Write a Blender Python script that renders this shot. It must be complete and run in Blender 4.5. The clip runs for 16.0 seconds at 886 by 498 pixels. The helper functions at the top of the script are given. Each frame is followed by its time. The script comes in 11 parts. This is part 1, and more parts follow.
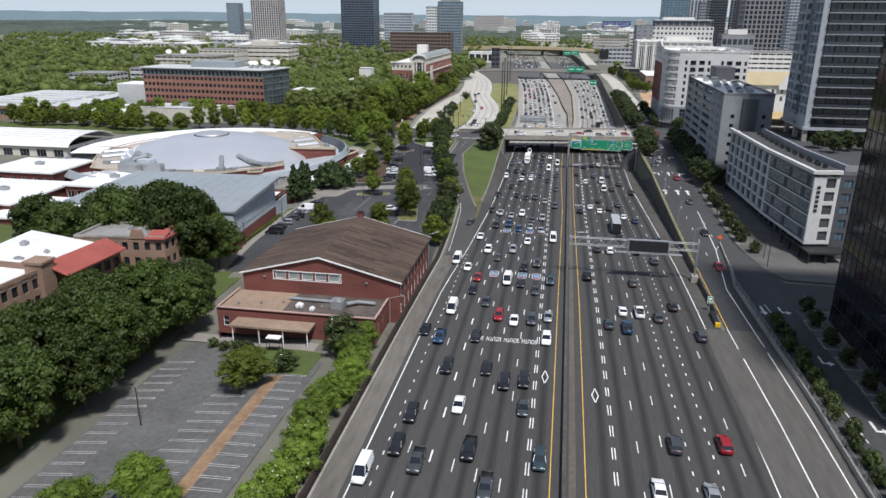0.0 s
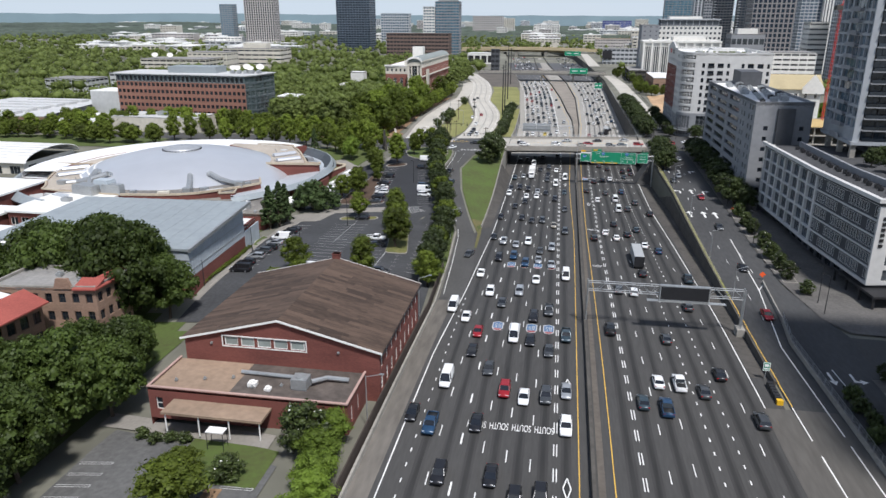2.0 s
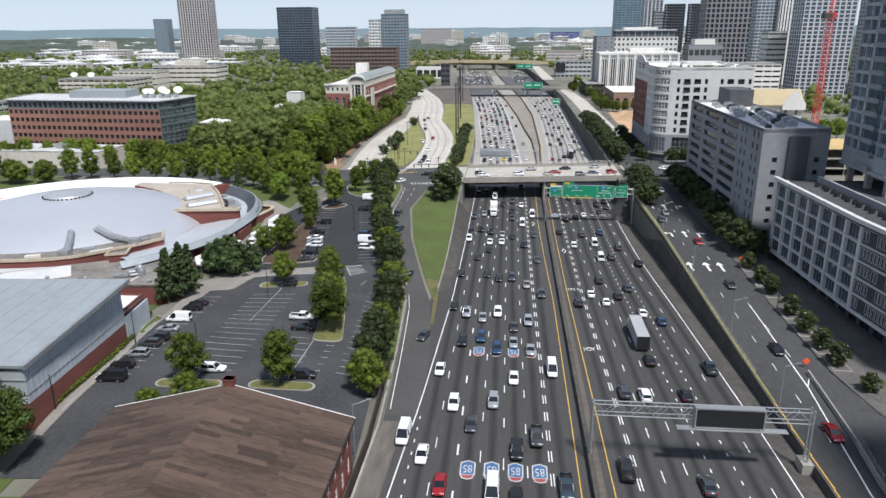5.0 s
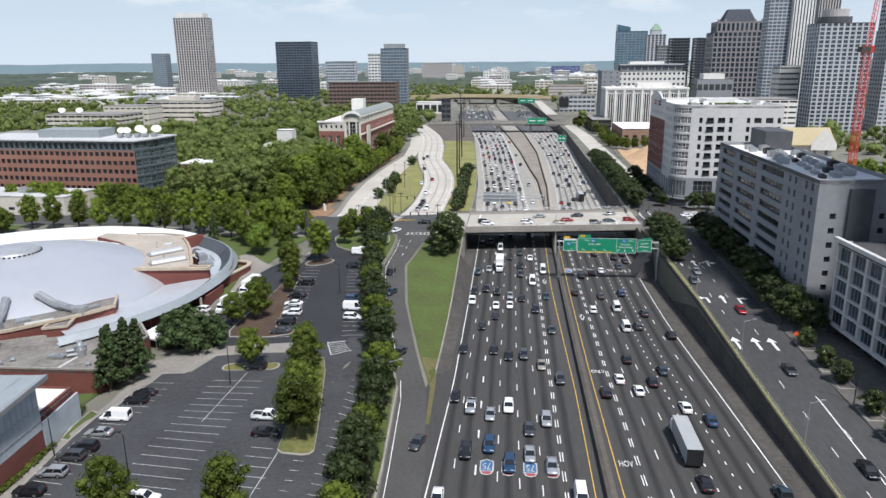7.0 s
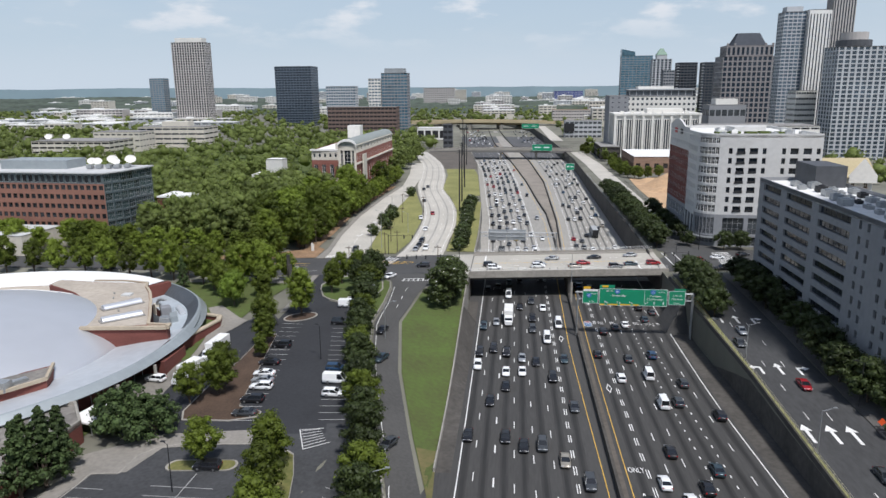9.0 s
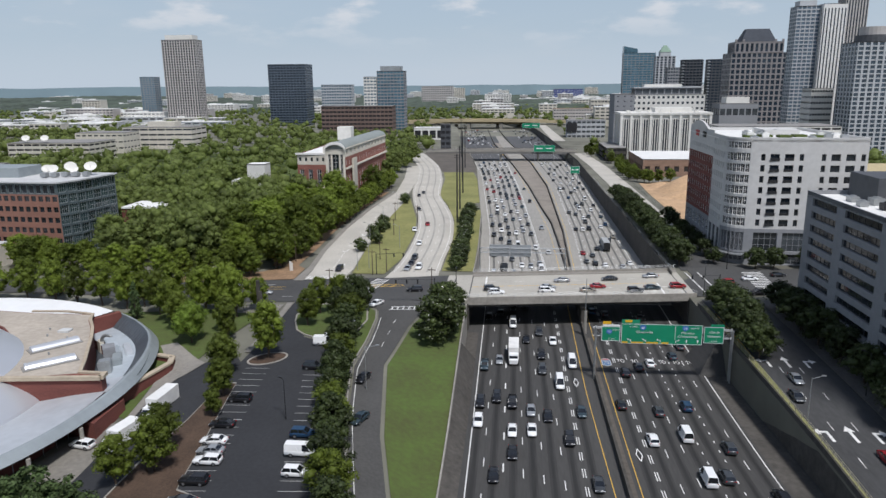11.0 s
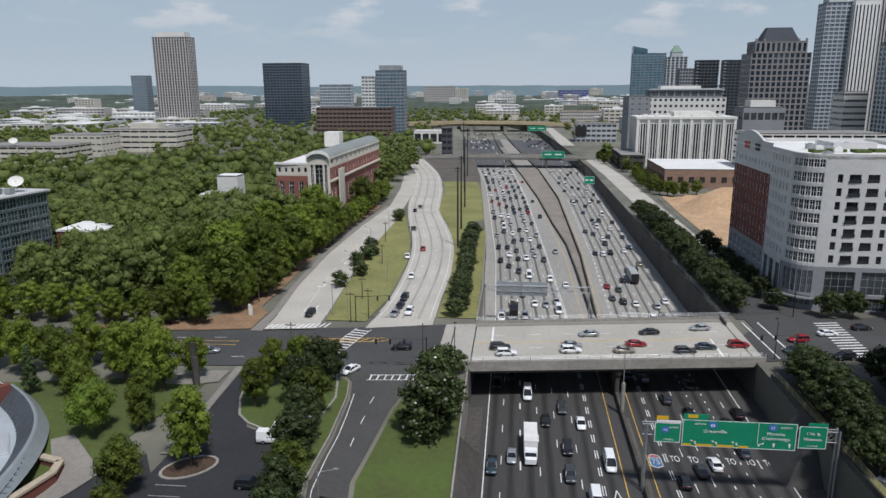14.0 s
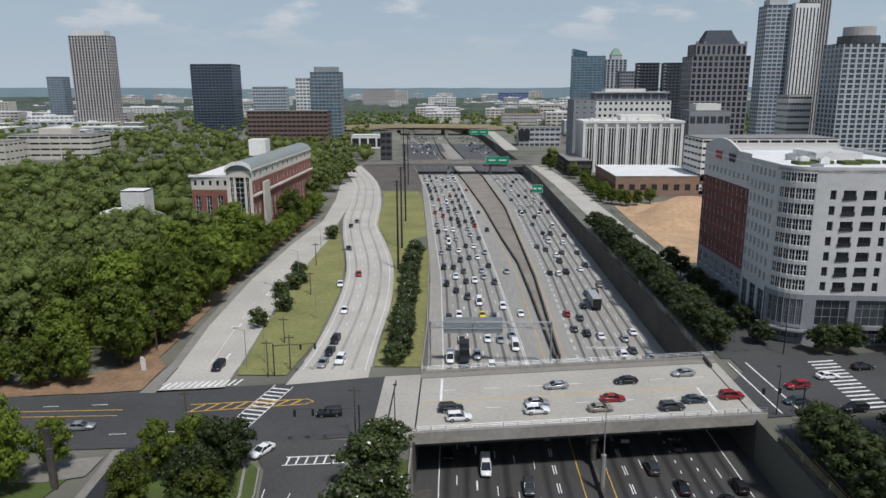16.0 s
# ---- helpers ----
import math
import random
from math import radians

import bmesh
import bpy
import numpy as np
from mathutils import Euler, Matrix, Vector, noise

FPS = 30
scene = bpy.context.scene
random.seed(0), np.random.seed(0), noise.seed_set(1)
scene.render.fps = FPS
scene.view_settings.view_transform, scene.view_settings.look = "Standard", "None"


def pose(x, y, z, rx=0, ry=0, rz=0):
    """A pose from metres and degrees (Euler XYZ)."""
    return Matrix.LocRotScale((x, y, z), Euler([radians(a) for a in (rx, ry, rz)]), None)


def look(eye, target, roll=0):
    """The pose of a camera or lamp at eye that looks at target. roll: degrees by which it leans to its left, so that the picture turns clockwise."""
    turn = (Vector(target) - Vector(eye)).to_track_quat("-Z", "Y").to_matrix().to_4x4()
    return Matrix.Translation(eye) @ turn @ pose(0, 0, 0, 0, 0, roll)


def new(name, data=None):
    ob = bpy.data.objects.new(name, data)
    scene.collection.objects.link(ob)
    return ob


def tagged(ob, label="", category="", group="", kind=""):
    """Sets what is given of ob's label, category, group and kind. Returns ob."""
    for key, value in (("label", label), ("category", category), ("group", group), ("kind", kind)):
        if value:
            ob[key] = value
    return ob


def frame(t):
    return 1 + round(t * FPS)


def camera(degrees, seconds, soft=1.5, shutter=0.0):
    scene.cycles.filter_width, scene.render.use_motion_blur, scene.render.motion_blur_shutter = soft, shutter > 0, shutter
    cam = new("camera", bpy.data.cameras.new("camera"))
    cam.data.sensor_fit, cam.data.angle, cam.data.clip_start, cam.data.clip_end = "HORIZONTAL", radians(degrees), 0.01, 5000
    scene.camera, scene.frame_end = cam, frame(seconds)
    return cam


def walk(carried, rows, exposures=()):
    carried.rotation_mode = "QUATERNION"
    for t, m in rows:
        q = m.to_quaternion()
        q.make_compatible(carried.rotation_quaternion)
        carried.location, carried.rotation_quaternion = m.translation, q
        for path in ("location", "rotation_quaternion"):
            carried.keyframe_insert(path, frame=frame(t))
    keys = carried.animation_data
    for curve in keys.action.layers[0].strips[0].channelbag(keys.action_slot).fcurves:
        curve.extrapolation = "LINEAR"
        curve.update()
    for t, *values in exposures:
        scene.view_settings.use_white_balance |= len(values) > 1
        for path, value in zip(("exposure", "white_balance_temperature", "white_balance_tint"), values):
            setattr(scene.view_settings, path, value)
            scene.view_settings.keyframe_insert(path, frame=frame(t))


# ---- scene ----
cam = camera(64.6, 16.0)
PATH = [
    (0, (0.953, -2.183, 61.989), (0.634, -0.314, 61.354), 0.4),
    (0.5, (0.004, 5.68, 61.969), (-0.316, 7.549, 61.333), 0.3),
    (1, (-0.965, 13.556, 61.942), (-1.289, 15.425, 61.306), 0.2),
    (1.5, (-1.954, 21.451, 61.906), (-2.281, 23.319, 61.271), 0.2),
    (2, (-2.947, 29.341, 61.868), (-3.266, 31.21, 61.234), 0.1),
    (2.5, (-3.983, 37.198, 61.849), (-4.266, 39.073, 61.215), 0.0),
    (3, (-5.069, 45.02, 61.86), (-5.306, 46.903, 61.228), 0.0),
    (3.5, (-6.152, 52.786, 61.887), (-6.342, 54.674, 61.255), 0.0),
    (4, (-7.131, 60.54, 61.92), (-7.314, 62.429, 61.289), -0.0),
    (4.2, (-7.457, 63.615, 61.93), (-7.642, 65.504, 61.299), -0.1),
    (6.3, (-10.158, 95.583, 62.175), (-10.354, 97.497, 61.63), -0.6),
    (6.5, (-10.418, 98.613, 62.18), (-10.615, 100.527, 61.635), -0.5),
    (7, (-11.099, 106.156, 62.177), (-11.297, 108.078, 61.66), -0.5),
    (7.5, (-11.811, 113.699, 62.161), (-12.011, 115.629, 61.676), -0.5),
    (8, (-12.508, 121.249, 62.133), (-12.709, 123.187, 61.679), -0.5),
    (8.5, (-13.153, 128.828, 62.113), (-13.356, 130.765, 61.661), -0.5),
    (9, (-13.733, 136.422, 62.104), (-13.938, 138.359, 61.652), -0.5),
    (9.2, (-13.939, 139.453, 62.103), (-14.145, 141.39, 61.652), -0.4),
    (11.3, (-15.859, 171.179, 62.114), (-16.061, 173.115, 61.657), -0.6),
    (11.5, (-16.051, 174.219, 62.115), (-16.258, 176.156, 61.659), -0.4),
    (12, (-16.562, 181.874, 62.125), (-16.77, 183.81, 61.669), -0.4),
    (12.5, (-17.095, 189.569, 62.144), (-17.303, 191.506, 61.688), -0.4),
    (13, (-17.626, 197.281, 62.168), (-17.834, 199.218, 61.712), -0.4),
    (13.5, (-18.142, 204.986, 62.194), (-18.351, 206.922, 61.738), -0.4),
    (14, (-18.672, 212.677, 62.22), (-18.881, 214.614, 61.764), -0.3),
    (14.5, (-19.202, 220.36, 62.245), (-19.402, 222.297, 61.789), -0.2),
    (15, (-19.702, 228.039, 62.266), (-19.902, 229.976, 61.81), -0.2),
    (15.5, (-20.153, 235.708, 62.276), (-20.335, 237.647, 61.821), -0.2),
    (16, (-20.593, 243.364, 62.283), (-20.638, 245.312, 61.833), -0.2),
]
walk(cam, [(t, look(eye, target, roll)) for t, eye, target, roll in PATH], [(0, -0.02, 6150, 12), (4, 0.15, 6150, 12), (7, 0.17, 6150, 12), (9, -0.06, 6150, 12), (12, -0.32, 6100, 12), (16, -0.45, 6100, 11)])

# ---- sky, sun, exposure ----
SUN = Vector((0.26, -0.42, 0.865)).normalized()
world = bpy.data.worlds.new("sky")
scene.world = world
world.use_nodes = True
wn = world.node_tree.nodes
wl = world.node_tree.links
wn.clear()
w_out = wn.new("ShaderNodeOutputWorld")
w_bg = wn.new("ShaderNodeBackground")
w_sky = wn.new("ShaderNodeTexSky")
w_sky.sky_type = "NISHITA"
w_sky.sun_disc = False
w_sky.sun_elevation = math.asin(SUN.z)
w_sky.sun_rotation = math.atan2(SUN.x, SUN.y)
w_sky.air_density, w_sky.dust_density, w_sky.ozone_density = 1.0, 0.6, 1.5
w_co = wn.new("ShaderNodeTexCoord")
w_sep = wn.new("ShaderNodeSeparateXYZ")
wl.new(w_co.outputs["Generated"], w_sep.inputs[0])


def sky_range(source, a, b, lo, hi):
    k = wn.new("ShaderNodeMapRange")
    k.interpolation_type = "SMOOTHSTEP"
    for key, v in (("From Min", a), ("From Max", b), ("To Min", lo), ("To Max", hi)):
        k.inputs[key].default_value = v
    wl.new(source, k.inputs["Value"])
    return k.outputs["Result"]


def sky_mix(fac, first, second):
    k = wn.new("ShaderNodeMix")
    k.data_type = "RGBA"
    wl.new(fac, k.inputs["Factor"])
    wl.new(first, k.inputs["A"])
    k.inputs["B"].default_value = second
    return k.outputs["Result"]


def sky_noise(scale, detail, squeeze, rough):
    mp = wn.new("ShaderNodeMapping")
    mp.inputs["Scale"].default_value = (1, 1, squeeze)
    mp.inputs["Location"].default_value = (3.1, 0.7, 0.2)
    wl.new(w_co.outputs["Generated"], mp.inputs["Vector"])
    k = wn.new("ShaderNodeTexNoise")
    k.inputs["Scale"].default_value, k.inputs["Detail"].default_value, k.inputs["Roughness"].default_value = scale, detail, rough
    wl.new(mp.outputs["Vector"], k.inputs["Vector"])
    return k.outputs["Fac"]


# summer haze towards the horizon, small fair-weather clouds above it
w_haze = sky_mix(sky_range(w_sep.outputs["Z"], 0.0, 0.44, 0.92, 0.05), w_sky.outputs["Color"], (5.5, 6.5, 7.3, 1))
w_pale = sky_mix(sky_range(w_sep.outputs["Z"], 0.0, 0.08, 0.6, 0.0), w_haze, (6.7, 7.4, 7.9, 1))
w_veil = sky_mix(sky_range(sky_noise(2.6, 6, 4.0, 0.55), 0.47, 0.75, 0.0, 0.35), w_pale, (6.8, 7.2, 7.4, 1))
w_puff = wn.new("ShaderNodeMath")
w_puff.operation = "MULTIPLY"
wl.new(sky_range(sky_noise(8.5, 9, 3.0, 0.56), 0.50, 0.66, 0.0, 0.9), w_puff.inputs[0])
wl.new(sky_range(w_sep.outputs["Z"], 0.035, 0.11, 0.0, 1.0), w_puff.inputs[1])
wl.new(sky_mix(w_puff.outputs[0], w_veil, (8.3, 8.4, 8.4, 1)), w_bg.inputs["Color"])
w_bg.inputs["Strength"].default_value = 0.1
wl.new(w_bg.outputs["Background"], w_out.inputs["Surface"])
sun_data = bpy.data.lights.new("sun", "SUN")
sun_data.energy, sun_data.angle, sun_data.color = 4.5, radians(6.0), (1.0, 0.965, 0.91)
sun = new("sun", sun_data)
sun.matrix_world = look((0, 0, 400), Vector((0, 0, 400)) - SUN)
scene.view_settings.exposure = 0.0


# ---- materials ----
def material(name, colour, rough=0.8, metal=0.0, vary=0.25, grain=1.2, coarse=0.06, bump=0.0, stain=None, per_object=0.0, stretch=(1, 1, 1), spec=0.4, per_island=0.0):
    """Base colour with a fine grain and a coarse stain, in metres of object space laid on the world."""
    m = bpy.data.materials.new(name)
    m.use_nodes = True
    n, l = m.node_tree.nodes, m.node_tree.links
    bsdf = n["Principled BSDF"]
    bsdf.inputs["Roughness"].default_value = rough
    bsdf.inputs["Metallic"].default_value = metal
    bsdf.inputs["Specular IOR Level"].default_value = spec
    geo = n.new("ShaderNodeNewGeometry")
    mp = n.new("ShaderNodeMapping")
    mp.inputs["Scale"].default_value = stretch
    l.new(geo.outputs["Position"], mp.inputs["Vector"])
    f = n.new("ShaderNodeTexNoise")
    f.inputs["Scale"].default_value = grain
    f.inputs["Detail"].default_value = 5
    c = n.new("ShaderNodeTexNoise")
    c.inputs["Scale"].default_value = coarse
    c.inputs["Detail"].default_value = 4
    l.new(mp.outputs["Vector"], f.inputs["Vector"])
    l.new(mp.outputs["Vector"], c.inputs["Vector"])
    add = n.new("ShaderNodeMath")
    add.operation = "ADD"
    l.new(f.outputs["Fac"], add.inputs[0])
    l.new(c.outputs["Fac"], add.inputs[1])
    last = add.outputs[0]
    for amount, source in ((per_object, "ob"), (per_island, "is")):
        if amount:
            info = n.new("ShaderNodeObjectInfo") if source == "ob" else geo
            rnd = info.outputs["Random" if source == "ob" else "Random Per Island"]
            k = n.new("ShaderNodeMath")
            k.operation = "MULTIPLY_ADD"
            k.inputs[1].default_value, k.inputs[2].default_value = 2 * amount, -amount
            l.new(rnd, k.inputs[0])
            a2 = n.new("ShaderNodeMath")
            a2.operation = "ADD"
            l.new(last, a2.inputs[0])
            l.new(k.outputs[0], a2.inputs[1])
            last = a2.outputs[0]
    mr = n.new("ShaderNodeMapRange")
    mr.inputs["From Min"].default_value, mr.inputs["From Max"].default_value = 0.65, 1.35
    l.new(last, mr.inputs["Value"])
    mix = n.new("ShaderNodeMix")
    mix.data_type = "RGBA"
    dark = stain or tuple(v * (1 - vary) for v in colour)
    lite = tuple(min(1, v * (1 + vary * 0.7)) for v in colour)
    mix.inputs["A"].default_value = (*dark, 1)
    mix.inputs["B"].default_value = (*lite, 1)
    l.new(mr.outputs["Result"], mix.inputs["Factor"])
    l.new(mix.outputs["Result"], bsdf.inputs["Base Color"])
    if bump:
        b = n.new("ShaderNodeBump")
        b.inputs["Strength"].default_value = bump
        b.inputs["Distance"].default_value = 0.05
        l.new(f.outputs["Fac"], b.inputs["Height"])
        l.new(b.outputs["Normal"], bsdf.inputs["Normal"])
    return m


def glass(name, tint, rough=0.06, per_object=0.3):
    """Window glass seen from outside by day: dark room behind a glossy pane."""
    m = material(name, tint, rough, 0.0, 0.5, 0.25, 0.08, 0.0, per_object=per_object, spec=0.6)
    return m


ASPHALT = material("asphalt_freeway", (0.060, 0.058, 0.055), 0.9, vary=0.22, grain=2.5, coarse=0.05, bump=0.1, stretch=(1, 0.12, 1))
ASPHALT_LOT = material("asphalt_lot", (0.031, 0.032, 0.035), 0.9, vary=0.25, grain=1.6, coarse=0.09, bump=0.1)
ASPHALT_OLD = material("asphalt_street", (0.066, 0.065, 0.063), 0.9, vary=0.25, grain=1.8, coarse=0.07, bump=0.1)
CONC_ROAD = material("concrete_road", (0.46, 0.43, 0.375), 0.9, vary=0.2, grain=1.6, coarse=0.08, bump=0.08)
CONC = material("concrete", (0.30, 0.28, 0.245), 0.9, vary=0.28, grain=1.1, coarse=0.12, bump=0.1)
CONC_MID = material("brownish_concrete", (0.115, 0.10, 0.084), 0.92, vary=0.3, grain=1.0, coarse=0.11, bump=0.1)
# weathered brown tone, with cloud and underside shade darkened into the colour
CONC_DARK = material("weathered_shaded_concrete", (0.078, 0.071, 0.062), 0.92, vary=0.4, grain=0.9, coarse=0.11, bump=0.1)
CONC_WALK = material("sidewalk_concrete", (0.24, 0.222, 0.195), 0.9, vary=0.2, grain=1.4, coarse=0.15)
TYRE_MARK = material("tyre_polished_asphalt", (0.030, 0.029, 0.027), 0.75, vary=0.35, grain=1.2, coarse=0.05, stretch=(1, 0.1, 1))
GRASS = material("grass", (0.060, 0.090, 0.019), 0.95, vary=0.5, grain=1.0, coarse=0.11, bump=0.5, stain=(0.066, 0.072, 0.024))
GRASS_DRY = material("dry_grass", (0.215, 0.205, 0.075), 0.95, vary=0.35, grain=0.9, coarse=0.07, bump=0.5, stain=(0.150, 0.155, 0.050))
MULCH = material("mulch", (0.075, 0.048, 0.032), 0.95, vary=0.4, grain=2.5, coarse=0.2, bump=0.4)
EARTH = material("red_earth", (0.47, 0.31, 0.18), 0.95, vary=0.3, grain=0.6, coarse=0.06, bump=0.4)
GROUND = material("far_ground", (0.17, 0.165, 0.13), 0.95, vary=0.5, grain=0.05, coarse=0.006)
WHITE_LINE = material("white_road_paint", (0.74, 0.73, 0.70), 0.7, vary=0.25, grain=2.0, coarse=0.3)
WORN_LINE = material("worn_white_paint", (0.46, 0.455, 0.44), 0.8, vary=0.4, grain=1.5, coarse=0.3)
YELLOW_LINE = material("yellow_road_paint", (0.68, 0.42, 0.07), 0.7, vary=0.25, grain=2.0, coarse=0.3)
BRICK = material("red_brick", (0.165, 0.056, 0.044), 0.9, vary=0.3, grain=2.5, coarse=0.12, bump=0.2, stretch=(1, 1, 3))
BRICK_ORANGE = material("orange_brick", (0.27, 0.135, 0.098), 0.9, vary=0.22, grain=2.0, coarse=0.1, stretch=(1, 1, 3))
BRICK_BROWN = material("brown_brick", (0.27, 0.175, 0.125), 0.9, vary=0.35, grain=2.2, coarse=0.15, stretch=(1, 1, 3))
ROOF_BROWN = material("brown_shingle", (0.080, 0.053, 0.038), 0.9, vary=0.5, grain=1.6, coarse=0.14, bump=0.35, per_object=0.28, stretch=(0.35, 1.6, 1))
ROOF_WHITE = material("white_roof_membrane", (0.72, 0.71, 0.68), 0.8, vary=0.15, grain=0.5, coarse=0.07)
ROOF_GREY = material("grey_gravel_roof", (0.25, 0.24, 0.225), 0.9, vary=0.3, grain=1.3, coarse=0.1)
ROOF_TAN = material("tan_roof", (0.28, 0.20, 0.14), 0.9, vary=0.25, grain=0.8, coarse=0.1)
ROOF_RED = material("red_tile_roof", (0.31, 0.078, 0.06), 0.8, vary=0.25, grain=3.0, coarse=0.2)
METAL_ROOF = material("standing_seam_grey_metal", (0.30, 0.33, 0.34), 0.5, 0.2, vary=0.12, grain=0.6, coarse=0.06)
DOME_METAL = material("silver_dome_metal", (0.60, 0.61, 0.63), 0.42, 0.55, vary=0.05, grain=0.15, coarse=0.02)
METAL_SIDING = material("blue_grey_metal_siding", (0.42, 0.46, 0.49), 0.5, 0.1, vary=0.15, grain=0.5, coarse=0.08)
WHITE_WALL = material("white_stucco", (0.68, 0.66, 0.61), 0.85, vary=0.12, grain=0.7, coarse=0.06)
GREY_WALL = material("grey_precast", (0.25, 0.255, 0.265), 0.85, vary=0.14, grain=0.7, coarse=0.06)
CREAM_WALL = material("cream_precast", (0.58, 0.54, 0.46), 0.85, vary=0.15, grain=0.7, coarse=0.06)
HOTEL_WALL = material("light_grey_stucco", (0.55, 0.54, 0.52), 0.85, vary=0.12, grain=0.7, coarse=0.06)
WHITE_TRIM = material("white_trim", (0.75, 0.73, 0.69), 0.7, vary=0.12, grain=1.0, coarse=0.2)
DARK_WALL = material("dark_grey_cladding", (0.075, 0.078, 0.085), 0.6, vary=0.25, grain=0.6, coarse=0.07)
STEEL = material("galvanised_steel", (0.40, 0.41, 0.41), 0.45, 0.6, vary=0.2, grain=2.0, coarse=0.2)
DARK_METAL = material("dark_bronze_metal", (0.035, 0.035, 0.037), 0.5, 0.3, vary=0.3, grain=2.0, coarse=0.2)
GLASS_DARK = glass("dark_glass", (0.022, 0.028, 0.036))
GLASS_BLUE = glass("blue_glass", (0.09, 0.14, 0.18))
GLASS_GREY = glass("grey_glass", (0.06, 0.068, 0.075))
SIGN_GREEN = material("green_sign_sheet", (0.012, 0.235, 0.12), 0.5, vary=0.1, grain=0.8, coarse=0.2)
BLACK = material("black_panel", (0.018, 0.018, 0.02), 0.6, vary=0.3)
RED_PAINT = material("red_crane_paint", (0.50, 0.05, 0.045), 0.5, vary=0.2)
ORANGE = material("orange_safety_sheet", (0.85, 0.12, 0.03), 0.6, vary=0.1)
BARK = material("bark", (0.10, 0.075, 0.055), 0.95, vary=0.3, grain=3.0, coarse=0.5)


def leaves(name, colour, rough, vary, per_object, per_island, thin=0.42):
    """Leaf material: a little light passes through each leaf."""
    m = material(name, colour, rough, 0.0, vary, 0.7, 0.12, per_object=per_object, per_island=per_island, spec=0.3)
    n, l = m.node_tree.nodes, m.node_tree.links
    bsdf, out = n["Principled BSDF"], n["Material Output"]
    tr = n.new("ShaderNodeBsdfTranslucent")
    source = bsdf.inputs["Base Color"].links[0].from_socket
    l.new(source, tr.inputs["Color"])
    mx = n.new("ShaderNodeMixShader")
    mx.inputs["Fac"].default_value = thin
    l.new(bsdf.outputs["BSDF"], mx.inputs[1])
    l.new(tr.outputs["BSDF"], mx.inputs[2])
    l.new(mx.outputs["Shader"], out.inputs["Surface"])
    return m


LEAF = leaves("oak_leaves", (0.118, 0.152, 0.021), 0.6, 0.5, 0.3, 0.12)
# building and cloud shade put into a darker leaf colour
LEAF_SHADE = leaves("shaded_tree_leaves", (0.042, 0.058, 0.016), 0.55, 0.5, 0.2, 0.12, 0.25)
LEAF_NEAR = leaves("oak_grove_leaves", (0.072, 0.104, 0.022), 0.55, 0.5, 0.25, 0.14)
LEAF_LIGHT = leaves("maple_leaves", (0.165, 0.215, 0.028), 0.6, 0.45, 0.3, 0.12)
LEAF_WOOD = leaves("hill_tree_leaves", (0.155, 0.205, 0.028), 0.6, 0.5, 0.4, 0.12)
LEAF_DARK = leaves("magnolia_leaves", (0.058, 0.078, 0.022), 0.45, 0.55, 0.2, 0.35, 0.2)
LEAF_BRIGHT = leaves("young_leaves", (0.175, 0.25, 0.035), 0.6, 0.45, 0.15, 0.16)
LEAF_CEDAR = leaves("cedar_leaves", (0.062, 0.094, 0.030), 0.7, 0.5, 0.15, 0.3, 0.2)
ASPHALT_WORN = material("worn_grey_asphalt", (0.115, 0.113, 0.108), 0.9, vary=0.35, grain=1.2, coarse=0.12, bump=0.1)
DIRT = material("bare_tan_dirt", (0.26, 0.165, 0.095), 0.95, vary=0.35, grain=1.2, coarse=0.25, bump=0.3)
SHOULDER = material("brownish_shoulder", (0.135, 0.122, 0.105), 0.92, vary=0.4, grain=0.9, coarse=0.08, stretch=(1, 0.2, 1))
RUST_FENCE = material("rust_brown_screen", (0.060, 0.045, 0.036), 0.8, vary=0.35, grain=1.0, coarse=0.2)
BAND_SOFT = material("greasy_asphalt", (0.046, 0.044, 0.042), 0.85, vary=0.35, grain=1.0, coarse=0.05, stretch=(1, 0.1, 1))
BAND_RAMP = material("worn_concrete_band", (0.335, 0.318, 0.285), 0.85, vary=0.3, grain=1.2, coarse=0.06)
ASPHALT_MAIN = material("grey_lot_asphalt", (0.052, 0.053, 0.055), 0.9, vary=0.35, grain=1.4, coarse=0.09, bump=0.1)
# paler, greyer green: a little distance haze is mixed into the leaves
LEAF_FAR = leaves("distant_woods_leaves", (0.172, 0.215, 0.055), 0.6, 0.6, 0.0, 0.10)
LEAF_FAR.node_tree.nodes["Noise Texture.001"].inputs["Scale"].default_value = 0.085
PALE_PANE = material("pale_frosted_pane", (0.26, 0.29, 0.27), 0.25, vary=0.2, grain=0.6, coarse=0.2)
ROOF_PALE = material("pale_grey_membrane", (0.50, 0.50, 0.49), 0.8, vary=0.15, grain=0.5, coarse=0.07)
# sidewalk colour lowered to hold the shade of the towers
PAVING_SHADED = material("shaded_paving", (0.115, 0.108, 0.10), 0.9, vary=0.3, grain=1.6, coarse=0.2)
FLOWER = material("white_blossom", (0.75, 0.73, 0.66), 0.7, vary=0.1)


# ---- building tools ----
def smooth(a, b, x):
    t = min(1.0, max(0.0, (x - a) / (b - a)))
    return t * t * (3 - 2 * t)


def along(table, y):
    """Linear reading of a table of (y, value)."""
    if y <= table[0][0]:
        return table[0][1]
    for (a, p), (b, q) in zip(table, table[1:]):
        if y <= b:
            return p + (q - p) * (y - a) / (b - a)
    return table[-1][1]


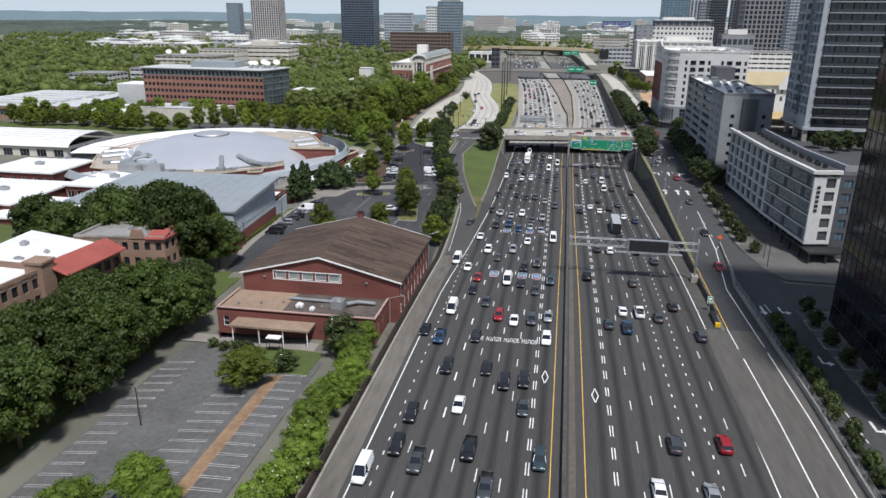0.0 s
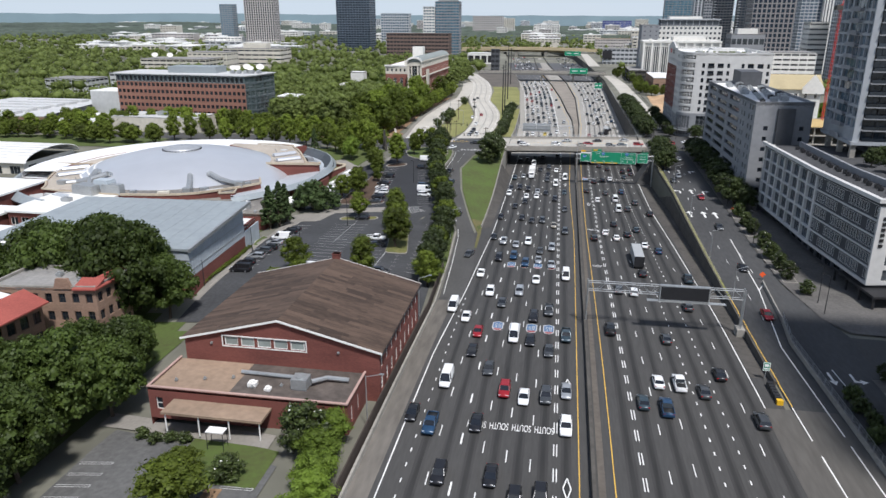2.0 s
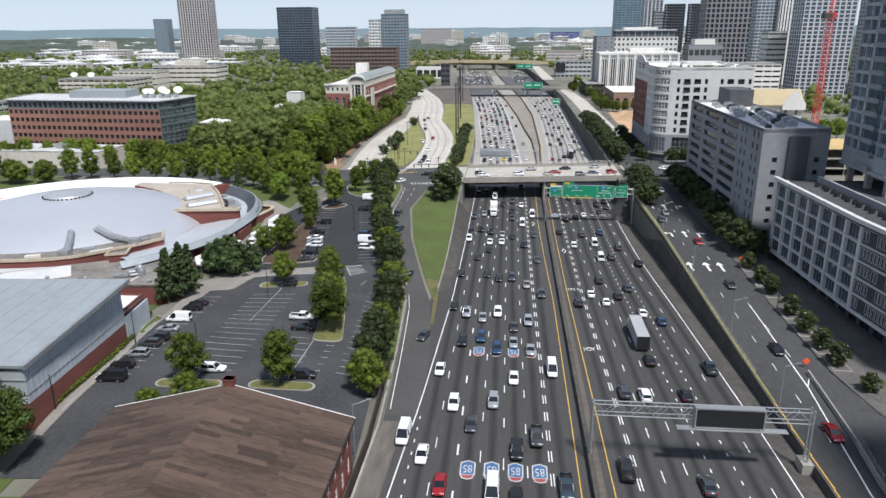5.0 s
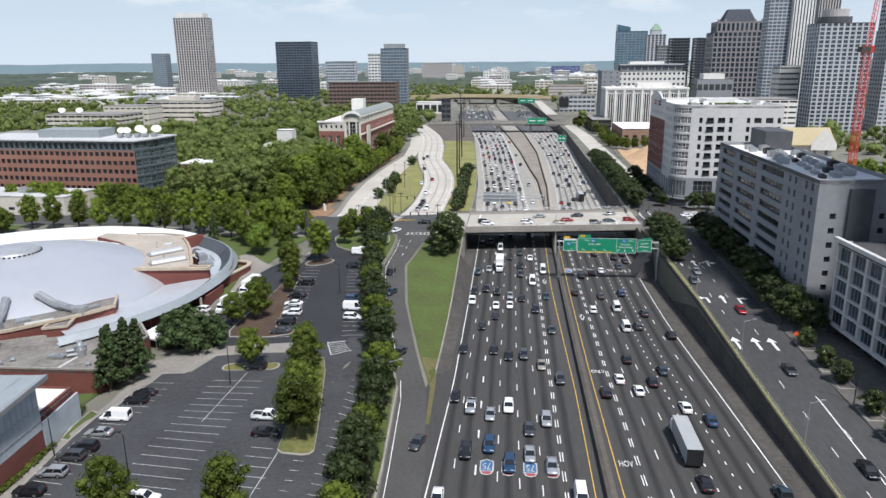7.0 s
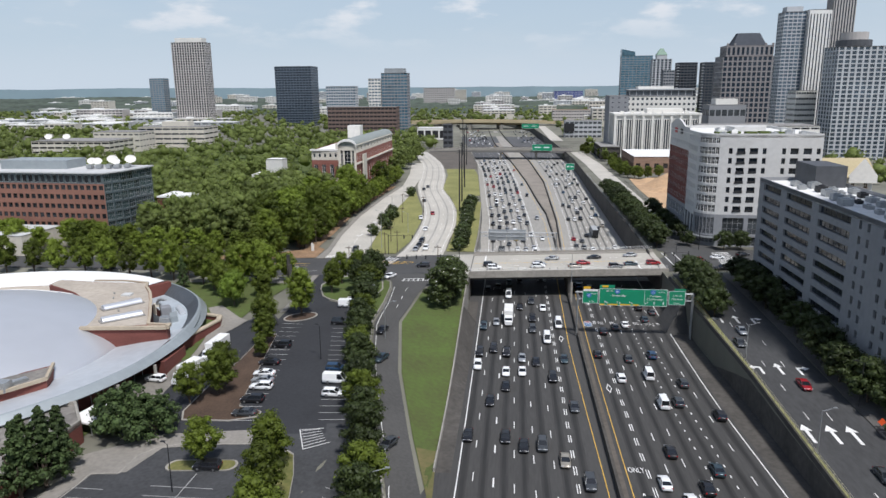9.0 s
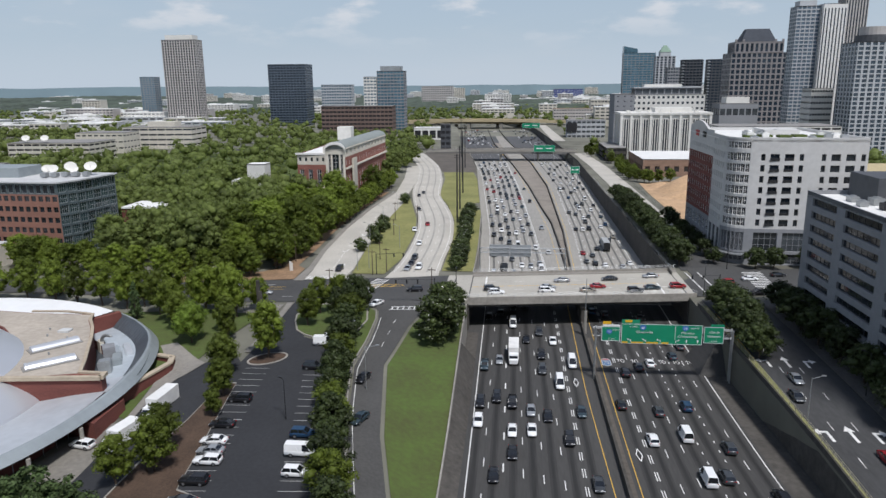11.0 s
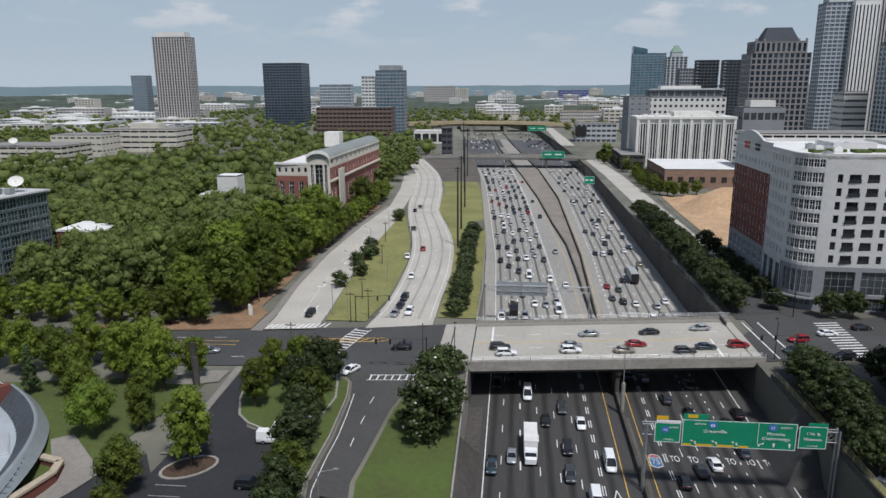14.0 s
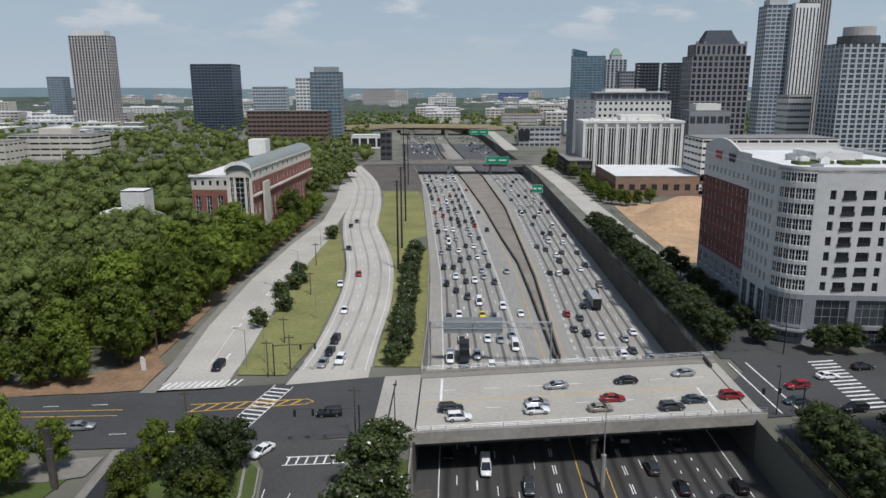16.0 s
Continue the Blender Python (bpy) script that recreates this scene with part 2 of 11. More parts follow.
class Mesh:
    """Collects faces, then makes one mesh of them."""

    def __init__(self):
        self.v, self.f, self.m = [], [], []

    def face(self, pts, m=0):
        i = len(self.v)
        self.v += [tuple(p) for p in pts]
        self.f.append(tuple(range(i, i + len(pts))))
        self.m.append(m)

    def hexa(self, lo, hi, m=0):
        """Solid between four lower and four upper corners, both counter-clockwise seen from above."""
        i = len(self.v)
        self.v += [tuple(p) for p in (*lo, *hi)]
        for f in ((3, 2, 1, 0), (4, 5, 6, 7), (0, 1, 5, 4), (1, 2, 6, 5), (2, 3, 7, 6), (3, 0, 4, 7)):
            self.f.append(tuple(i + k for k in f))
            self.m.append(m)

    def box(self, a, b, m=0):
        (x0, y0, z0), (x1, y1, z1) = a, b
        self.hexa(((x0, y0, z0), (x1, y0, z0), (x1, y1, z0), (x0, y1, z0)), ((x0, y0, z1), (x1, y0, z1), (x1, y1, z1), (x0, y1, z1)), m)

    def beam(self, p, q, r, m=0, sides=6, r2=None):
        """A round bar from p to q."""
        p, q = Vector(p), Vector(q)
        d = (q - p).normalized()
        a = d.orthogonal().normalized()
        b = d.cross(a)
        i = len(self.v)
        for c, rad in ((p, r), (q, r if r2 is None else r2)):
            for k in range(sides):
                t = 2 * math.pi * k / sides
                self.v.append(tuple(c + rad * (math.cos(t) * a + math.sin(t) * b)))
        for k in range(sides):
            j = (k + 1) % sides
            self.f.append((i + k, i + j, i + sides + j, i + sides + k))
            self.m.append(m)
        self.f += [tuple(i + k for k in reversed(range(sides))), tuple(i + sides + k for k in range(sides))]
        self.m += [m, m]

    def sweep(self, left, right, z, lift=0.0, step=6.0, m=0):
        """A surface ruled between two lines of (x, y), laid on the height z(x, y)."""
        rows = []
        for k in range(len(left) - 1):
            a, b, c, d = (Vector(p) for p in (left[k], left[k + 1], right[k], right[k + 1]))
            n = max(1, int(max((b - a).length, (d - c).length) / step))
            for i in range(n):
                rows.append((a.lerp(b, i / n), c.lerp(d, i / n)))
        rows.append((Vector(left[-1]), Vector(right[-1])))
        n = max(1, int(max((q - p).length for p, q in rows) / step))
        i0 = len(self.v)
        for p, q in rows:
            for i in range(n + 1):
                s = p.lerp(q, i / n)
                self.v.append((s.x, s.y, z(s.x, s.y) + lift))
        for r in range(len(rows) - 1):
            for i in range(n):
                a = i0 + r * (n + 1) + i
                self.f.append((a, a + 1, a + n + 2, a + n + 1))
                self.m.append(m)

    def data(self, name, mats, flat=True):
        me = bpy.data.meshes.new(name)
        me.from_pydata(self.v, [], self.f)
        for k in mats:
            me.materials.append(k)
        if len(mats) > 1:
            me.polygons.foreach_set("material_index", self.m)
        if not flat:
            me.polygons.foreach_set("use_smooth", [True] * len(self.f))
        me.update()
        return me


def part(name, mesh, mats, parent=None, label="", flat=True):
    """Links a mesh as one object, under its thing where one is given."""
    if isinstance(mesh, Mesh):
        mesh = mesh.data(name, mats if isinstance(mats, (list, tuple)) else [mats], flat)
    ob = new(name, mesh)
    if parent is not None:
        ob.parent = parent
    if label:
        tagged(ob, label)
    return ob


def thing(name, place, label, category, group="", kind=""):
    ob = new(name)
    ob.empty_display_size = 0.5
    ob.matrix_world = place if isinstance(place, Matrix) else Matrix.Translation(place)
    return tagged(ob, label, category, group, kind)


# ---- the lie of the land ----
LEFT_EDGE = [(-400, -29.5), (235, -29.5), (245, -27.2), (350, -28.5), (412, -28.5), (490, -31), (690, -44), (800, -56), (1000, -82), (1240, -104), (1500, -210), (2200, -420)]
RIGHT_EDGE = [(-400, 36), (280, 36), (340, 34), (500, 33.5), (730, 33.5), (830, 29), (1000, 20), (1240, 5), (1500, -90), (2200, -300)]


def z_road(y):
    return -5.5 * smooth(120, 330, y) + 5.5 * smooth(1100, 1700, y)


def z_land(x, y):
    """Height of the land; the arena stands in a round hollow."""
    r = math.hypot(x + 150.5, y - 282.5)
    rim = 58.5 if math.atan2(y - 282.5, x + 150.5) > 0.2 else 51.0
    if r < rim:
        k = smooth(rim, rim - 4.0, r)
        return z_open(x, y) * (1 - k) - 4.5 * k
    return z_open(x, y)


def z_open(x, y):
    z = 3.0 * smooth(190, 345, y) - 1.5 * smooth(420, 700, y)
    z -= 2.3 * smooth(-79, -90, x) * smooth(246, 268, y) * smooth(326, 304, y)
    shelf = 1 - 0.75 * smooth(150, 185, y) * (1 - smooth(204, 236, y))
    return z - min(5.0, 0.09 * max(0.0, -x - 45)) * shelf * (1 - smooth(200, 330, y))


def z_ground(x, y):
    a, b = along(LEFT_EDGE, y), along(RIGHT_EDGE, y)
    if a < x < b:
        return z_road(y)
    if x <= a:
        s, e = z_land(x, y), z_road(y)
        edge = e + 0.4 * smooth(235, 260, y) + (z_land(a, y) - e - 0.4) * smooth(255, 350, y)
        if y < 235:
            edge = e
        return edge + (s - edge) * smooth(0, 17, a - x)
    return z_land(x, y)


# ---- ground and roads ----
def ground_sheet():
    m = Mesh()
    ys = [-400, -200, -100] + [-50 + 5 * i for i in range(121)] + [570, 600, 640, 680, 720, 760, 800, 860, 930, 1000, 1100, 1200, 1350, 1500, 1700, 2000, 2500, 3200, 4000, 4950]
    left = [4800, 2500, 1200, 600, 350, 260, 220] + [190 - 4 * i for i in range(34)] + [53, 48, 40, 33, 27, 21, 17, 13, 10, 7, 4, 2, 0]
    cols = len(left) * 2 + 2
    for y in ys:
        a, b = along(LEFT_EDGE, y), along(RIGHT_EDGE, y)
        xs = [(a - o, z_ground(a - o - 0.001, y)) for o in left]
        xs += [(a + 0.01, z_road(y)), (b - 0.01, z_road(y))]
        xs += [(b + o, z_land(b + o, y)) for o in reversed(left)]
        m.v += [(x, y, z - (0.15 if k not in (len(left), len(left) + 1) else 0.0)) for k, (x, z) in enumerate(xs)]
    for r in range(len(ys) - 1):
        for c in range(cols - 1):
            i = r * cols + c
            m.f.append((i, i + 1, i + cols + 1, i + cols))
            m.m.append(0)
    return m


tagged(part("ground", ground_sheet(), GROUND), "green and brown ground running out to the horizon", "ground", kind="structure")


def road(name, left, right, mat, label, lift=0.03, kind="structure", category="road", step=6.0):
    m = Mesh()
    m.sweep(left, right, z_ground, lift, step)
    return tagged(part(name, m, mat), label, category, kind=kind)


def edge_line(table, ys, off=0.0):
    return [(along(table, y) + off, y) for y in ys]


FY = [-200, -100, 0, 60, 120, 160, 200, 235, 245, 280, 320, 345, 380, 412, 450, 490, 550, 620, 690, 750, 800, 870, 940, 1000, 1100, 1250, 1400, 1550]
SOUTH_Y = [y for y in FY if y <= 345] + [356, 370, 381]
NORTH_Y = [y for y in FY if 400 <= y <= 800]
FAR_Y = [800, 870, 940, 1000, 1060, 1120, 1180, 1240]
road("road_freeway_south", edge_line(LEFT_EDGE, SOUTH_Y, 0.05), edge_line(RIGHT_EDGE, SOUTH_Y, -0.05), ASPHALT, "grey worn asphalt freeway with dark tyre-polished lanes", 0.02)
# paler pavement, lightened further to stand for sun beyond the cloud shade
road("road_freeway_north", edge_line(LEFT_EDGE, [381] + NORTH_Y, 0.05), edge_line(RIGHT_EDGE, [381] + NORTH_Y, -0.05), material("sunlit_concrete_lanes", (0.31, 0.295, 0.265), 0.9, vary=0.2, grain=1.5, coarse=0.05, bump=0.08, stretch=(1, 0.12, 1)), "pale grey concrete freeway lanes beyond the bridge", 0.02)

road("road_freeway_far", edge_line(LEFT_EDGE, FAR_Y, 0.05), edge_line(RIGHT_EDGE, FAR_Y, -0.05), material("far_freeway_asphalt", (0.088, 0.088, 0.090), 0.9, vary=0.25, grain=1.0, coarse=0.05, stretch=(1, 0.1, 1)), "dark grey asphalt freeway curving away under a flyover", 0.02)
FAR_MID = [(800, -9), (1000, -28), (1240, -48)]
road("road_median_far", [(along(FAR_MID, y) - 9 + 0.012 * (y - 800), y) for y in FAR_Y], [(along(FAR_MID, y) + 7 - 0.012 * (y - 800), y) for y in FAR_Y], CONC, "pale concrete median between the far lanes", 0.05)
road("road_far_ramp", [(18 + 0.02 * (1240 - y), y) for y in FAR_Y[2:]], [(29 + 0.03 * (1240 - y), y) for y in FAR_Y[2:]], CONC_ROAD, "pale concrete ramp rising to the flyover", 0.1)
# lane lines: x of each line by the way along the road
EDGE_SB = [(-100, -25.5), (150, -25.3), (185, -23.9), (240, -23.0), (350, -24.0), (412, -24.5), (490, -27.0), (690, -40), (800, -52), (1000, -81)]
HOV_SB = [(-100, -1.2), (100, -1.3), (160, -1.8), (250, -2.7), (350, -3.1), (412, -3.4), (490, -6.5), (640, -13.5), (780, -22.8), (1000, -48)]
YEL_SB = [(-100, 2.0), (150, 2.0), (240, 2.2), (315, 0.9), (412, 1.4), (490, 0.8), (560, -3), (640, -8.5), (780, -19), (1000, -44)]
YEL_NB = [(-100, 7.3), (150, 6.8), (250, 6.1), (350, 6.2), (412, 6.6), (490, 8.4), (640, 8.0), (790, -1.0), (1000, -28)]
HOV_NB = [(-100, 11.3), (100, 11.2), (170, 10.5), (250, 9.8), (350, 9.5), (412, 10.0), (490, 11.8), (640, 11.5), (790, 3.0), (1000, -24)]
EDGE_NB = [(-100, 33.0), (100, 33.0), (180, 32.4), (240, 31.0), (280, 29.7), (350, 29.4), (412, 29.8), (640, 30.0), (790, 28.0), (1000, 1.0)]


def paint(name, mat, label, runs, width, lift=0.045, z=z_ground):
    """Painted strips: runs of (x table, [y0, y1], offset)."""
    m = Mesh()
    for table, (a, b), off in runs:
        n = max(1, int((b - a) / 8))
        for i in range(n):
            y0, y1 = a + (b - a) * i / n, a + (b - a) * (i + 1) / n
            x0, x1 = along(table, y0) + off, along(table, y1) + off
            m.face([(x0 - width / 2, y0, z(x0, y0) + lift), (x0 + width / 2, y0, z(x0, y0) + lift), (x1 + width / 2, y1, z(x1, y1) + lift), (x1 - width / 2, y1, z(x1, y1) + lift)])
    return tagged(part(name, m, mat), label, "road marking", kind="structure")


def between(t1, t2, f):
    return [(y, along(t1, y) + f * (along(t2, y) - along(t1, y))) for y in (-100, 0, 100, 130, 160, 185, 210, 240, 280, 315, 350, 412, 450, 490, 560, 640, 700, 790, 900, 1000)]


def dashes(y0, y1, period, length):
    n = int((y1 - y0) / period)
    return [(y0 + i * period, y0 + i * period + length) for i in range(n)]


FAR_END = 950
paint("marking_edge_southbound", WHITE_LINE, "solid white edge line", [(EDGE_SB, (-60, 1000), 0)], 0.2)
paint("marking_edge_northbound", WHITE_LINE, "solid white edge line", [(EDGE_NB, (-60, 1000), 0)], 0.2)
paint("marking_median_southbound", YELLOW_LINE, "solid yellow line by the median", [(YEL_SB, (-60, 1000), 0)], 0.15)
paint("marking_median_northbound", YELLOW_LINE, "solid yellow line by the median", [(YEL_NB, (-60, 1000), 0)], 0.15)
for tag, table in (("southbound", HOV_SB), ("northbound", HOV_NB)):
    runs = []
    for d in dashes(40, 378 if tag == "southbound" else 640, 6.1, 3.05):
        runs += [(table, d, -0.22), (table, d, 0.22)]
    if tag == "southbound":
        runs += [(table, (378, 1000), -0.25), (table, (378, 1000), 0.25)]
    paint("marking_carpool_" + tag, WHITE_LINE, "double row of short white dashes beside the carpool lane", runs, 0.17)
SB_LINES = [between(HOV_SB, EDGE_SB, k / 6.0) for k in range(7)]
SB_LINES_SOUTH = [[(y, along(HOV_SB, y) - 3.55 * k) for y in (-100, 100, 160, 250, 350)] for k in range(7)]
NB_LINES = [between(HOV_NB, EDGE_NB, k / 6.0) for k in range(7)]
for k in range(1, 6):
    wide = k == 4
    paint("marking_lane_southbound", WHITE_LINE, "broken white lane line", [(SB_LINES_SOUTH[k], d, 0) for d in dashes(40 + 1.7 * k, 378, 12.2, 3.05)] + [(SB_LINES[k], d, 0) for d in dashes(396 + 2 * k, FAR_END, 12.2, 3.05)], 0.28 if wide else 0.16)
    short = k in (3, 4)
    paint("marking_lane_northbound", WHITE_LINE, "broken white lane line", [(NB_LINES[k], d, 0) for d in (dashes(40 + k, 378, 3.66, 0.95) if short else dashes(40 + 2.3 * k, 378, 12.2, 3.05))] + [(NB_LINES[k], d, 0) for d in dashes(396 + 2 * k, FAR_END, 12.2, 3.05)], 0.2 if short else 0.16)
paint("marking_entry_lane", WHITE_LINE, "short white dashes beside the entry lane", [(SB_LINES_SOUTH[6], d, 0) for d in dashes(40, 184, 3.66, 0.95)], 0.18)

# dark bands that the traffic wears into each lane
for tag, lines in (("southbound", SB_LINES_SOUTH), ("northbound", NB_LINES)):
    runs = []
    for k in range(-1, 6):
        off = {"southbound": -1.77, "northbound": 1.77}[tag]
        runs.append((lines[max(k, 0)], (-60, 380), off if k >= 0 else -off * 0.9))
    paint("marking_tyre_haze_" + tag, BAND_SOFT, "greyish greasy band along the middle of each lane", runs, 1.5, 0.03)
    paint("marking_tyre_band_" + tag, TYRE_MARK, "dark oily band along the middle of each lane", runs, 0.7, 0.034)
runs = [(SB_LINES[k], (392, 1000), -1.75) for k in range(0, 6)] + [(NB_LINES[k], (392, 1000), 1.75) for k in range(0, 6)]
paint("marking_tyre_band_far", material("worn_lane_band", (0.125, 0.12, 0.112), 0.8, vary=0.3, grain=1.2, coarse=0.05, stretch=(1, 0.1, 1)), "darker band along the middle of each far lane", runs, 0.8, 0.032)
# pale concrete shoulders
road("road_shoulder_west", edge_line(LEFT_EDGE, [-200, 0, 60, 120, 160, 178], 0.1), [(-26.4, -200), (-26.4, 0), (-26.3, 60), (-26.2, 120), (-26.1, 160), (-25.8, 178)], SHOULDER, "stained concrete shoulder beside the freeway", 0.028)
road("road_shoulder_median", [(4.6, -200), (4.6, 100), (4.5, 350)], [(5.7, -200), (5.6, 100), (5.2, 350)], CONC_MID, "pale concrete strip beside the median barrier", 0.028)
road("road_shoulder_west_upper", [(-27.0, 246), (-28.2, 300), (-28.3, 352)], [(-24.3, 246), (-24.6, 300), (-25.2, 352)], CONC_DARK, "dark stained concrete shoulder", 0.028)
road("road_median_wide", [(3.6, 400), (3.4, 490), (-1, 560), (-6.5, 640), (-17, 780), (-40, 1000)], [(5.6, 400), (7.0, 490), (6.2, 560), (5.8, 640), (-3, 780), (-30, 1000)], material("brownish_median_concrete", (0.25, 0.22, 0.185), 0.9, vary=0.3, grain=1.2, coarse=0.1), "brownish concrete strip between the two carriageways", 0.04)
road("road_shoulder_east", [(33.0, 150), (32.0, 240), (30.4, 280), (30.1, 320), (30.0, 352)], edge_line(RIGHT_EDGE, [150, 240, 280, 320, 352], -0.25), CONC_DARK, "stained concrete shoulder below the retaining wall, colour darkened for shade", 0.028)

# the exit ramp on the west side
RAMP_L = [(-29.4, 180), (-31.2, 205), (-33.8, 236), (-39.3, 257), (-45.9, 284), (-49.9, 307), (-49.6, 321), (-50.3, 336), (-51.6, 343.5), (-54.5, 348.5), (-58, 353.5)]
RAMP_R = [(-24.0, 180), (-24.5, 205), (-28.5, 238), (-33.2, 256), (-39.2, 280), (-43.6, 308), (-42.6, 320.5), (-41.8, 332.5), (-40.2, 341), (-37.6, 347), (-33, 353.5)]


def gentle(pts, n=5):
    """The points joined by a smooth curve, n short steps between each two."""
    ends = [pts[0]] + list(pts) + [pts[-1]]
    out = []
    for i in range(1, len(ends) - 2):
        p, q, r, s = (Vector(v) for v in ends[i - 1:i + 3])
        for k in range(n):
            t = k / n
            out.append(tuple(0.5 * (2 * q + (r - p) * t + (2 * p - 5 * q + 4 * r - s) * t * t + (3 * q - p - 3 * r + s) * t ** 3)))
    return out + [tuple(pts[-1])]


road("road_exit_ramp", RAMP_L, RAMP_R, material("grey_ramp_asphalt", (0.074, 0.072, 0.068), 0.9, vary=0.25, grain=1.8, coarse=0.07, bump=0.1), "grey asphalt ramp curving up to the cross street", 0.035)
TEN_S = [(-232, 351), (-200, 352), (-150, 353.5), (-100, 348), (-60, 351.5), (-29, 355.8)]
TEN_N = [(-232, 367), (-200, 368), (-150, 369), (-100, 370), (-60, 376), (-36, 380.5)]
road("road_cross_street_west", TEN_S, TEN_N, ASPHALT_OLD, "dark asphalt cross street with turn lanes", 0.05)
road("road_cross_street_east", [(34.5, 362.6), (60, 367), (120, 376), (400, 410)], [(33.5, 391), (60, 394), (120, 402), (400, 436)], ASPHALT_OLD, "weathered cross street beyond the bridge", 0.05)
# north side streets
road("road_side_street_north", [(-81, 372), (-81.5, 385), (-84.1, 412), (-86, 455), (-85.4, 508), (-83, 560), (-88, 620), (-98, 700)], [(-68, 374), (-68.5, 385), (-70.4, 412), (-73, 455), (-73.2, 516), (-75.5, 553), (-79, 620), (-88, 700)], CONC_ROAD, "pale concrete side street", 0.05)
road("road_on_ramp_north", gentle([(-56, 376), (-54, 401), (-55.1, 442), (-58.8, 476), (-68, 525), (-75, 571), (-79.5, 620), (-90, 700), (-115, 800)]), gentle([(-39.5, 380), (-40, 400), (-40, 434), (-43.3, 476), (-50, 515), (-57, 551), (-63, 620), (-74, 700), (-98, 800)]), CONC_ROAD, "pale concrete one-way road with dark tyre bands", 0.055)
road("lawn_wedge", [(-67.5, 381), (-69.9, 412), (-72.5, 455), (-72.9, 516), (-75.0, 549)], [(-57.0, 381), (-54.8, 401), (-55.9, 442), (-59.8, 476), (-74.0, 549)], GRASS_DRY, "dry yellow-green grass wedge between two roads", 0.09, category="lawn")
road("lawn_island_north", [(-39.0, 386), (-39.4, 434), (-42.6, 476), (-49.3, 515), (-57.4, 551), (-61, 620), (-66, 660)], [(-28.8, 386), (-29.5, 434), (-30.6, 476), (-32.5, 515), (-35.5, 551), (-40, 620), (-45, 660)], GRASS_DRY, "dry grass strip beside the freeway", 0.06, category="lawn")
road("lawn_island", [(-27.5, 238), (-32.4, 256), (-38.4, 280), (-42.8, 308), (-41.8, 320.5), (-41.0, 332.5), (-39.4, 341), (-36.8, 346.5)], [(-27.4, 238), (-27.6, 256), (-27.9, 280), (-28.3, 308), (-28.5, 320.5), (-28.6, 332.5), (-28.7, 341), (-28.7, 347)], GRASS, "mown green grass island beside the ramp", 0.05, category="lawn", step=4)
road("lawn_gore", [(-26.6, 222), (-27.6, 238), (-31.4, 253)], [(-25.9, 222), (-26.6, 238), (-27.6, 253)], material("worn_gore_grass", (0.125, 0.098, 0.045), 0.95, vary=0.4, grain=0.9, coarse=0.12, bump=0.5, stain=(0.085, 0.095, 0.030)), "bare dry grass at the tip of the island", 0.07, category="lawn", step=3)
# east street
road("road_east_street", [(37.0, -100), (37.0, 100), (36.8, 160), (36.6, 200), (36.6, 260), (37.4, 310), (36.5, 360)], [(64, -100), (62, 100), (57, 168), (51.2, 198), (51.0, 240), (51.3, 262), (52.0, 362)], material("street_asphalt", (0.058, 0.058, 0.058), 0.9, vary=0.3, grain=1.4, coarse=0.07, bump=0.1, stretch=(1, 0.3, 1)), "dark asphalt one-way street above the freeway", 0.04)
road("road_merge_east", edge_line(RIGHT_EDGE, [-100, 0, 60, 118, 128], -0.3), [(37.1, -100), (37.1, 0), (37.1, 60), (37.0, 118), (36.4, 128)], ASPHALT, "grey asphalt where the entry ramp joins the freeway", 0.045)
road("road_entry_lane", [(33.4, 40), (33.2, 86), (32.2, 125), (32.4, 139)], [(44.7, 40), (44.7, 90), (44.6, 125), (43.9, 139)], material("brown_grey_entry_lane", (0.098, 0.091, 0.081), 0.92, vary=0.3, grain=1.2, coarse=0.06, stretch=(1, 0.15, 1)), "brownish grey worn entry lane joining the freeway", 0.052)
road("pavement_east", [(57.5, 172), (54.0, 179), (51.4, 200), (51.1, 240), (51.4, 262), (52.1, 360)], [(100, 170), (80, 183), (70, 200), (66, 240), (62, 262), (62, 360)], PAVING_SHADED, "pale concrete sidewalk with planting beds", 0.16, category="pavement")
road("pavement_east_south", [(55.4, 40), (55.0, 106), (54.3, 128), (53.9, 152)], [(110, 40), (110, 100), (110, 128), (110, 152)], PAVING_SHADED, "pale sidewalk at the foot of a dark tower", 0.16, category="pavement")
road("road_side_lane_east", [(56, 154), (100, 156)], [(56.5, 170), (100, 169)], ASPHALT_OLD, "dark asphalt side lane", 0.045)
road("road_east_street_corner", [(38, 391.5), (38.6, 425)], [(62, 393.5), (53.4, 425)], ASPHALT_OLD, "dark asphalt where the side street meets the cross street", 0.055)
road("road_east_street_north", [(39.4, 425), (39, 440), (41, 520), (41, 600), (40, 700), (36, 800)], [(52.8, 425), (53, 440), (53, 520), (53, 600), (52, 700), (46, 800)], CONC_ROAD, "pale side street behind the trees", 0.05)
road("ground_building_site", [(57, 480), (58, 560), (60, 605)], [(130, 480), (130, 560), (130, 640)], EARTH, "bare orange-brown earth of a building site", 0.08, category="ground")

paint("marking_ramp_white", WHITE_LINE, "white line along the ramp", [([(y, x + 0.7) for x, y in RAMP_L[:-1]], (182, 338), 0)], 0.14, 0.05)
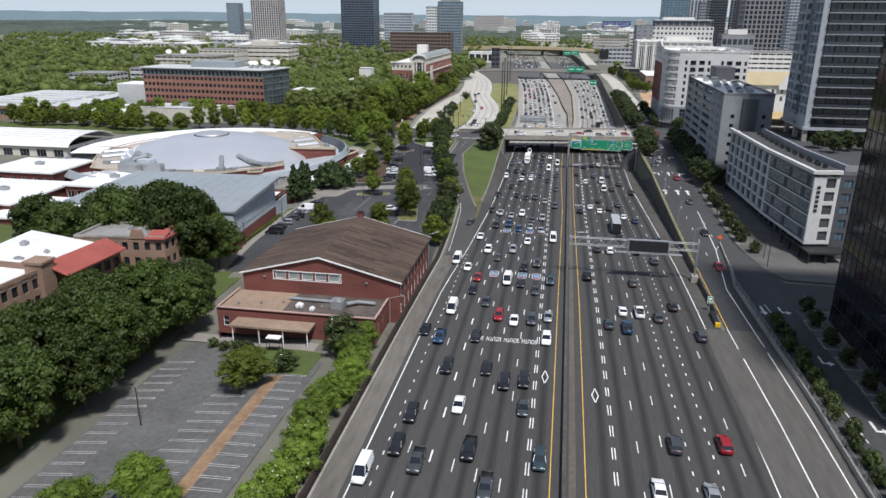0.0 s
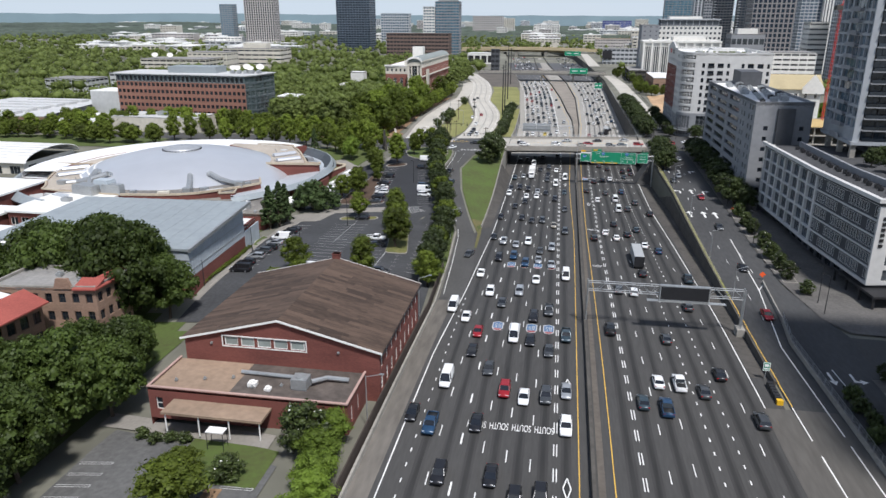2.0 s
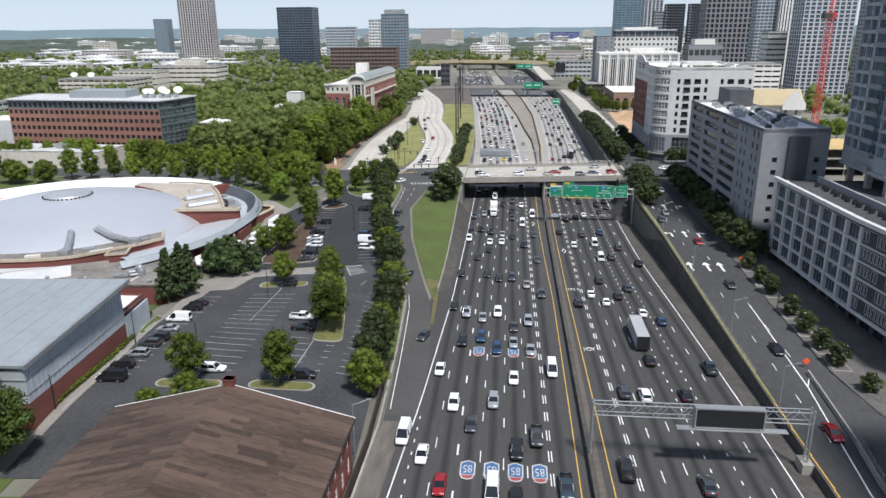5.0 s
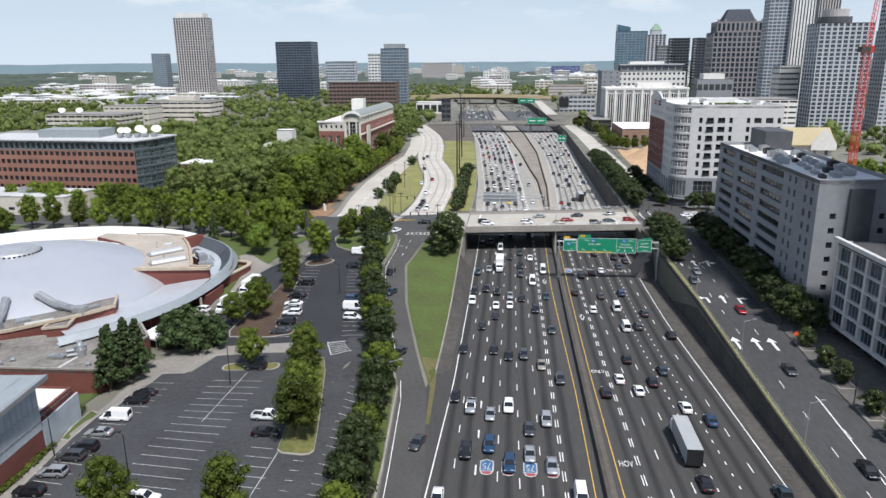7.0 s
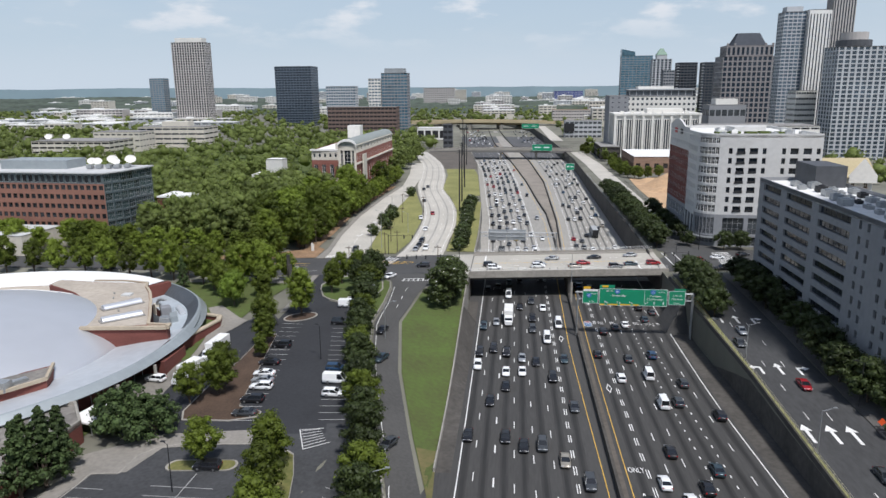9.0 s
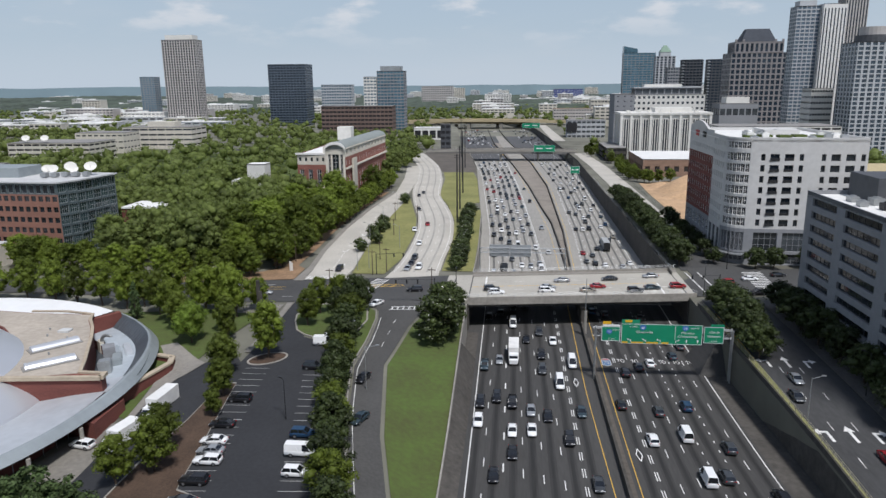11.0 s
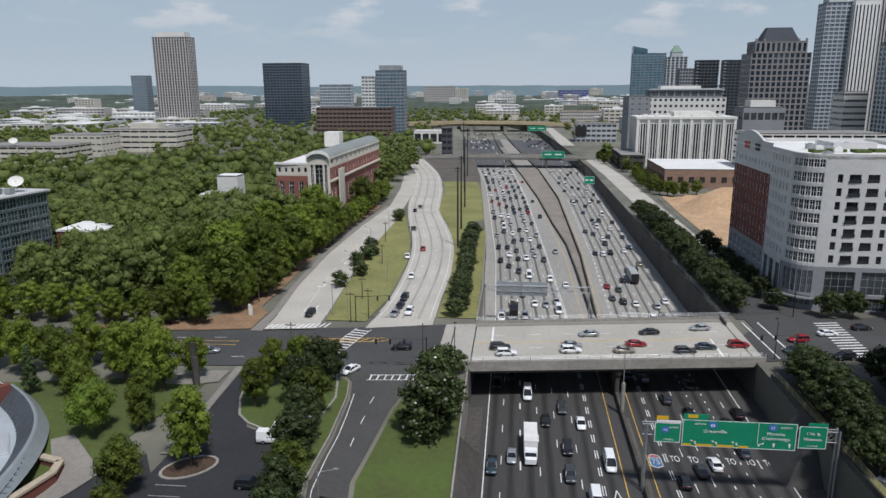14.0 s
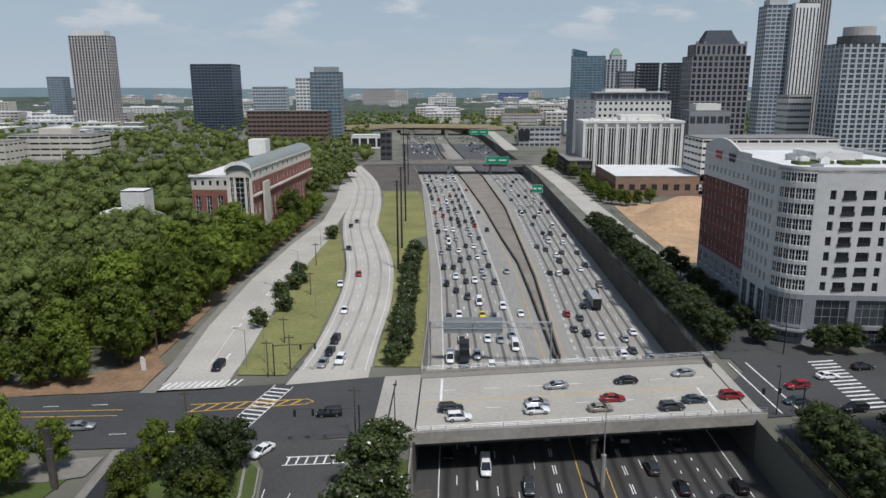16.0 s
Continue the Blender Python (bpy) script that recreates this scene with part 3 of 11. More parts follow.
# the two car parks
road("pavement_lot_near", [(-72.5, 40), (-72.5, 80), (-72.5, 113), (-72, 118)], [(-41, 40), (-41, 80), (-41, 107), (-41, 110)], ASPHALT_WORN, "worn grey asphalt car park with painted bays", 0.04, category="pavement")
road("lawn_strip_near", [(-49.2, 40), (-49.0, 80), (-48.8, 104)], [(-46.6, 40), (-46.6, 80), (-46.4, 104)], DIRT, "bare brown dirt strip between parking bays", 0.08, category="ground", step=3)
road("pavement_lot_main", [(-85.6, 160), (-87.4, 205), (-88.2, 235), (-86.5, 246), (-80, 252)], [(-31, 160), (-34.5, 205), (-37, 240), (-40, 250), (-41, 254)], ASPHALT_MAIN, "grey asphalt car park with painted bays", 0.04, category="pavement")
road("pavement_lot_north", [(-81, 250), (-86, 275), (-84, 292), (-76, 305), (-75.4, 318), (-75.3, 325), (-76.2, 340), (-76.6, 350)], [(-41, 250), (-46, 273), (-50, 288), (-55, 305), (-57.0, 319), (-66, 323), (-72.6, 338), (-70.5, 350.5)], ASPHALT_LOT, "dark fresh asphalt car park with painted bays", 0.045, category="pavement")
road("pavement_arena_drive", [(-89.0, 252), (-89.4, 262), (-89.4, 278), (-89.5, 286), (-90.4, 297), (-88.6, 303), (-84.8, 308.9), (-79.5, 313)], [(-79.5, 249), (-79, 259), (-78.4, 268), (-77, 283), (-77, 293), (-77, 298), (-76.5, 303), (-75.5, 307)], ASPHALT_LOT, "dark asphalt drive between arena and car park", 0.05, category="road", step=3)
road("pavement_arena_apron", [(-99.5, 258), (-99.0, 268), (-97.4, 277), (-96.4, 284.5)], [(-89.0, 252), (-89.4, 262), (-89.4, 278), (-89.5, 284.5)], material("apron_concrete", (0.20, 0.185, 0.16), 0.9, vary=0.3, grain=1.2, coarse=0.12), "stained concrete apron before the arena entrance", 0.06, category="pavement", step=3)
road("pavement_arena_walk", [(-91.0, 284.5), (-91.8, 293.5), (-92.6, 299.0), (-93.4, 303.0), (-92.4, 307.0), (-99.5, 317.0)], [(-89.5, 284.5), (-89.9, 290), (-90.4, 297), (-88.6, 303), (-84.8, 308.9), (-96.0, 318.6)], CONC_WALK, "pale concrete walk along the arena drive", 0.2, category="pavement", step=1)
road("lawn_arena_foot", [(-95.6, 288), (-94.6, 293.4), (-93.0, 300.4), (-91.7, 306.4)], [(-91.2, 286), (-92.0, 293.5), (-92.8, 299.0), (-93.3, 303.2)], GRASS, "green bed below the brick foot wall", 0.07, category="lawn", step=1)
road("pavement_walk_arena", [(-88.9, 219.1), (-90.6, 229.4), (-90.4, 244.0), (-83.4, 247.6), (-78.5, 250.4), (-60.3, 251.6)], [(-86.5, 219.3), (-87.6, 228.3), (-85.7, 237.6), (-79.3, 238.2), (-76.5, 245.6), (-60.4, 246.9)], CONC_WALK, "pale concrete forecourt between the arena and the car park", 0.12, category="pavement", step=2)
road("pavement_walk_corner", [(-77.2, 313), (-76.9, 324.4), (-78.0, 343), (-78.6, 349)], [(-75.7, 313), (-75.4, 324.4), (-76.4, 343), (-76.8, 349.4)], CONC_WALK, "pale sidewalk beside the car park drive", 0.12, category="pavement", step=3)
road("pavement_corner_plaza", [(-92, 343), (-86.6, 345.7), (-79, 347)], [(-90, 339), (-84.5, 339.2), (-79, 341)], CONC_WALK, "pale paved corner before a sign pylon", 0.13, category="pavement", step=3)
road("kerb_strip_east", [(36.4, 188), (36.4, 200), (36.4, 260), (35.6, 310), (34.8, 354)], [(37.4, 188), (37.4, 200), (37.5, 260), (37.3, 310), (36.4, 354)], GRASS_DRY, "narrow strip of dry grass above the retaining wall", 0.12, category="ground")
road("pavement_walk_hall", [(-87.0, 170), (-87.6, 190), (-88.4, 207), (-90, 225), (-90.2, 240)], [(-85.2, 170), (-85.4, 188), (-86.8, 205), (-88.6, 225), (-87.6, 240)], CONC_WALK, "pale concrete path beside the metal-clad hall", 0.1, category="pavement", step=2)
road("pavement_walk_front", [(-76, 119), (-60, 116.5), (-44, 113.8)], [(-76, 123), (-60, 120), (-44, 117.3)], CONC_WALK, "pale concrete path before the brick gymnasium", 0.08, category="pavement", step=2)
road("lawn_ramp_side", [(-33.4, 190), (-34.7, 205), (-37.2, 240), (-41.5, 256), (-46.4, 273), (-50.3, 288), (-55.3, 305), (-57.2, 319), (-53.8, 322), (-53.2, 336), (-54.6, 346)], [(-31.2, 190), (-31.9, 205), (-35.0, 238), (-40.2, 256), (-44.2, 273), (-47.8, 288), (-50.6, 305), (-50.6, 317), (-50.5, 322), (-51.1, 336), (-52.4, 343.4)], GRASS, "shaded grass strip below the tree row", 0.06, category="lawn", step=3)
road("lawn_hill", [(-420, 392), (-420, 520), (-420, 800)], [(-100, 396), (-101, 520), (-122, 800)], GRASS, "shaded grass under the hill trees", 0.06, category="ground", step=12)
road("ground_far_verge", [(-66.5, 660), (-74.5, 700), (-98.5, 800)], [(-43.0, 660), (-45.6, 700), (-56.8, 800)], CONC_MID, "pale worn concrete verge beside the far lanes", 0.05, category="ground")
road("lawn_front", [(-57, 105.5), (-57, 116.3)], [(-42, 104.5), (-42, 113.4)], GRASS, "green lawn before the brick gymnasium", 0.06, category="lawn", step=2)
def campus_lawn():
    m = Mesh()
    for i in range(24):
        for j in range(73):
            x0, y0 = -175 + 4 * i, 40 + 4 * j
            if x0 + 4 > along([(40, -74), (150, -76), (164, -92), (330, -92)], y0) or math.hypot(x0 + 2 + 150.5, y0 + 2 - 282.5) < 58:
                continue
            m.face([(x, y, z_ground(x, y) + 0.01) for x, y in ((x0, y0), (x0 + 4, y0), (x0 + 4, y0 + 4), (x0, y0 + 4))])
    return m


tagged(part("lawn_campus", campus_lawn(), GRASS), "shaded green lawn under trees", "lawn", kind="structure")
road("lawn_corner", [(-140, 296), (-92, 296), (-84, 325)], [(-140, 333), (-100, 341), (-81, 343)], GRASS, "green lawn with trees beside the cross street", 0.09, category="lawn", step=4)
road("lawn_field", [(-345, 318), (-270, 322), (-196, 327)], [(-345, 342), (-270, 349), (-196, 350)], GRASS, "green lawn with trees behind the arena", 0.05, category="lawn", step=6)
road("lawn_wood_edge", [(-125, 366.5), (-104, 370.2), (-92, 371.5), (-84.4, 373.0), (-84.6, 386)], [(-125, 372), (-106, 377), (-98, 381), (-93, 386), (-90, 392)], DIRT, "bare brown earth verge below the trees", 0.1, category="ground", step=4)
road("ground_bank", [(-88.0, 387), (-88.4, 413), (-90.3, 456), (-89.7, 508), (-87.3, 560)], [(-97, 389), (-98, 413), (-100, 456), (-98, 500), (-92, 560)], DIRT, "bare brown earth bank below the trees", 0.12, category="ground", step=4)
road("pavement_wood_edge", [(-81.0, 371.5), (-81.8, 387), (-84.4, 413), (-86.3, 456), (-85.7, 508), (-83.3, 560)], [(-84.2, 371.5), (-83.8, 387), (-86.4, 413), (-88.3, 456), (-87.7, 508), (-85.3, 560)], CONC_WALK, "pale sidewalk beside the wooded bank", 0.14, category="pavement", step=4)


# ---- walls beside the road ----
def wall_run(name, pts, thick, z0, z1, mat, label, category="wall"):
    """A wall along (x, y) points; z0 and z1 give its foot and top at a point."""
    m = Mesh()
    for (xa, ya), (xb, yb) in zip(pts, pts[1:]):
        d = Vector((xb - xa, yb - ya)).normalized()
        nx, ny = -d.y * thick / 2, d.x * thick / 2
        lo, hi = [], []
        for x, y, s in ((xa, ya, 1), (xa, ya, -1), (xb, yb, -1), (xb, yb, 1)):
            lo.append((x + s * nx, y + s * ny, z0(x, y)))
            hi.append((x + s * nx * 0.75, y + s * ny * 0.75, z1(x, y)))
        m.hexa(lo, hi)
    return tagged(part(name, m, mat), label, category, kind="structure")


def finely(pts, step=8.0):
    out = []
    for a, b in zip(pts, pts[1:]):
        a, b = Vector(a), Vector(b)
        n = max(1, int((b - a).length / step))
        out += [tuple(a.lerp(b, i / n)) for i in range(n)]
    return out + [tuple(pts[-1])]


up = lambda h: (lambda x, y: z_road(y) + h)
over = lambda h: (lambda x, y: z_land(x, y) + h)
wall_run("wall_median", finely([(3.9, -100), (3.9, 240), (3.9, 330), (3.9, 352), (4.2, 380), (4.4, 412)]), 0.75, up(-0.1), up(1.25), CONC_DARK, "dark weathered concrete median barrier", "barrier")
wall_run("wall_median_west", finely([(4.0, 412), (3.4, 470), (2.6, 510), (-1, 555), (-6.5, 640), (-17, 760), (-40, 980), (-57, 1230)]), 0.6, up(-0.1), up(1.2), CONC_DARK, "dark curving concrete barrier", "barrier")
wall_run("wall_median_east", finely([(5.2, 412), (7.0, 490), (6.5, 560), (5.8, 640), (-2, 780), (-21, 980), (-41, 1230)]), 0.6, up(-0.1), up(1.2), CONC_DARK, "dark concrete barrier beside the northbound lanes", "barrier")
wall_run("wall_west_barrier", finely([(-29.6, -100), (-29.6, 175), (-31.5, 205), (-34.2, 236)]), 0.5, up(-0.2), up(0.95), CONC, "low concrete barrier beside the shoulder", "barrier")
wall_run("wall_west_dark", finely([(-30.3, -100), (-30.3, 170), (-32, 200)]), 0.25, up(-0.2), up(2.3), RUST_FENCE, "rust-brown screen fence behind the barrier", "fence")
wall_run("wall_ramp_barrier", finely([(-34.4, 236), (-39.9, 257), (-46.5, 284), (-50.5, 307), (-50.2, 321), (-50.9, 336), (-52.2, 343.2)]), 0.35, lambda x, y: z_ground(x, y) - 0.1, lambda x, y: z_ground(x, y) + 0.6, CONC, "low concrete kerb wall along the ramp", "barrier")
wall_run("wall_west_upper", finely([(-27.3, 246), (-28.5, 350)]), 0.4, up(-0.1), lambda x, y: max(z_road(y) + 0.9, z_ground(x - 0.6, y) + 0.5), CONC, "concrete retaining wall below the grass island")
wall_run("wall_west_north", finely([(-28.6, 384), (-28.6, 412), (-31.2, 490), (-44.2, 690), (-56.2, 800)]), 0.4, up(-0.1), lambda x, y: z_ground(x - 2, y) + 0.4, CONC, "concrete retaining wall beside the far lanes")
wall_run("wall_east", finely([(36.2, 147), (36.2, 280), (34.3, 340), (34.2, 354)]), 0.5, up(-0.1), over(0.9), CONC_DARK, "weathered retaining wall below the street, colour darkened for cloud shade")
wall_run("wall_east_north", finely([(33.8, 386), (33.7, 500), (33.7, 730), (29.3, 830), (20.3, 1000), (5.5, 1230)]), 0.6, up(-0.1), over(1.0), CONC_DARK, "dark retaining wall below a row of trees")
wall_run("wall_street_divider", finely([(46.8, 199), (45.2, 176), (43.8, 165), (44.1, 153), (44.5, 138), (44.9, 122), (45.1, 108), (45.0, 90), (45.0, 40)]), 0.4, over(-0.1), over(0.9), CONC, "curving concrete barrier between two street lanes", "barrier")

# ---- painted signs on the roads ----
def ruled(name, mat, label, quads, lift=0.05):
    m = Mesh()
    for q in quads:
        m.face([(x, y, z_ground(x, y) + lift) for x, y in q])
    return tagged(part(name, m, mat), label, "road marking", kind="structure")


def line_quad(a, b, w):
    a, b = Vector(a), Vector(b)
    n = (b - a).normalized().orthogonal() * (w / 2)
    return [tuple(a - n), tuple(a + n), tuple(b + n), tuple(b - n)][::-1]


def bay_lines(name, starts, ends, label="white painted parking bay lines"):
    return ruled(name, WORN_LINE, label, [line_quad(a, b, 0.11) for a, b in zip(starts, ends)], 0.1)


bays = [(81.6 + 2.72 * i) for i in range(-14, 11)]
bay_lines("marking_bays_near", [(-66.6, y + o) for y in bays for o in (0, 0.45)] + [(-56.4, y + 1.2 + o) for y in bays[:-2] for o in (0, 0.45)] + [(-42.2, y + 0.8 + o) for y in bays[:-2] for o in (0, 0.45)] + [(-66.6, y - 0.06) for y in bays] + [(-56.4, y + 1.14) for y in bays[:-2]] + [(-42.2, y + 0.74) for y in bays[:-2]],
          [(-72, y - 0.2 + o) for y in bays for o in (0, 0.45)] + [(-50.2, y + 1.2 + o) for y in bays[:-2] for o in (0, 0.45)] + [(-46.9, y + 0.8 + o) for y in bays[:-2] for o in (0, 0.45)] + [(-66.6, y + 0.51) for y in bays] + [(-56.4, y + 1.71) for y in bays[:-2]] + [(-42.2, y + 1.31) for y in bays[:-2]])
main_bays = [187.4 + 2.72 * i for i in range(18)]
bay_lines("marking_bays_main", [(-71.7 - 0.023 * (y - 192), y + 0.5) for y in main_bays[2:]] + [(-44.1, y) for y in main_bays[1:8]] + [(-36.4 - 0.05 * (y - 200), y) for y in main_bays[2:]] + [(-84.9 - 0.037 * (y - 186), y + 0.4) for y in main_bays],
          [(-61.4, y - 0.7) for y in main_bays[2:]] + [(-54.2, y + 0.9) for y in main_bays[1:8]] + [(-41.4 - 0.05 * (y - 200), y) for y in main_bays[2:]] + [(-79.9 - 0.015 * (y - 186), y - 0.3) for y in main_bays])
ruled("marking_bay_spine", WORN_LINE, "long white line down the middle of the bays", [line_quad((-67.3, 188.8), (-66.3, 237.6), 0.14), line_quad((-49.4, 189.5), (-49.1, 206.0), 0.14)], 0.062)
north_bays = [255 + 2.75 * i for i in range(19)]
bay_lines("marking_bays_north", [(-62.5 - 0.12 * (y - 255), y) for y in north_bays] + [(-46.2 - 0.20 * (y - 260), y) for y in north_bays], [(-67.6 - 0.12 * (y - 255), y) for y in north_bays] + [(-51.4 - 0.20 * (y - 260), y) for y in north_bays])
# cross street
ruled("marking_cross_street", WHITE_LINE, "white stop lines and crosswalk bars", [line_quad((-33.8, 357.8), (-35.2, 379), 0.6)] +
      [line_quad((-63.4 + 0.42 * i, 355.2 + 1.6 * i), (-59.4 + 0.42 * i, 354.4 + 1.6 * i), 0.55) for i in range(13)] + [line_quad((-63.5, 354), (-58.0, 376), 0.2), line_quad((-59.4, 353), (-54.2, 375), 0.2)] +
      [line_quad((-82 + 1.3 * i, 373.2 + 0.2 * i), (-81.2 + 1.3 * i, 376.4 + 0.2 * i), 0.5) for i in range(13)] +
      [line_quad((-48.8, 347.3), (-39.4, 348.3), 0.3), line_quad((-49.0, 344.8), (-39.0, 345.8), 0.22)] + [line_quad((-48.4 + 1.5 * i, 344.9 + 0.15 * i), (-48.3 + 1.5 * i, 347.2 + 0.15 * i), 0.3) for i in range(7)] + [line_quad((-46.0, 318 + 8 * i), (-46.0 + 0.1 * i, 321 + 8 * i), 0.14) for i in range(3)] +
      [line_quad((-100 + 9 * i, 352.6 + 1.0 * i), (-97 + 9 * i, 352.9 + 1.0 * i), 0.18) for i in range(4)] + [line_quad((-100 + 9 * i, 365.2 + 0.9 * i), (-97 + 9 * i, 365.5 + 0.9 * i), 0.18) for i in range(2)], 0.08)
ruled("marking_yellow_cross_street", YELLOW_LINE, "yellow centre lines with a hatched nose", [line_quad((-125, 359.6), (-84, 361.8), 0.2), line_quad((-125, 361.6), (-84, 364.2), 0.2), line_quad((-72, 363.4), (-50, 367.2), 0.22), line_quad((-72, 366.6), (-50, 369.4), 0.22), line_quad((-50, 367.2), (-48.6, 368.4), 0.22), line_quad((-48.6, 368.4), (-50, 369.4), 0.22)] +
      [line_quad((-71 + 2.6 * i, 363.8 + 0.42 * i), (-69.2 + 2.6 * i, 366.8 + 0.34 * i), 0.3) for i in range(8)], 0.085)
ruled("marking_cross_street_east", WHITE_LINE, "white crosswalk bars", [line_quad((39.5 + 1.3 * i, 364.5 + 0.2 * i), (38.6 + 1.3 * i, 389 + 0.1 * i), 0.35) for i in (0, 3)] + [line_quad((55 + 0.1 * i, 367 + 1.75 * i), (61 + 0.1 * i, 368 + 1.75 * i), 0.6) for i in range(14)], 0.08)
# east street lines and arrows
ruled("marking_east_street_lines", WHITE_LINE, "white lane lines on the east street", [line_quad((41.6, y), (41.7, y + 3), 0.14) for y in range(176, 245, 12)] + [line_quad((46.2, y), (46.2, y + 3), 0.14) for y in range(206, 245, 12)] +
      [line_quad((46.3, 232), (44.9, 194), 0.25), line_quad((44.9, 194), (41.6, 163), 0.22), line_quad((41.6, 163), (42.6, 132), 0.22), line_quad((42.6, 129.5), (43.2, 106), 0.22), line_quad((43.2, 106), (43.3, 40), 0.22), line_quad((44.9, 194), (47.2, 199), 0.2),
       line_quad((37.1, 139.7), (37.3, 130), 0.22), line_quad((37.4, 126), (38.0, 104), 0.22), line_quad((38.0, 104), (38.2, 40), 0.22), line_quad((48.2, 155), (48.7, 143), 0.18), line_quad((49.1, 121), (49.4, 113), 0.18), line_quad((49.6, 110), (49.9, 100), 0.18)] + [line_quad((40.9, y), (41.0, y + 3), 0.14) for y in range(262, 345, 12)] + [line_quad((45.0, y), (45.1, y + 3), 0.14) for y in range(262, 345, 12)], 0.06)
ruled("marking_yellow_east_street", YELLOW_LINE, "yellow line beside the east retaining wall", [line_quad((37.2, y), (37.1, y + 8), 0.18) for y in range(140, 345, 8)], 0.06)


def arrow(name, x, y, kind="ahead", turn=0.0, size=1.0):
    q = [line_quad((0, -2.0), (0, 1.2), 0.42)]
    if kind == "ahead":
        q.append([(-0.75, 0.9), (0, 2.4), (0.75, 0.9)][::-1])
    else:
        s = 1 if kind == "right" else -1
        q = [line_quad((0, -2), (0, 0.6), 0.42), line_quad((-0.2 * s, 0.6), (1.0 * s, 0.6), 0.5), [(0.9 * s, -0.2), (0.9 * s, 1.4), (2.0 * s, 0.6)]]
    c, s_ = math.cos(turn), math.sin(turn)
    return ruled(name, WHITE_LINE, "white turn arrow painted on the asphalt" if kind != "ahead" else "white arrow painted on the asphalt", [[(x + size * (c * p - s_ * r), y + size * (s_ * p + c * r)) for p, r in t] for t in q], 0.07)


for x in (38.8, 43.1, 46.6):
    arrow("marking_arrow", x, 256.5, size=1.5)
for x, k in ((39.4, "left"), (43.4, "ahead"), (47.3, "right")):
    arrow("marking_arrow", x, 284.5, k, size=1.3)
    arrow("marking_arrow", x, 315.5, k, size=1.3)
for x, y in ((47.0, 151.5), (50.8, 151.5), (51.8, 127.5), (52.5, 104.5)):
    arrow("marking_arrow", x, y, "ahead" if x < 48 else "left", 3.14, 1.1)
for x, y, k in ((-72.8, 391, "ahead"), (-76.5, 412, "right"), (-77.0, 440, "left")):
    arrow("marking_arrow", x, y, k, 3.14, 1.1)


# lanes of the two northern streets
ON_L = [(y, x) for x, y in gentle([(-56, 376), (-54, 401), (-55.1, 442), (-58.8, 476), (-68, 525), (-75, 571), (-79.5, 620), (-90, 700), (-115, 800)])]
ON_R = [(y, x) for x, y in gentle([(-39.5, 380), (-40, 400), (-40, 434), (-43.3, 476), (-50, 515), (-57, 551), (-63, 620), (-74, 700), (-98, 800)])]
ST_L = [(372, -81), (385, -81.5), (412, -84.1), (455, -86), (508, -85.4), (560, -83), (620, -88), (700, -98)]
ST_R = [(374, -68), (385, -68.5), (412, -70.4), (455, -73), (516, -73.2), (553, -75.5), (620, -79), (700, -88)]
mid_way = lambda a, b, f: [(y, along(a, y) * (1 - f) + along(b, y) * f) for y in range(380, 800, 12)]
for f in (0.2, 0.47, 0.74):
    paint("marking_tyre_band_ramp", BAND_RAMP, "grey band along a lane", [(mid_way(ON_L, ON_R, f), (384, 780), 0)], 0.75, 0.06)
paint("marking_lane_ramp", WHITE_LINE, "white lane line", [(mid_way(ON_L, ON_R, f), d, 0) for f in (0.335, 0.6) for d in dashes(388, 700, 12.2, 3.05)], 0.16, 0.07)
paint("marking_edge_ramp", WHITE_LINE, "solid white edge line", [(mid_way(ON_L, ON_R, f), (384, 780), 0) for f in (0.06, 0.93)], 0.16, 0.07)
paint("marking_lane_street", WHITE_LINE, "white lane line", [(mid_way(ST_L, ST_R, 0.5), (384, 412), 0)] + [(mid_way(ST_L, ST_R, 0.5), d, 0) for d in dashes(418, 560, 12.2, 3.05)], 0.14, 0.07)
for tab, off in ((ON_L, -0.15), (ON_R, 0.15), (ST_L, -0.1), (ST_R, 0.1)):
    wall_run("kerb_north", finely([(x + off, y) for y, x in tab if 384 <= y <= 640]), 0.3, lambda x, y: z_ground(x, y) - 0.1, lambda x, y: z_ground(x, y) + 0.14, CONC_ROAD, "pale concrete kerb", "kerb")

# words and shields on the freeway
def flat_text(name, words, x, y, size, mat, turn=0.0, stretch=1.0, lift=0.06, label=""):
    c = bpy.data.curves.new(name, "FONT")
    c.body, c.size, c.align_x, c.align_y = words, size, "CENTER", "CENTER"
    c.materials.append(mat)
    ob = new(name, c)
    slope = math.atan((z_road(y + 3) - z_road(y - 3)) / 6)
    ob.matrix_world = Matrix.Translation((x, y, z_road(y) + lift)) @ Matrix.Rotation(slope, 4, "X") @ Matrix.Rotation(turn, 4, "Z") @ Matrix.Diagonal((1, stretch, 1, 1))
    return tagged(ob, label or "white letters painted on the lane", "road marking", kind="structure")


def lane_mid(k, y):
    return along(HOV_SB, y) - 3.55 * (k + 0.5)


for k in range(4):
    flat_text("marking_word_south", "SOUTH", lane_mid(k, 126), 126, 0.92, WHITE_LINE, math.pi, 3.0)
SHIELD_BLUE = material("blue_shield_paint", (0.05, 0.13, 0.26), 0.7, vary=0.25)
SHIELD_RED = material("red_shield_paint", (0.32, 0.07, 0.07), 0.7, vary=0.25)


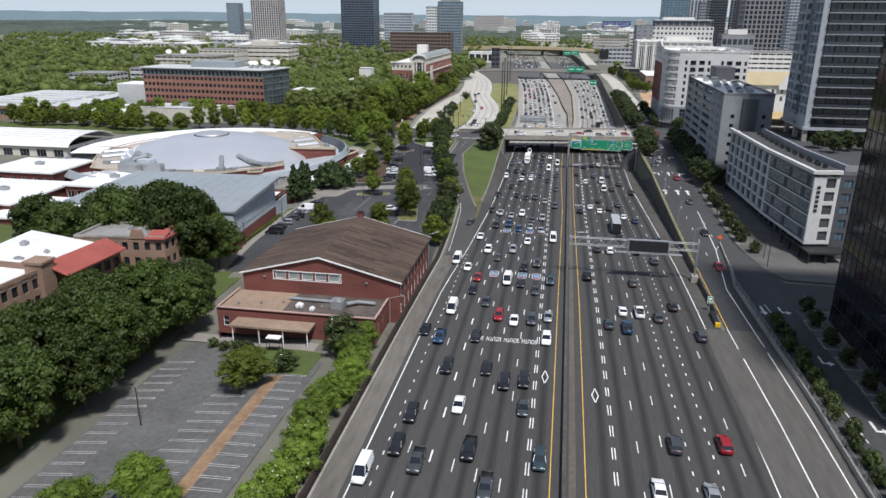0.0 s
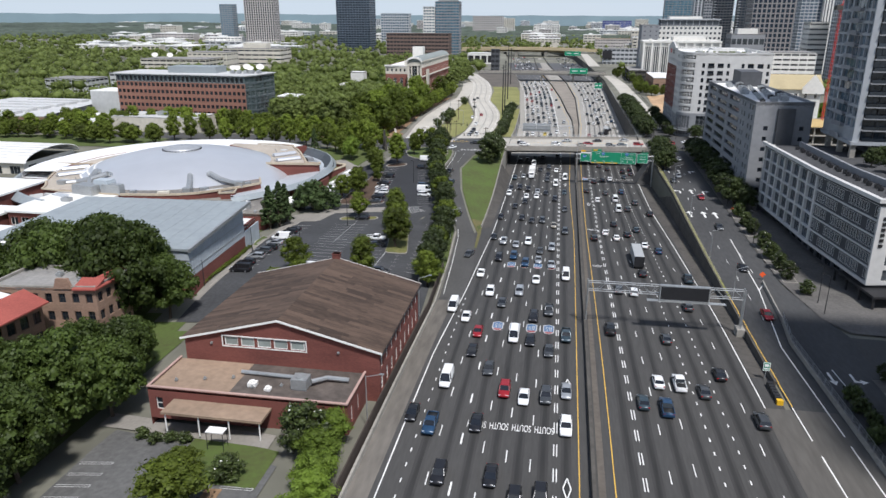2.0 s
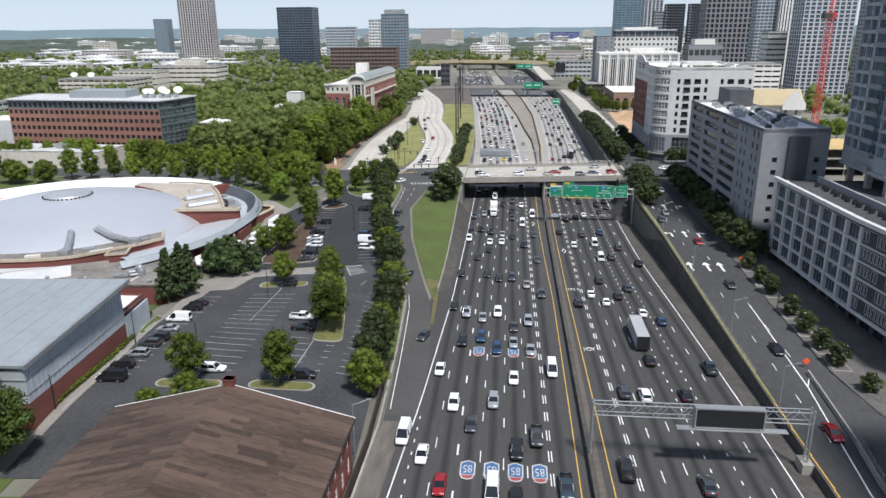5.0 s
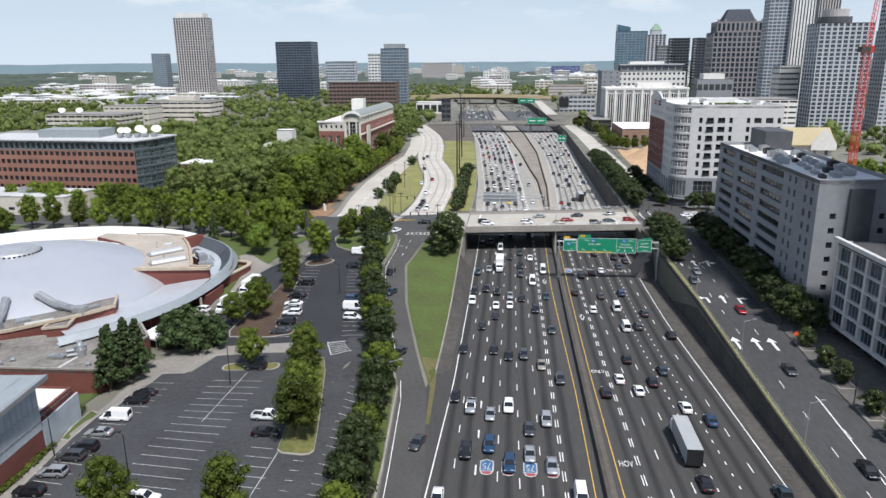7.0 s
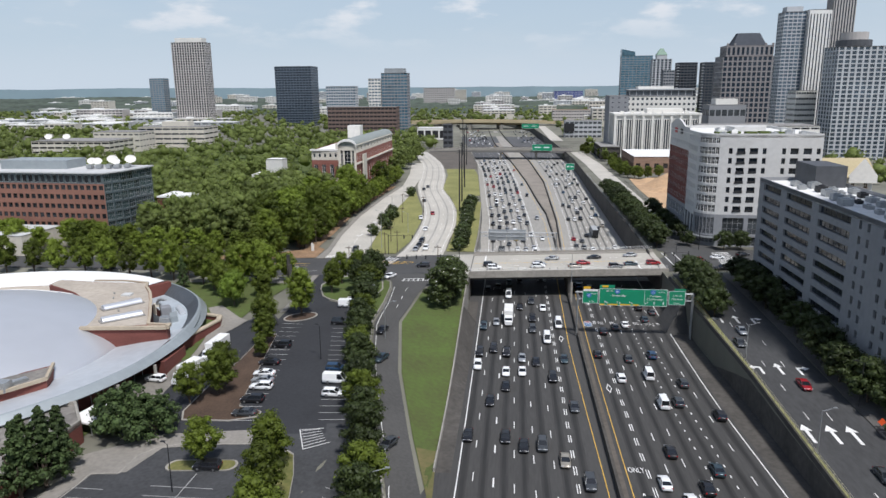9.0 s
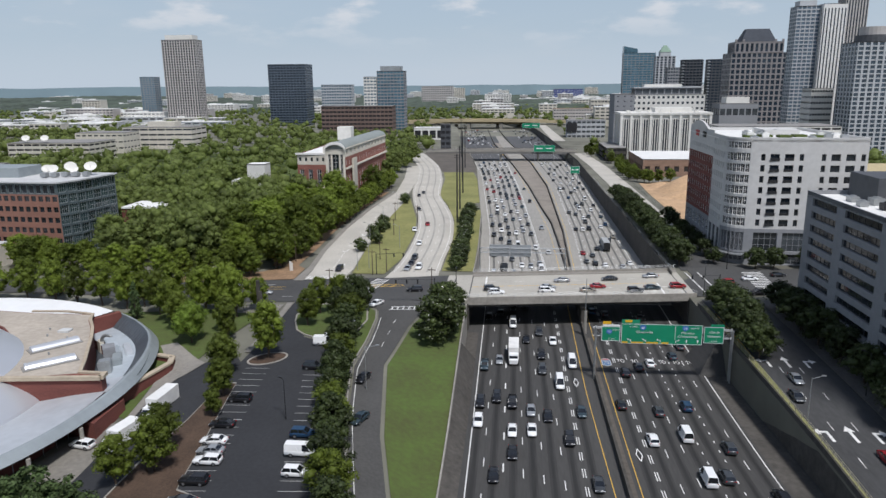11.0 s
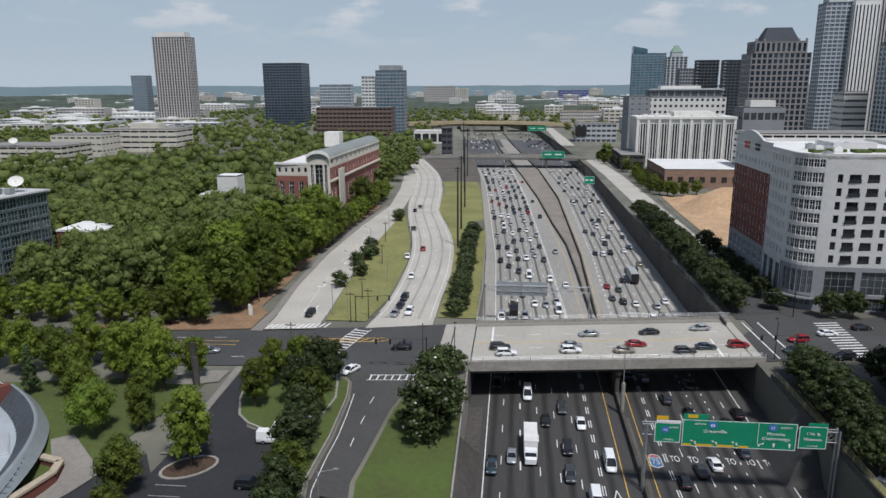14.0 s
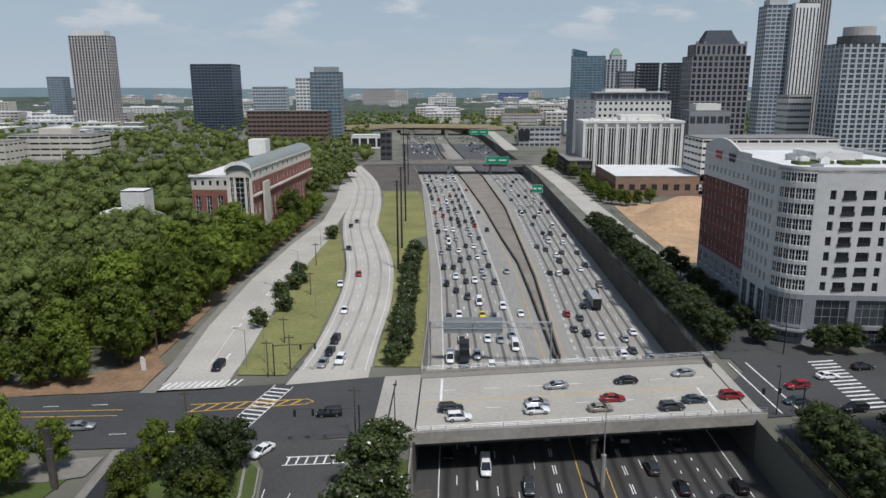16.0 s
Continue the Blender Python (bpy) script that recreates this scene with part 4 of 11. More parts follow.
def shield(words, x, y, turn):
    c, s = math.cos(turn), math.sin(turn)
    put = lambda pts: [(x + c * p - s * q, y + s * p + c * q) for p, q in pts]
    rim = [(-1.15, -1.9), (-1.15, 1.2), (-0.8, 2.2), (0, 2.5), (0.8, 2.2), (1.15, 1.2), (1.15, -1.9), (0, -2.5)]
    inner = [(-0.95, -1.6), (-0.95, 1.0), (-0.6, 1.2), (0.6, 1.2), (0.95, 1.0), (0.95, -1.6), (0, -2.2)]
    top = [(-0.9, 1.35), (-0.65, 2.0), (0, 2.25), (0.65, 2.0), (0.9, 1.35)]
    for n, pts, mat, lift in (("marking_shield_rim", rim, WORN_LINE, 0.05), ("marking_shield_field", inner, SHIELD_BLUE, 0.056), ("marking_shield_crown", top, SHIELD_RED, 0.056)):
        m = Mesh()
        q = put(pts)
        m.face([(a, b, z_road(b) + lift) for a, b in (q[::-1])])
        tagged(part(n, m, mat), "blue and red route shield painted on the lane", "road marking", kind="structure")
    flat_text("marking_shield_number", words, x, y - 0.3 * math.cos(turn), 1.5, WORN_LINE, turn, 1.9, 0.062, "white route number painted on a shield")


for k in range(4):
    shield("75", lane_mid(k, 208), 208, math.pi)
    shield("85", lane_mid(k, 165), 165, math.pi)
for k in range(6):
    x = along(HOV_NB, 334) + 3.35 * (k + 0.5)
    flat_text("marking_word_to", "TO", x, 334, 1.25, WHITE_LINE, 0, 2.4)
shield("75", along(HOV_NB, 333) - 2.0, 333, 0.0)
flat_text("marking_word_only", "ONLY", 7.9, 250, 1.05, WHITE_LINE, 0, 2.4)
flat_text("marking_word_hov", "HOV", 8.1, 211, 1.1, WHITE_LINE, 0, 2.4)
for k in range(1, 5):
    flat_text("marking_word_north", "NORTH", along(HOV_NB, 420) + 3.3 * (k + 0.5), 420, 0.95, WHITE_LINE, 0, 2.8)


def diamond(x, y):
    a, b = 0.55, 2.4
    pts = [(x, y - b), (x + a, y), (x, y + b), (x - a, y)]
    ruled("marking_diamond", WHITE_LINE, "white carpool diamond painted on the lane", [line_quad(pts[i], pts[(i + 1) % 4], 0.18) for i in range(4)])


for y in (112, 141, 304, 320):
    diamond(0.3 if y < 200 else -0.9, y)
for y in (107, 240, 287):
    diamond(9.0 if y < 150 else 7.9, y)


# ---- the bridge over the freeway ----
def deck_y(x, f):
    """South (f=0) to north (f=1) edge of the bridge at x."""
    return (354.5 + 0.133 * (x + 28)) * (1 - f) + (381.6 + 0.148 * (x + 28)) * f


def bridge():
    root = thing("road_bridge", (4, 368, 3), "concrete road bridge with pale deck and railings over the freeway", "bridge", kind="structure")
    root.matrix_world = Matrix.Identity(4)
    xs = [-36 + 6 * i for i in range(13)]
    deck, soffit, paras = Mesh(), Mesh(), []
    for a, b in zip(xs, xs[1:]):
        c = [(a, deck_y(a, 0)), (b, deck_y(b, 0)), (b, deck_y(b, 1)), (a, deck_y(a, 1))]
        deck.hexa([(x, y, 2.2) for x, y in c], [(x, y, 3.12) for x, y in c])
    part("deck", deck, material("pale_bridge_concrete", (0.40, 0.375, 0.325), 0.9, vary=0.18, grain=1.3, coarse=0.1, bump=0.06), root, "pale sunlit concrete deck with worn lanes")
    # parts under the deck take the dark concrete; their shade is in its colour
    for k in range(9):
        g = Mesh()
        f = 0.03 + 0.94 * k / 8
        c = [(-28.2, deck_y(-28.2, f) - 0.35), (34, deck_y(34, f) - 0.35), (34, deck_y(34, f) + 0.35), (-28.2, deck_y(-28.2, f) + 0.35)]
        g.hexa([(x, y, 0.95) for x, y in c], [(x, y, 2.2) for x, y in c])
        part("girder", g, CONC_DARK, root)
    for f, s in ((0.0, -1), (1.0, 1)):
        p = Mesh()
        x0, x1 = -28.5, 36
        c = [(x0, deck_y(x0, f) - 0.2), (x1, deck_y(x1, f) - 0.2), (x1, deck_y(x1, f) + 0.2), (x0, deck_y(x0, f) + 0.2)]
        p.hexa([(x, y, 1.75) for x, y in c], [(x, y, 3.95) for x, y in c])
        part("parapet", p, CONC, root, "pale stained concrete parapet")
        w = Mesh()
        d = 2.2 * (-s)
        c2 = [(x, y + d if i in (0, 1) else y + d) for i, (x, y) in enumerate(c)]
        lo = [(x0, deck_y(x0, f), 3.124), (x1, deck_y(x1, f), 3.124), (x1, deck_y(x1, f) + d, 3.124), (x0, deck_y(x0, f) + d, 3.124)]
        if s > 0:
            lo = [lo[3], lo[2], lo[1], lo[0]]
        w.hexa(lo, [(x, y, 3.3) for x, y, z in lo])
        part("sidewalk", w, CONC_WALK, root)
        for i in range(26):
            x = x0 + 0.6 + i * (x1 - x0 - 1.2) / 25
            y = deck_y(x, f)
            post = Mesh()
            post.box((x - 0.05, y - 0.05, 3.95), (x + 0.05, y + 0.05, 4.95))
            part("rail_post", post, STEEL, root)
        for z in (4.3, 4.62, 4.95):
            r = Mesh()
            r.beam((x0, deck_y(x0, f), z), (x1, deck_y(x1, f), z), 0.04)
            part("rail", r, STEEL, root)
    for x in (-28.4, 34.2):
        a = Mesh()
        y0, y1 = deck_y(x, 0) - 0.5, deck_y(x, 1) + 0.5
        a.box((x - 0.6, y0, -5.7), (x + 0.25, y1, 2.2))
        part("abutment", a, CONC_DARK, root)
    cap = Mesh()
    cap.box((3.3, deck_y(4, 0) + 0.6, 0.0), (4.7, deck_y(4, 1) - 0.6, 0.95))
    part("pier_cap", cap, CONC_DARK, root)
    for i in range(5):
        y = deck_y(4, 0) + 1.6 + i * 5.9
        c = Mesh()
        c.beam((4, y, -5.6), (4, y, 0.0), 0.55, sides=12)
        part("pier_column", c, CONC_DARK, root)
    j = Mesh()
    for x in (-33.5, -28.3, 33.8):
        y0, y1 = deck_y(x, 0) + 2.3, deck_y(x, 1) - 2.3
        j.face([(x - 0.15, y0, 3.125), (x + 0.15, y0, 3.125), (x + 0.15, y1, 3.125), (x - 0.15, y1, 3.125)])
    part("expansion_joint", j, DARK_METAL, root)
    for f in (0.36, 0.68):
        l = Mesh()
        for i in range(7):
            x = -24 + 8.6 * i
            l.face([(x, deck_y(x, f) - 0.09, 3.13), (x + 3, deck_y(x + 3, f) - 0.09, 3.13), (x + 3, deck_y(x + 3, f) + 0.09, 3.13), (x, deck_y(x, f) + 0.09, 3.13)])
        part("lane_marking", l, WHITE_LINE, root)
    c = Mesh()
    for x in (-24 + 0.0, 27.5):
        y0, y1 = (deck_y(x, 0.1), deck_y(x, 0.5)) if x > 0 else (deck_y(x, 0.5), deck_y(x, 0.9))
        c.face([(x - 0.25, y0, 3.13), (x + 0.25, y0, 3.13), (x + 0.25, y1, 3.13), (x - 0.25, y1, 3.13)])
    part("stop_line", c, WHITE_LINE, root)
    cross = Mesh()
    for x0, y0, x1, y1 in ((-28, deck_y(-28, 0.5), 27, deck_y(27, 0.5)),):
        for o in (-0.15, 0.15):
            cross.face([(x0, y0 + o - 0.06, 3.13), (x1, y1 + o - 0.06, 3.13), (x1, y1 + o + 0.06, 3.13), (x0, y0 + o + 0.06, 3.13)])
    part("centre_line", cross, YELLOW_LINE, root)
    return root


bridge()


def far_bridge(y, x0, x1, z, width, mat, label, slant=0.0, deep=1.6, rise_=1.2, piers=7, rail=None):
    root = thing("road_bridge", (0, 0, 0), label, "bridge", kind="structure")
    n = 24
    row = [(x0 + (x1 - x0) * i / n, y + slant * (x1 - x0) * i / n, z + rise_ * math.sin(math.pi * i / n)) for i in range(n + 1)]
    m = Mesh()
    for (a, ya, za), (b, yb, zb) in zip(row, row[1:]):
        m.hexa([(a, ya, za - deep), (b, yb, zb - deep), (b, yb + width, zb - deep), (a, ya + width, za - deep)], [(a, ya, za), (b, yb, zb), (b, yb + width, zb), (a, ya + width, za)])
    part("deck", m, mat, root)
    for o in (0, width - 0.4):
        p = Mesh()
        for (a, ya, za), (b, yb, zb) in zip(row, row[1:]):
            p.hexa([(a, ya + o - 0.05, za - 0.6), (b, yb + o - 0.05, zb - 0.6), (b, yb + o + 0.4, zb - 0.6), (a, ya + o + 0.4, za - 0.6)], [(a, ya + o - 0.05, za + 1.1), (b, yb + o - 0.05, zb + 1.1), (b, yb + o + 0.4, zb + 1.1), (a, ya + o + 0.4, za + 1.1)])
        part("parapet", p, rail or CONC, root)
    if rail is None:
        fence = Mesh()
        for (a, ya, za), (b, yb, zb) in zip(row, row[1:]):
            fence.beam((a, ya + 0.15, za + 1.1), (a, ya + 0.15, za + 3.0), 0.09, sides=4)
            for h in (1.7, 2.3, 3.0):
                fence.beam((a, ya + 0.15, za + h), (b, yb + 0.15, zb + h), 0.05, sides=4)
        part("fence", fence, DARK_METAL, root, "dark chain-link fence")
    for i in range(1, piers + 1):
        x = x0 + (x1 - x0) * i / (piers + 1)
        yy = y + slant * (x - x0) + width / 2
        c = Mesh()
        w = 0.8 if rail is None else 2.4
        zb = z_ground(x, yy)
        c.hexa([(x - w, yy - width * 0.36, zb), (x + w, yy - width * 0.36, zb), (x + w, yy + width * 0.36, zb), (x - w, yy + width * 0.36, zb)], [(x - w, yy - width * 0.42, z - deep + 0.4), (x + w, yy - width * 0.42, z - deep + 0.4), (x + w, yy + width * 0.42, z - deep + 0.4), (x - w, yy + width * 0.42, z - deep + 0.4)])
        part("pier", c, CONC, root)
    return root


far_bridge(800, -96, 38, 3.0, 16, material("grey_girder_bridge", (0.16, 0.155, 0.145), 0.85, vary=0.25, grain=0.8, coarse=0.1), "grey concrete road bridge far along the freeway", deep=2.6, rise_=0.8, piers=3)
TAN_DECK = material("yellowed_bridge", (0.42, 0.35, 0.22), 0.9, vary=0.2)
far_bridge(1242, -235, 60, 6.5, 20, TAN_DECK, "yellowish curving flyover far along the freeway", 0.03, deep=3.0, rise_=3.0, piers=5, rail=TAN_DECK)
far_bridge(1275, -300, 20, 3.5, 14, TAN_DECK, "lower yellowish flyover behind another", -0.04, deep=2.4, rise_=2.0, piers=4, rail=TAN_DECK)


# ---- buildings ----
WINDOWS = {}


def window_mesh(w, h, glass_mat, frame_mat, split, depth=0.12):
    """A framed pane lying in the plane y = 0, facing -y, its foot at z = 0; split: bars across and up."""
    key = (round(w, 2), round(h, 2), glass_mat.name, frame_mat.name, split)
    if key not in WINDOWS:
        m = Mesh()
        m.face([(-w / 2, 0, 0), (w / 2, 0, 0), (w / 2, 0, h), (-w / 2, 0, h)], 0)
        t = min(0.14, 0.09 * min(w, h) + 0.02)
        bars = [(-w / 2, 0, -w / 2 + t, h), (w / 2 - t, 0, w / 2, h), (-w / 2 + t, 0, w / 2 - t, t), (-w / 2 + t, h - t, w / 2 - t, h)]
        for i in range(1, split[0]):
            x = -w / 2 + w * i / split[0]
            bars.append((x - t / 2.5, t, x + t / 2.5, h - t))
        for i in range(1, split[1]):
            z = h * i / split[1]
            bars.append((-w / 2 + t, z - t / 3, w / 2 - t, z + t / 3))
        for x0, z0, x1, z1 in bars:
            m.box((x0, -depth / 2, z0), (x1, -0.004, z1), 1)
        WINDOWS[key] = m.data("window", [glass_mat, frame_mat])
    return WINDOWS[key]


def spans(length, n, w, start=None, end=None):
    """n openings of width w evenly along a length."""
    a = 0.0 if start is None else start
    b = length if end is None else end
    pitch = (b - a) / n
    return [(a + pitch * (i + 0.5) - w / 2, a + pitch * (i + 0.5) + w / 2) for i in range(n)]


def floors(z0, n, storey, h, sill):
    return [(z0 + i * storey + sill, z0 + i * storey + sill + h) for i in range(n)]


def facade(root, p, q, z0, z1, cols, rows, mat, glass_mat=None, frame_mat=None, split=(2, 1), depth=0.3, name="wall", window="window", joined=False, label="", skip=None):
    """A wall from p to q (left to right seen from outside) with real openings and recessed windows."""
    glass_mat, frame_mat = glass_mat or GLASS_DARK, frame_mat or DARK_METAL
    p, q = Vector((p[0], p[1])), Vector((q[0], q[1]))
    length = (q - p).length
    u = (q - p) / length
    n = Vector((u.y, -u.x))
    at = lambda a, z, d=0.0: (p.x + u.x * a - n.x * d, p.y + u.y * a - n.y * d, z)
    cols = [c for c in cols if c[0] >= 0.02 and c[1] <= length - 0.02]
    rows = [r for r in rows if r[0] > z0 + 0.02 and r[1] < z1 - 0.02]
    us = sorted({0.0, length, *[v for c in cols for v in c]})
    vs = sorted({z0, z1, *[v for r in rows for v in r]})
    holes = {(c[0], r[0]) for i, c in enumerate(cols) for j, r in enumerate(rows) if not (skip and skip(i, j))}
    m, panes = Mesh(), Mesh()
    ang = math.atan2(u.y, u.x)
    for a, b in zip(us, us[1:]):
        for c, d in zip(vs, vs[1:]):
            if (a, c) in holes:
                for e, f in (((a, c), (b, c)), ((b, c), (b, d)), ((b, d), (a, d)), ((a, d), (a, c))):
                    m.face([at(*e), at(*f), at(*f, depth), at(*e, depth)])
                w, h = b - a, d - c
                if joined:
                    panes.face([at(a, c, depth), at(b, c, depth), at(b, d, depth), at(a, d, depth)], 0)
                    for k in range(1, split[0]):
                        x = a + w * k / split[0]
                        panes.face([at(x - 0.06, c, depth - 0.05), at(x + 0.06, c, depth - 0.05), at(x + 0.06, d, depth - 0.05), at(x - 0.06, d, depth - 0.05)], 1)
                else:
                    ob = part(window, window_mesh(w, h, glass_mat, frame_mat, split), None, root)
                    x, y, z = at((a + b) / 2, c, depth)
                    ob.matrix_local = Matrix.Translation((x, y, z)) @ Matrix.Rotation(ang, 4, "Z")
            else:
                m.face([at(a, c), at(b, c), at(b, d), at(a, d)])
    w = part(name, m, mat, root, label)
    if joined and panes.f:
        tagged(part("window_band", panes, [glass_mat, frame_mat], root), kind="stuff")
    return w


def slab(root, pts, z0, z1, mat, name="roof", label=""):
    """A flat prism on (x, y) points, counter-clockwise."""
    m = Mesh()
    m.face([(x, y, z1) for x, y in pts])
    m.face([(x, y, z0) for x, y in pts][::-1])
    for (a, b), (c, d) in zip(pts, pts[1:] + pts[:1]):
        m.face([(a, b, z0), (c, d, z0), (c, d, z1), (a, b, z1)])
    return part(name, m, mat, root, label)


def ring_wall(root, pts, z0, z1, thick, mat, name="parapet", label=""):
    """A low wall round a roof."""
    m = Mesh()
    cx = sum(p[0] for p in pts) / len(pts)
    cy = sum(p[1] for p in pts) / len(pts)
    inner = []
    for x, y in pts:
        d = Vector((cx - x, cy - y))
        d = d.normalized() * thick * 1.4
        inner.append((x + d.x, y + d.y))
    n = len(pts)
    for i in range(n):
        j = (i + 1) % n
        m.hexa([(*pts[i], z0), (*pts[j], z0), (*inner[j], z0), (*inner[i], z0)], [(*pts[i], z1), (*pts[j], z1), (*inner[j], z1), (*inner[i], z1)])
    return part(name, m, mat, root, label)


def unit_box(root, name, a, b, mat, label=""):
    m = Mesh()
    m.box(a, b)
    return part(name, m, mat, root, label)


def roof_unit(root, x, y, z, sx, sy, sz, mat=None):
    """A rooftop machine: casing, fan ring and feet."""
    m = Mesh()
    m.box((x - sx / 2, y - sy / 2, z + 0.2), (x + sx / 2, y + sy / 2, z + sz))
    m.box((x - sx / 2 + 0.1, y - sy / 2 + 0.1, z), (x + sx / 2 - 0.1, y + sy / 2 - 0.1, z + 0.2))
    m.beam((x, y, z + sz), (x, y, z + sz + 0.25), min(sx, sy) * 0.36, sides=12)
    return part("roof_unit", m, mat or STEEL, root)


def block(name, label, category, x0, y0, x1, y1, z0, z1, mat, cols_s, rows, cols_w=None, glass_mat=None, frame_mat=None, split=(2, 1), joined=False, roof=ROOF_GREY, depth=0.3, sides="swen", group="", turn=0.0):
    """An upright block with windowed walls; turn swings it about its south-west corner."""
    root = thing(name, (0, 0, 0), label, category, group)
    c, s = math.cos(turn), math.sin(turn)
    rot = lambda x, y: (x0 + c * (x - x0) - s * (y - y0), y0 + s * (x - x0) + c * (y - y0))
    A, B, C, D = rot(x0, y0), rot(x1, y0), rot(x1, y1), rot(x0, y1)
    cols_w = cols_w if cols_w is not None else cols_s
    for side, p, q, cs in (("s", A, B, cols_s), ("e", B, C, cols_w), ("n", C, D, []), ("w", D, A, cols_w)):
        facade(root, p, q, z0, z1, cs if side in sides else [], rows if side in sides else [], mat, glass_mat, frame_mat, split, depth, joined=joined)
    slab(root, [A, B, C, D], z1 - 0.9, z1 - 0.5, roof)
    ring_wall(root, [A, B, C, D], z1 - 0.6, z1 + 0.15, 0.35, mat)
    return root


# brick gymnasium with a brown gable roof
WING_ROOF = material("dark_gravel_roof", (0.10, 0.082, 0.07), 0.9, vary=0.5, grain=0.9, coarse=0.25)


def gymnasium():
    root = thing("gymnasium", (0, 0, 0), "red brick gymnasium with a brown gable roof and white trim", "building")
    x0, x1, y0, y1, e, r = -65.4, -30.8, 130.2, 161.5, 9.0, 13.4
    xm = (x0 + x1) / 2
    facade(root, (x1, y0), (x1, y1), -0.3, e, spans(y1 - y0, 9, 1.7), [(1.4, 4.2), (5.4, 8.0)], BRICK, GLASS_GREY, WHITE_TRIM, (2, 3), label="orange-lit brick side wall with tall windows")
    facade(root, (x0, y1), (x0, y0), -4, e, [], [], BRICK)
    facade(root, (x1, y1), (x0, y1), -2, e, [], [], BRICK)
    m = Mesh()
    a, b, c, d = xm - 10.2, xm + 4.6, 8.1, 9.85
    for f in ([(x0, -4), (x1, -4), (x1, c), (x0, c)], [(x0, c), (a, c), (a, d), (x0, e)], [(b, c), (x1, c), (x1, e), (b, d)], [(x0, e), (a, d), (b, d), (x1, e), (xm, r)]):
        m.face([(p, y0, q) for p, q in f])
    for (p, q), (s, t) in zip([(a, c), (b, c), (b, d), (a, d)], [(b, c), (b, d), (a, d), (a, c)]):
        m.face([(p, y0, q), (s, y0, t), (s, y0 + 0.3, t), (p, y0 + 0.3, q)])
    part("gable_wall", m, BRICK, root, "dark red brick gable wall")
    bm = Mesh()
    bm.face([(x0, y1, e), (x1, y1, e), (xm, y1, r)][::-1])
    part("gable_wall", bm, BRICK, root)
    for i in range(5):
        w = (b - a) / 5
        ob = part("window", window_mesh(w - 0.5, d - c - 0.1, PALE_PANE, WHITE_TRIM, (1, 1)), None, root)
        ob.matrix_local = Matrix.Translation((a + w * (i + 0.5), y0 + 0.22, c + 0.05))
        if i:
            unit_box(root, "window_post", (a + w * i - 0.25, y0 + 0.02, c), (a + w * i + 0.25, y0 + 0.26, d), BRICK)
    t = Mesh()
    for p, q in (((a - 0.2, c - 0.2), (b + 0.2, c - 0.02)), ((a - 0.2, d + 0.02), (b + 0.2, d + 0.2)), ((a - 0.2, c - 0.02), (a - 0.02, d + 0.02)), ((b + 0.02, c - 0.02), (b + 0.2, d + 0.02))):
        t.box((p[0], y0 - 0.08, p[1]), (q[0], y0 - 0.003, q[1]))
    part("window_trim", t, WHITE_TRIM, root)
    # roof sheets, laid in courses down each slope
    over_y, drop = 0.5, (r - e) / (xm - x0)
    n = 34
    for side, sgn in ((x0, -1), (x1, 1)):
        edge = side + sgn * 0.6
        ze = e - 0.6 * drop + 0.25
        for i in range(n):
            ya = y0 - over_y + (y1 - y0 + 2 * over_y) * i / n
            yb = ya + (y1 - y0 + 2 * over_y) / n
            cuts = [0.0, 0.28 + 0.1 * math.sin(i * 1.7), 0.66 + 0.1 * math.cos(i * 2.3), 1.0]
            for k in range(3):
                p, q = cuts[k], cuts[k + 1]
                xa, za = xm + (edge - xm) * p, r + 0.25 + (ze - r - 0.25) * p
                xb, zb = xm + (edge - xm) * q, r + 0.25 + (ze - r - 0.25) * q
                lift = 0.03 * (k == 0) + 0.015 * (k == 1) + 0.004 * (i % 2)
                s = Mesh()
                c4 = [(xa, ya, za), (xb, ya, zb), (xb, yb, zb), (xa, yb, za)]
                if sgn < 0:
                    c4 = c4[::-1]
                s.hexa([(x, y, z - 0.12) for x, y, z in c4], [(x, y, z + lift) for x, y, z in c4])
                part("roof_sheet", s, ROOF_BROWN, root)
    for yy in (y0 - over_y - 0.08, y1 + over_y - 0.04):
        for sgn, side in ((-1, x0), (1, x1)):
            f = Mesh()
            xe, ze = side + sgn * 0.65, e - 0.65 * drop
            pts = [(xm, r), (xe, ze)]
            lo = [(xm, yy, r - 0.02), (xe, yy, ze - 0.02), (xe, yy + 0.12, ze - 0.02), (xm, yy + 0.12, r - 0.02)]
            hi = [(x, y, z + 0.34) for x, y, z in lo]
            if sgn < 0:
                lo, hi = lo[::-1], hi[::-1]
            f.hexa(lo, hi)
            part("verge_board", f, WHITE_TRIM, root, "white painted verge board")
    for sgn, side in ((-1, x0), (1, x1)):
        xe = side + sgn * 0.62
        ze = e - 0.62 * drop
        unit_box(root, "gutter", (min(xe, xe + sgn * 0.12), y0 - over_y, ze - 0.2), (max(xe, xe + sgn * 0.12), y1 + over_y, ze + 0.05), DARK_METAL, "dark eave gutter")
    ch = Mesh()
    ch.box((xm - 0.75, y1 - 0.2, 8), (xm + 0.75, y1 + 1.0, r + 1.3))
    ch.box((xm - 0.85, y1 - 0.3, r + 1.1), (xm + 0.85, y1 + 1.1, r + 1.3))
    part("chimney", ch, BRICK, root, "square brick chimney on the back gable")
    # front wing
    w0, w1, v0 = -66.5, -33.2, 119.6
    facade(root, (w0, v0), (w1, v0), -0.4, 5.2, [(1.2, 2.4), (28.4, 29.6)], [(1.2, 3.4)], BRICK, GLASS_DARK, WHITE_TRIM, (1, 2), name="wing_wall")
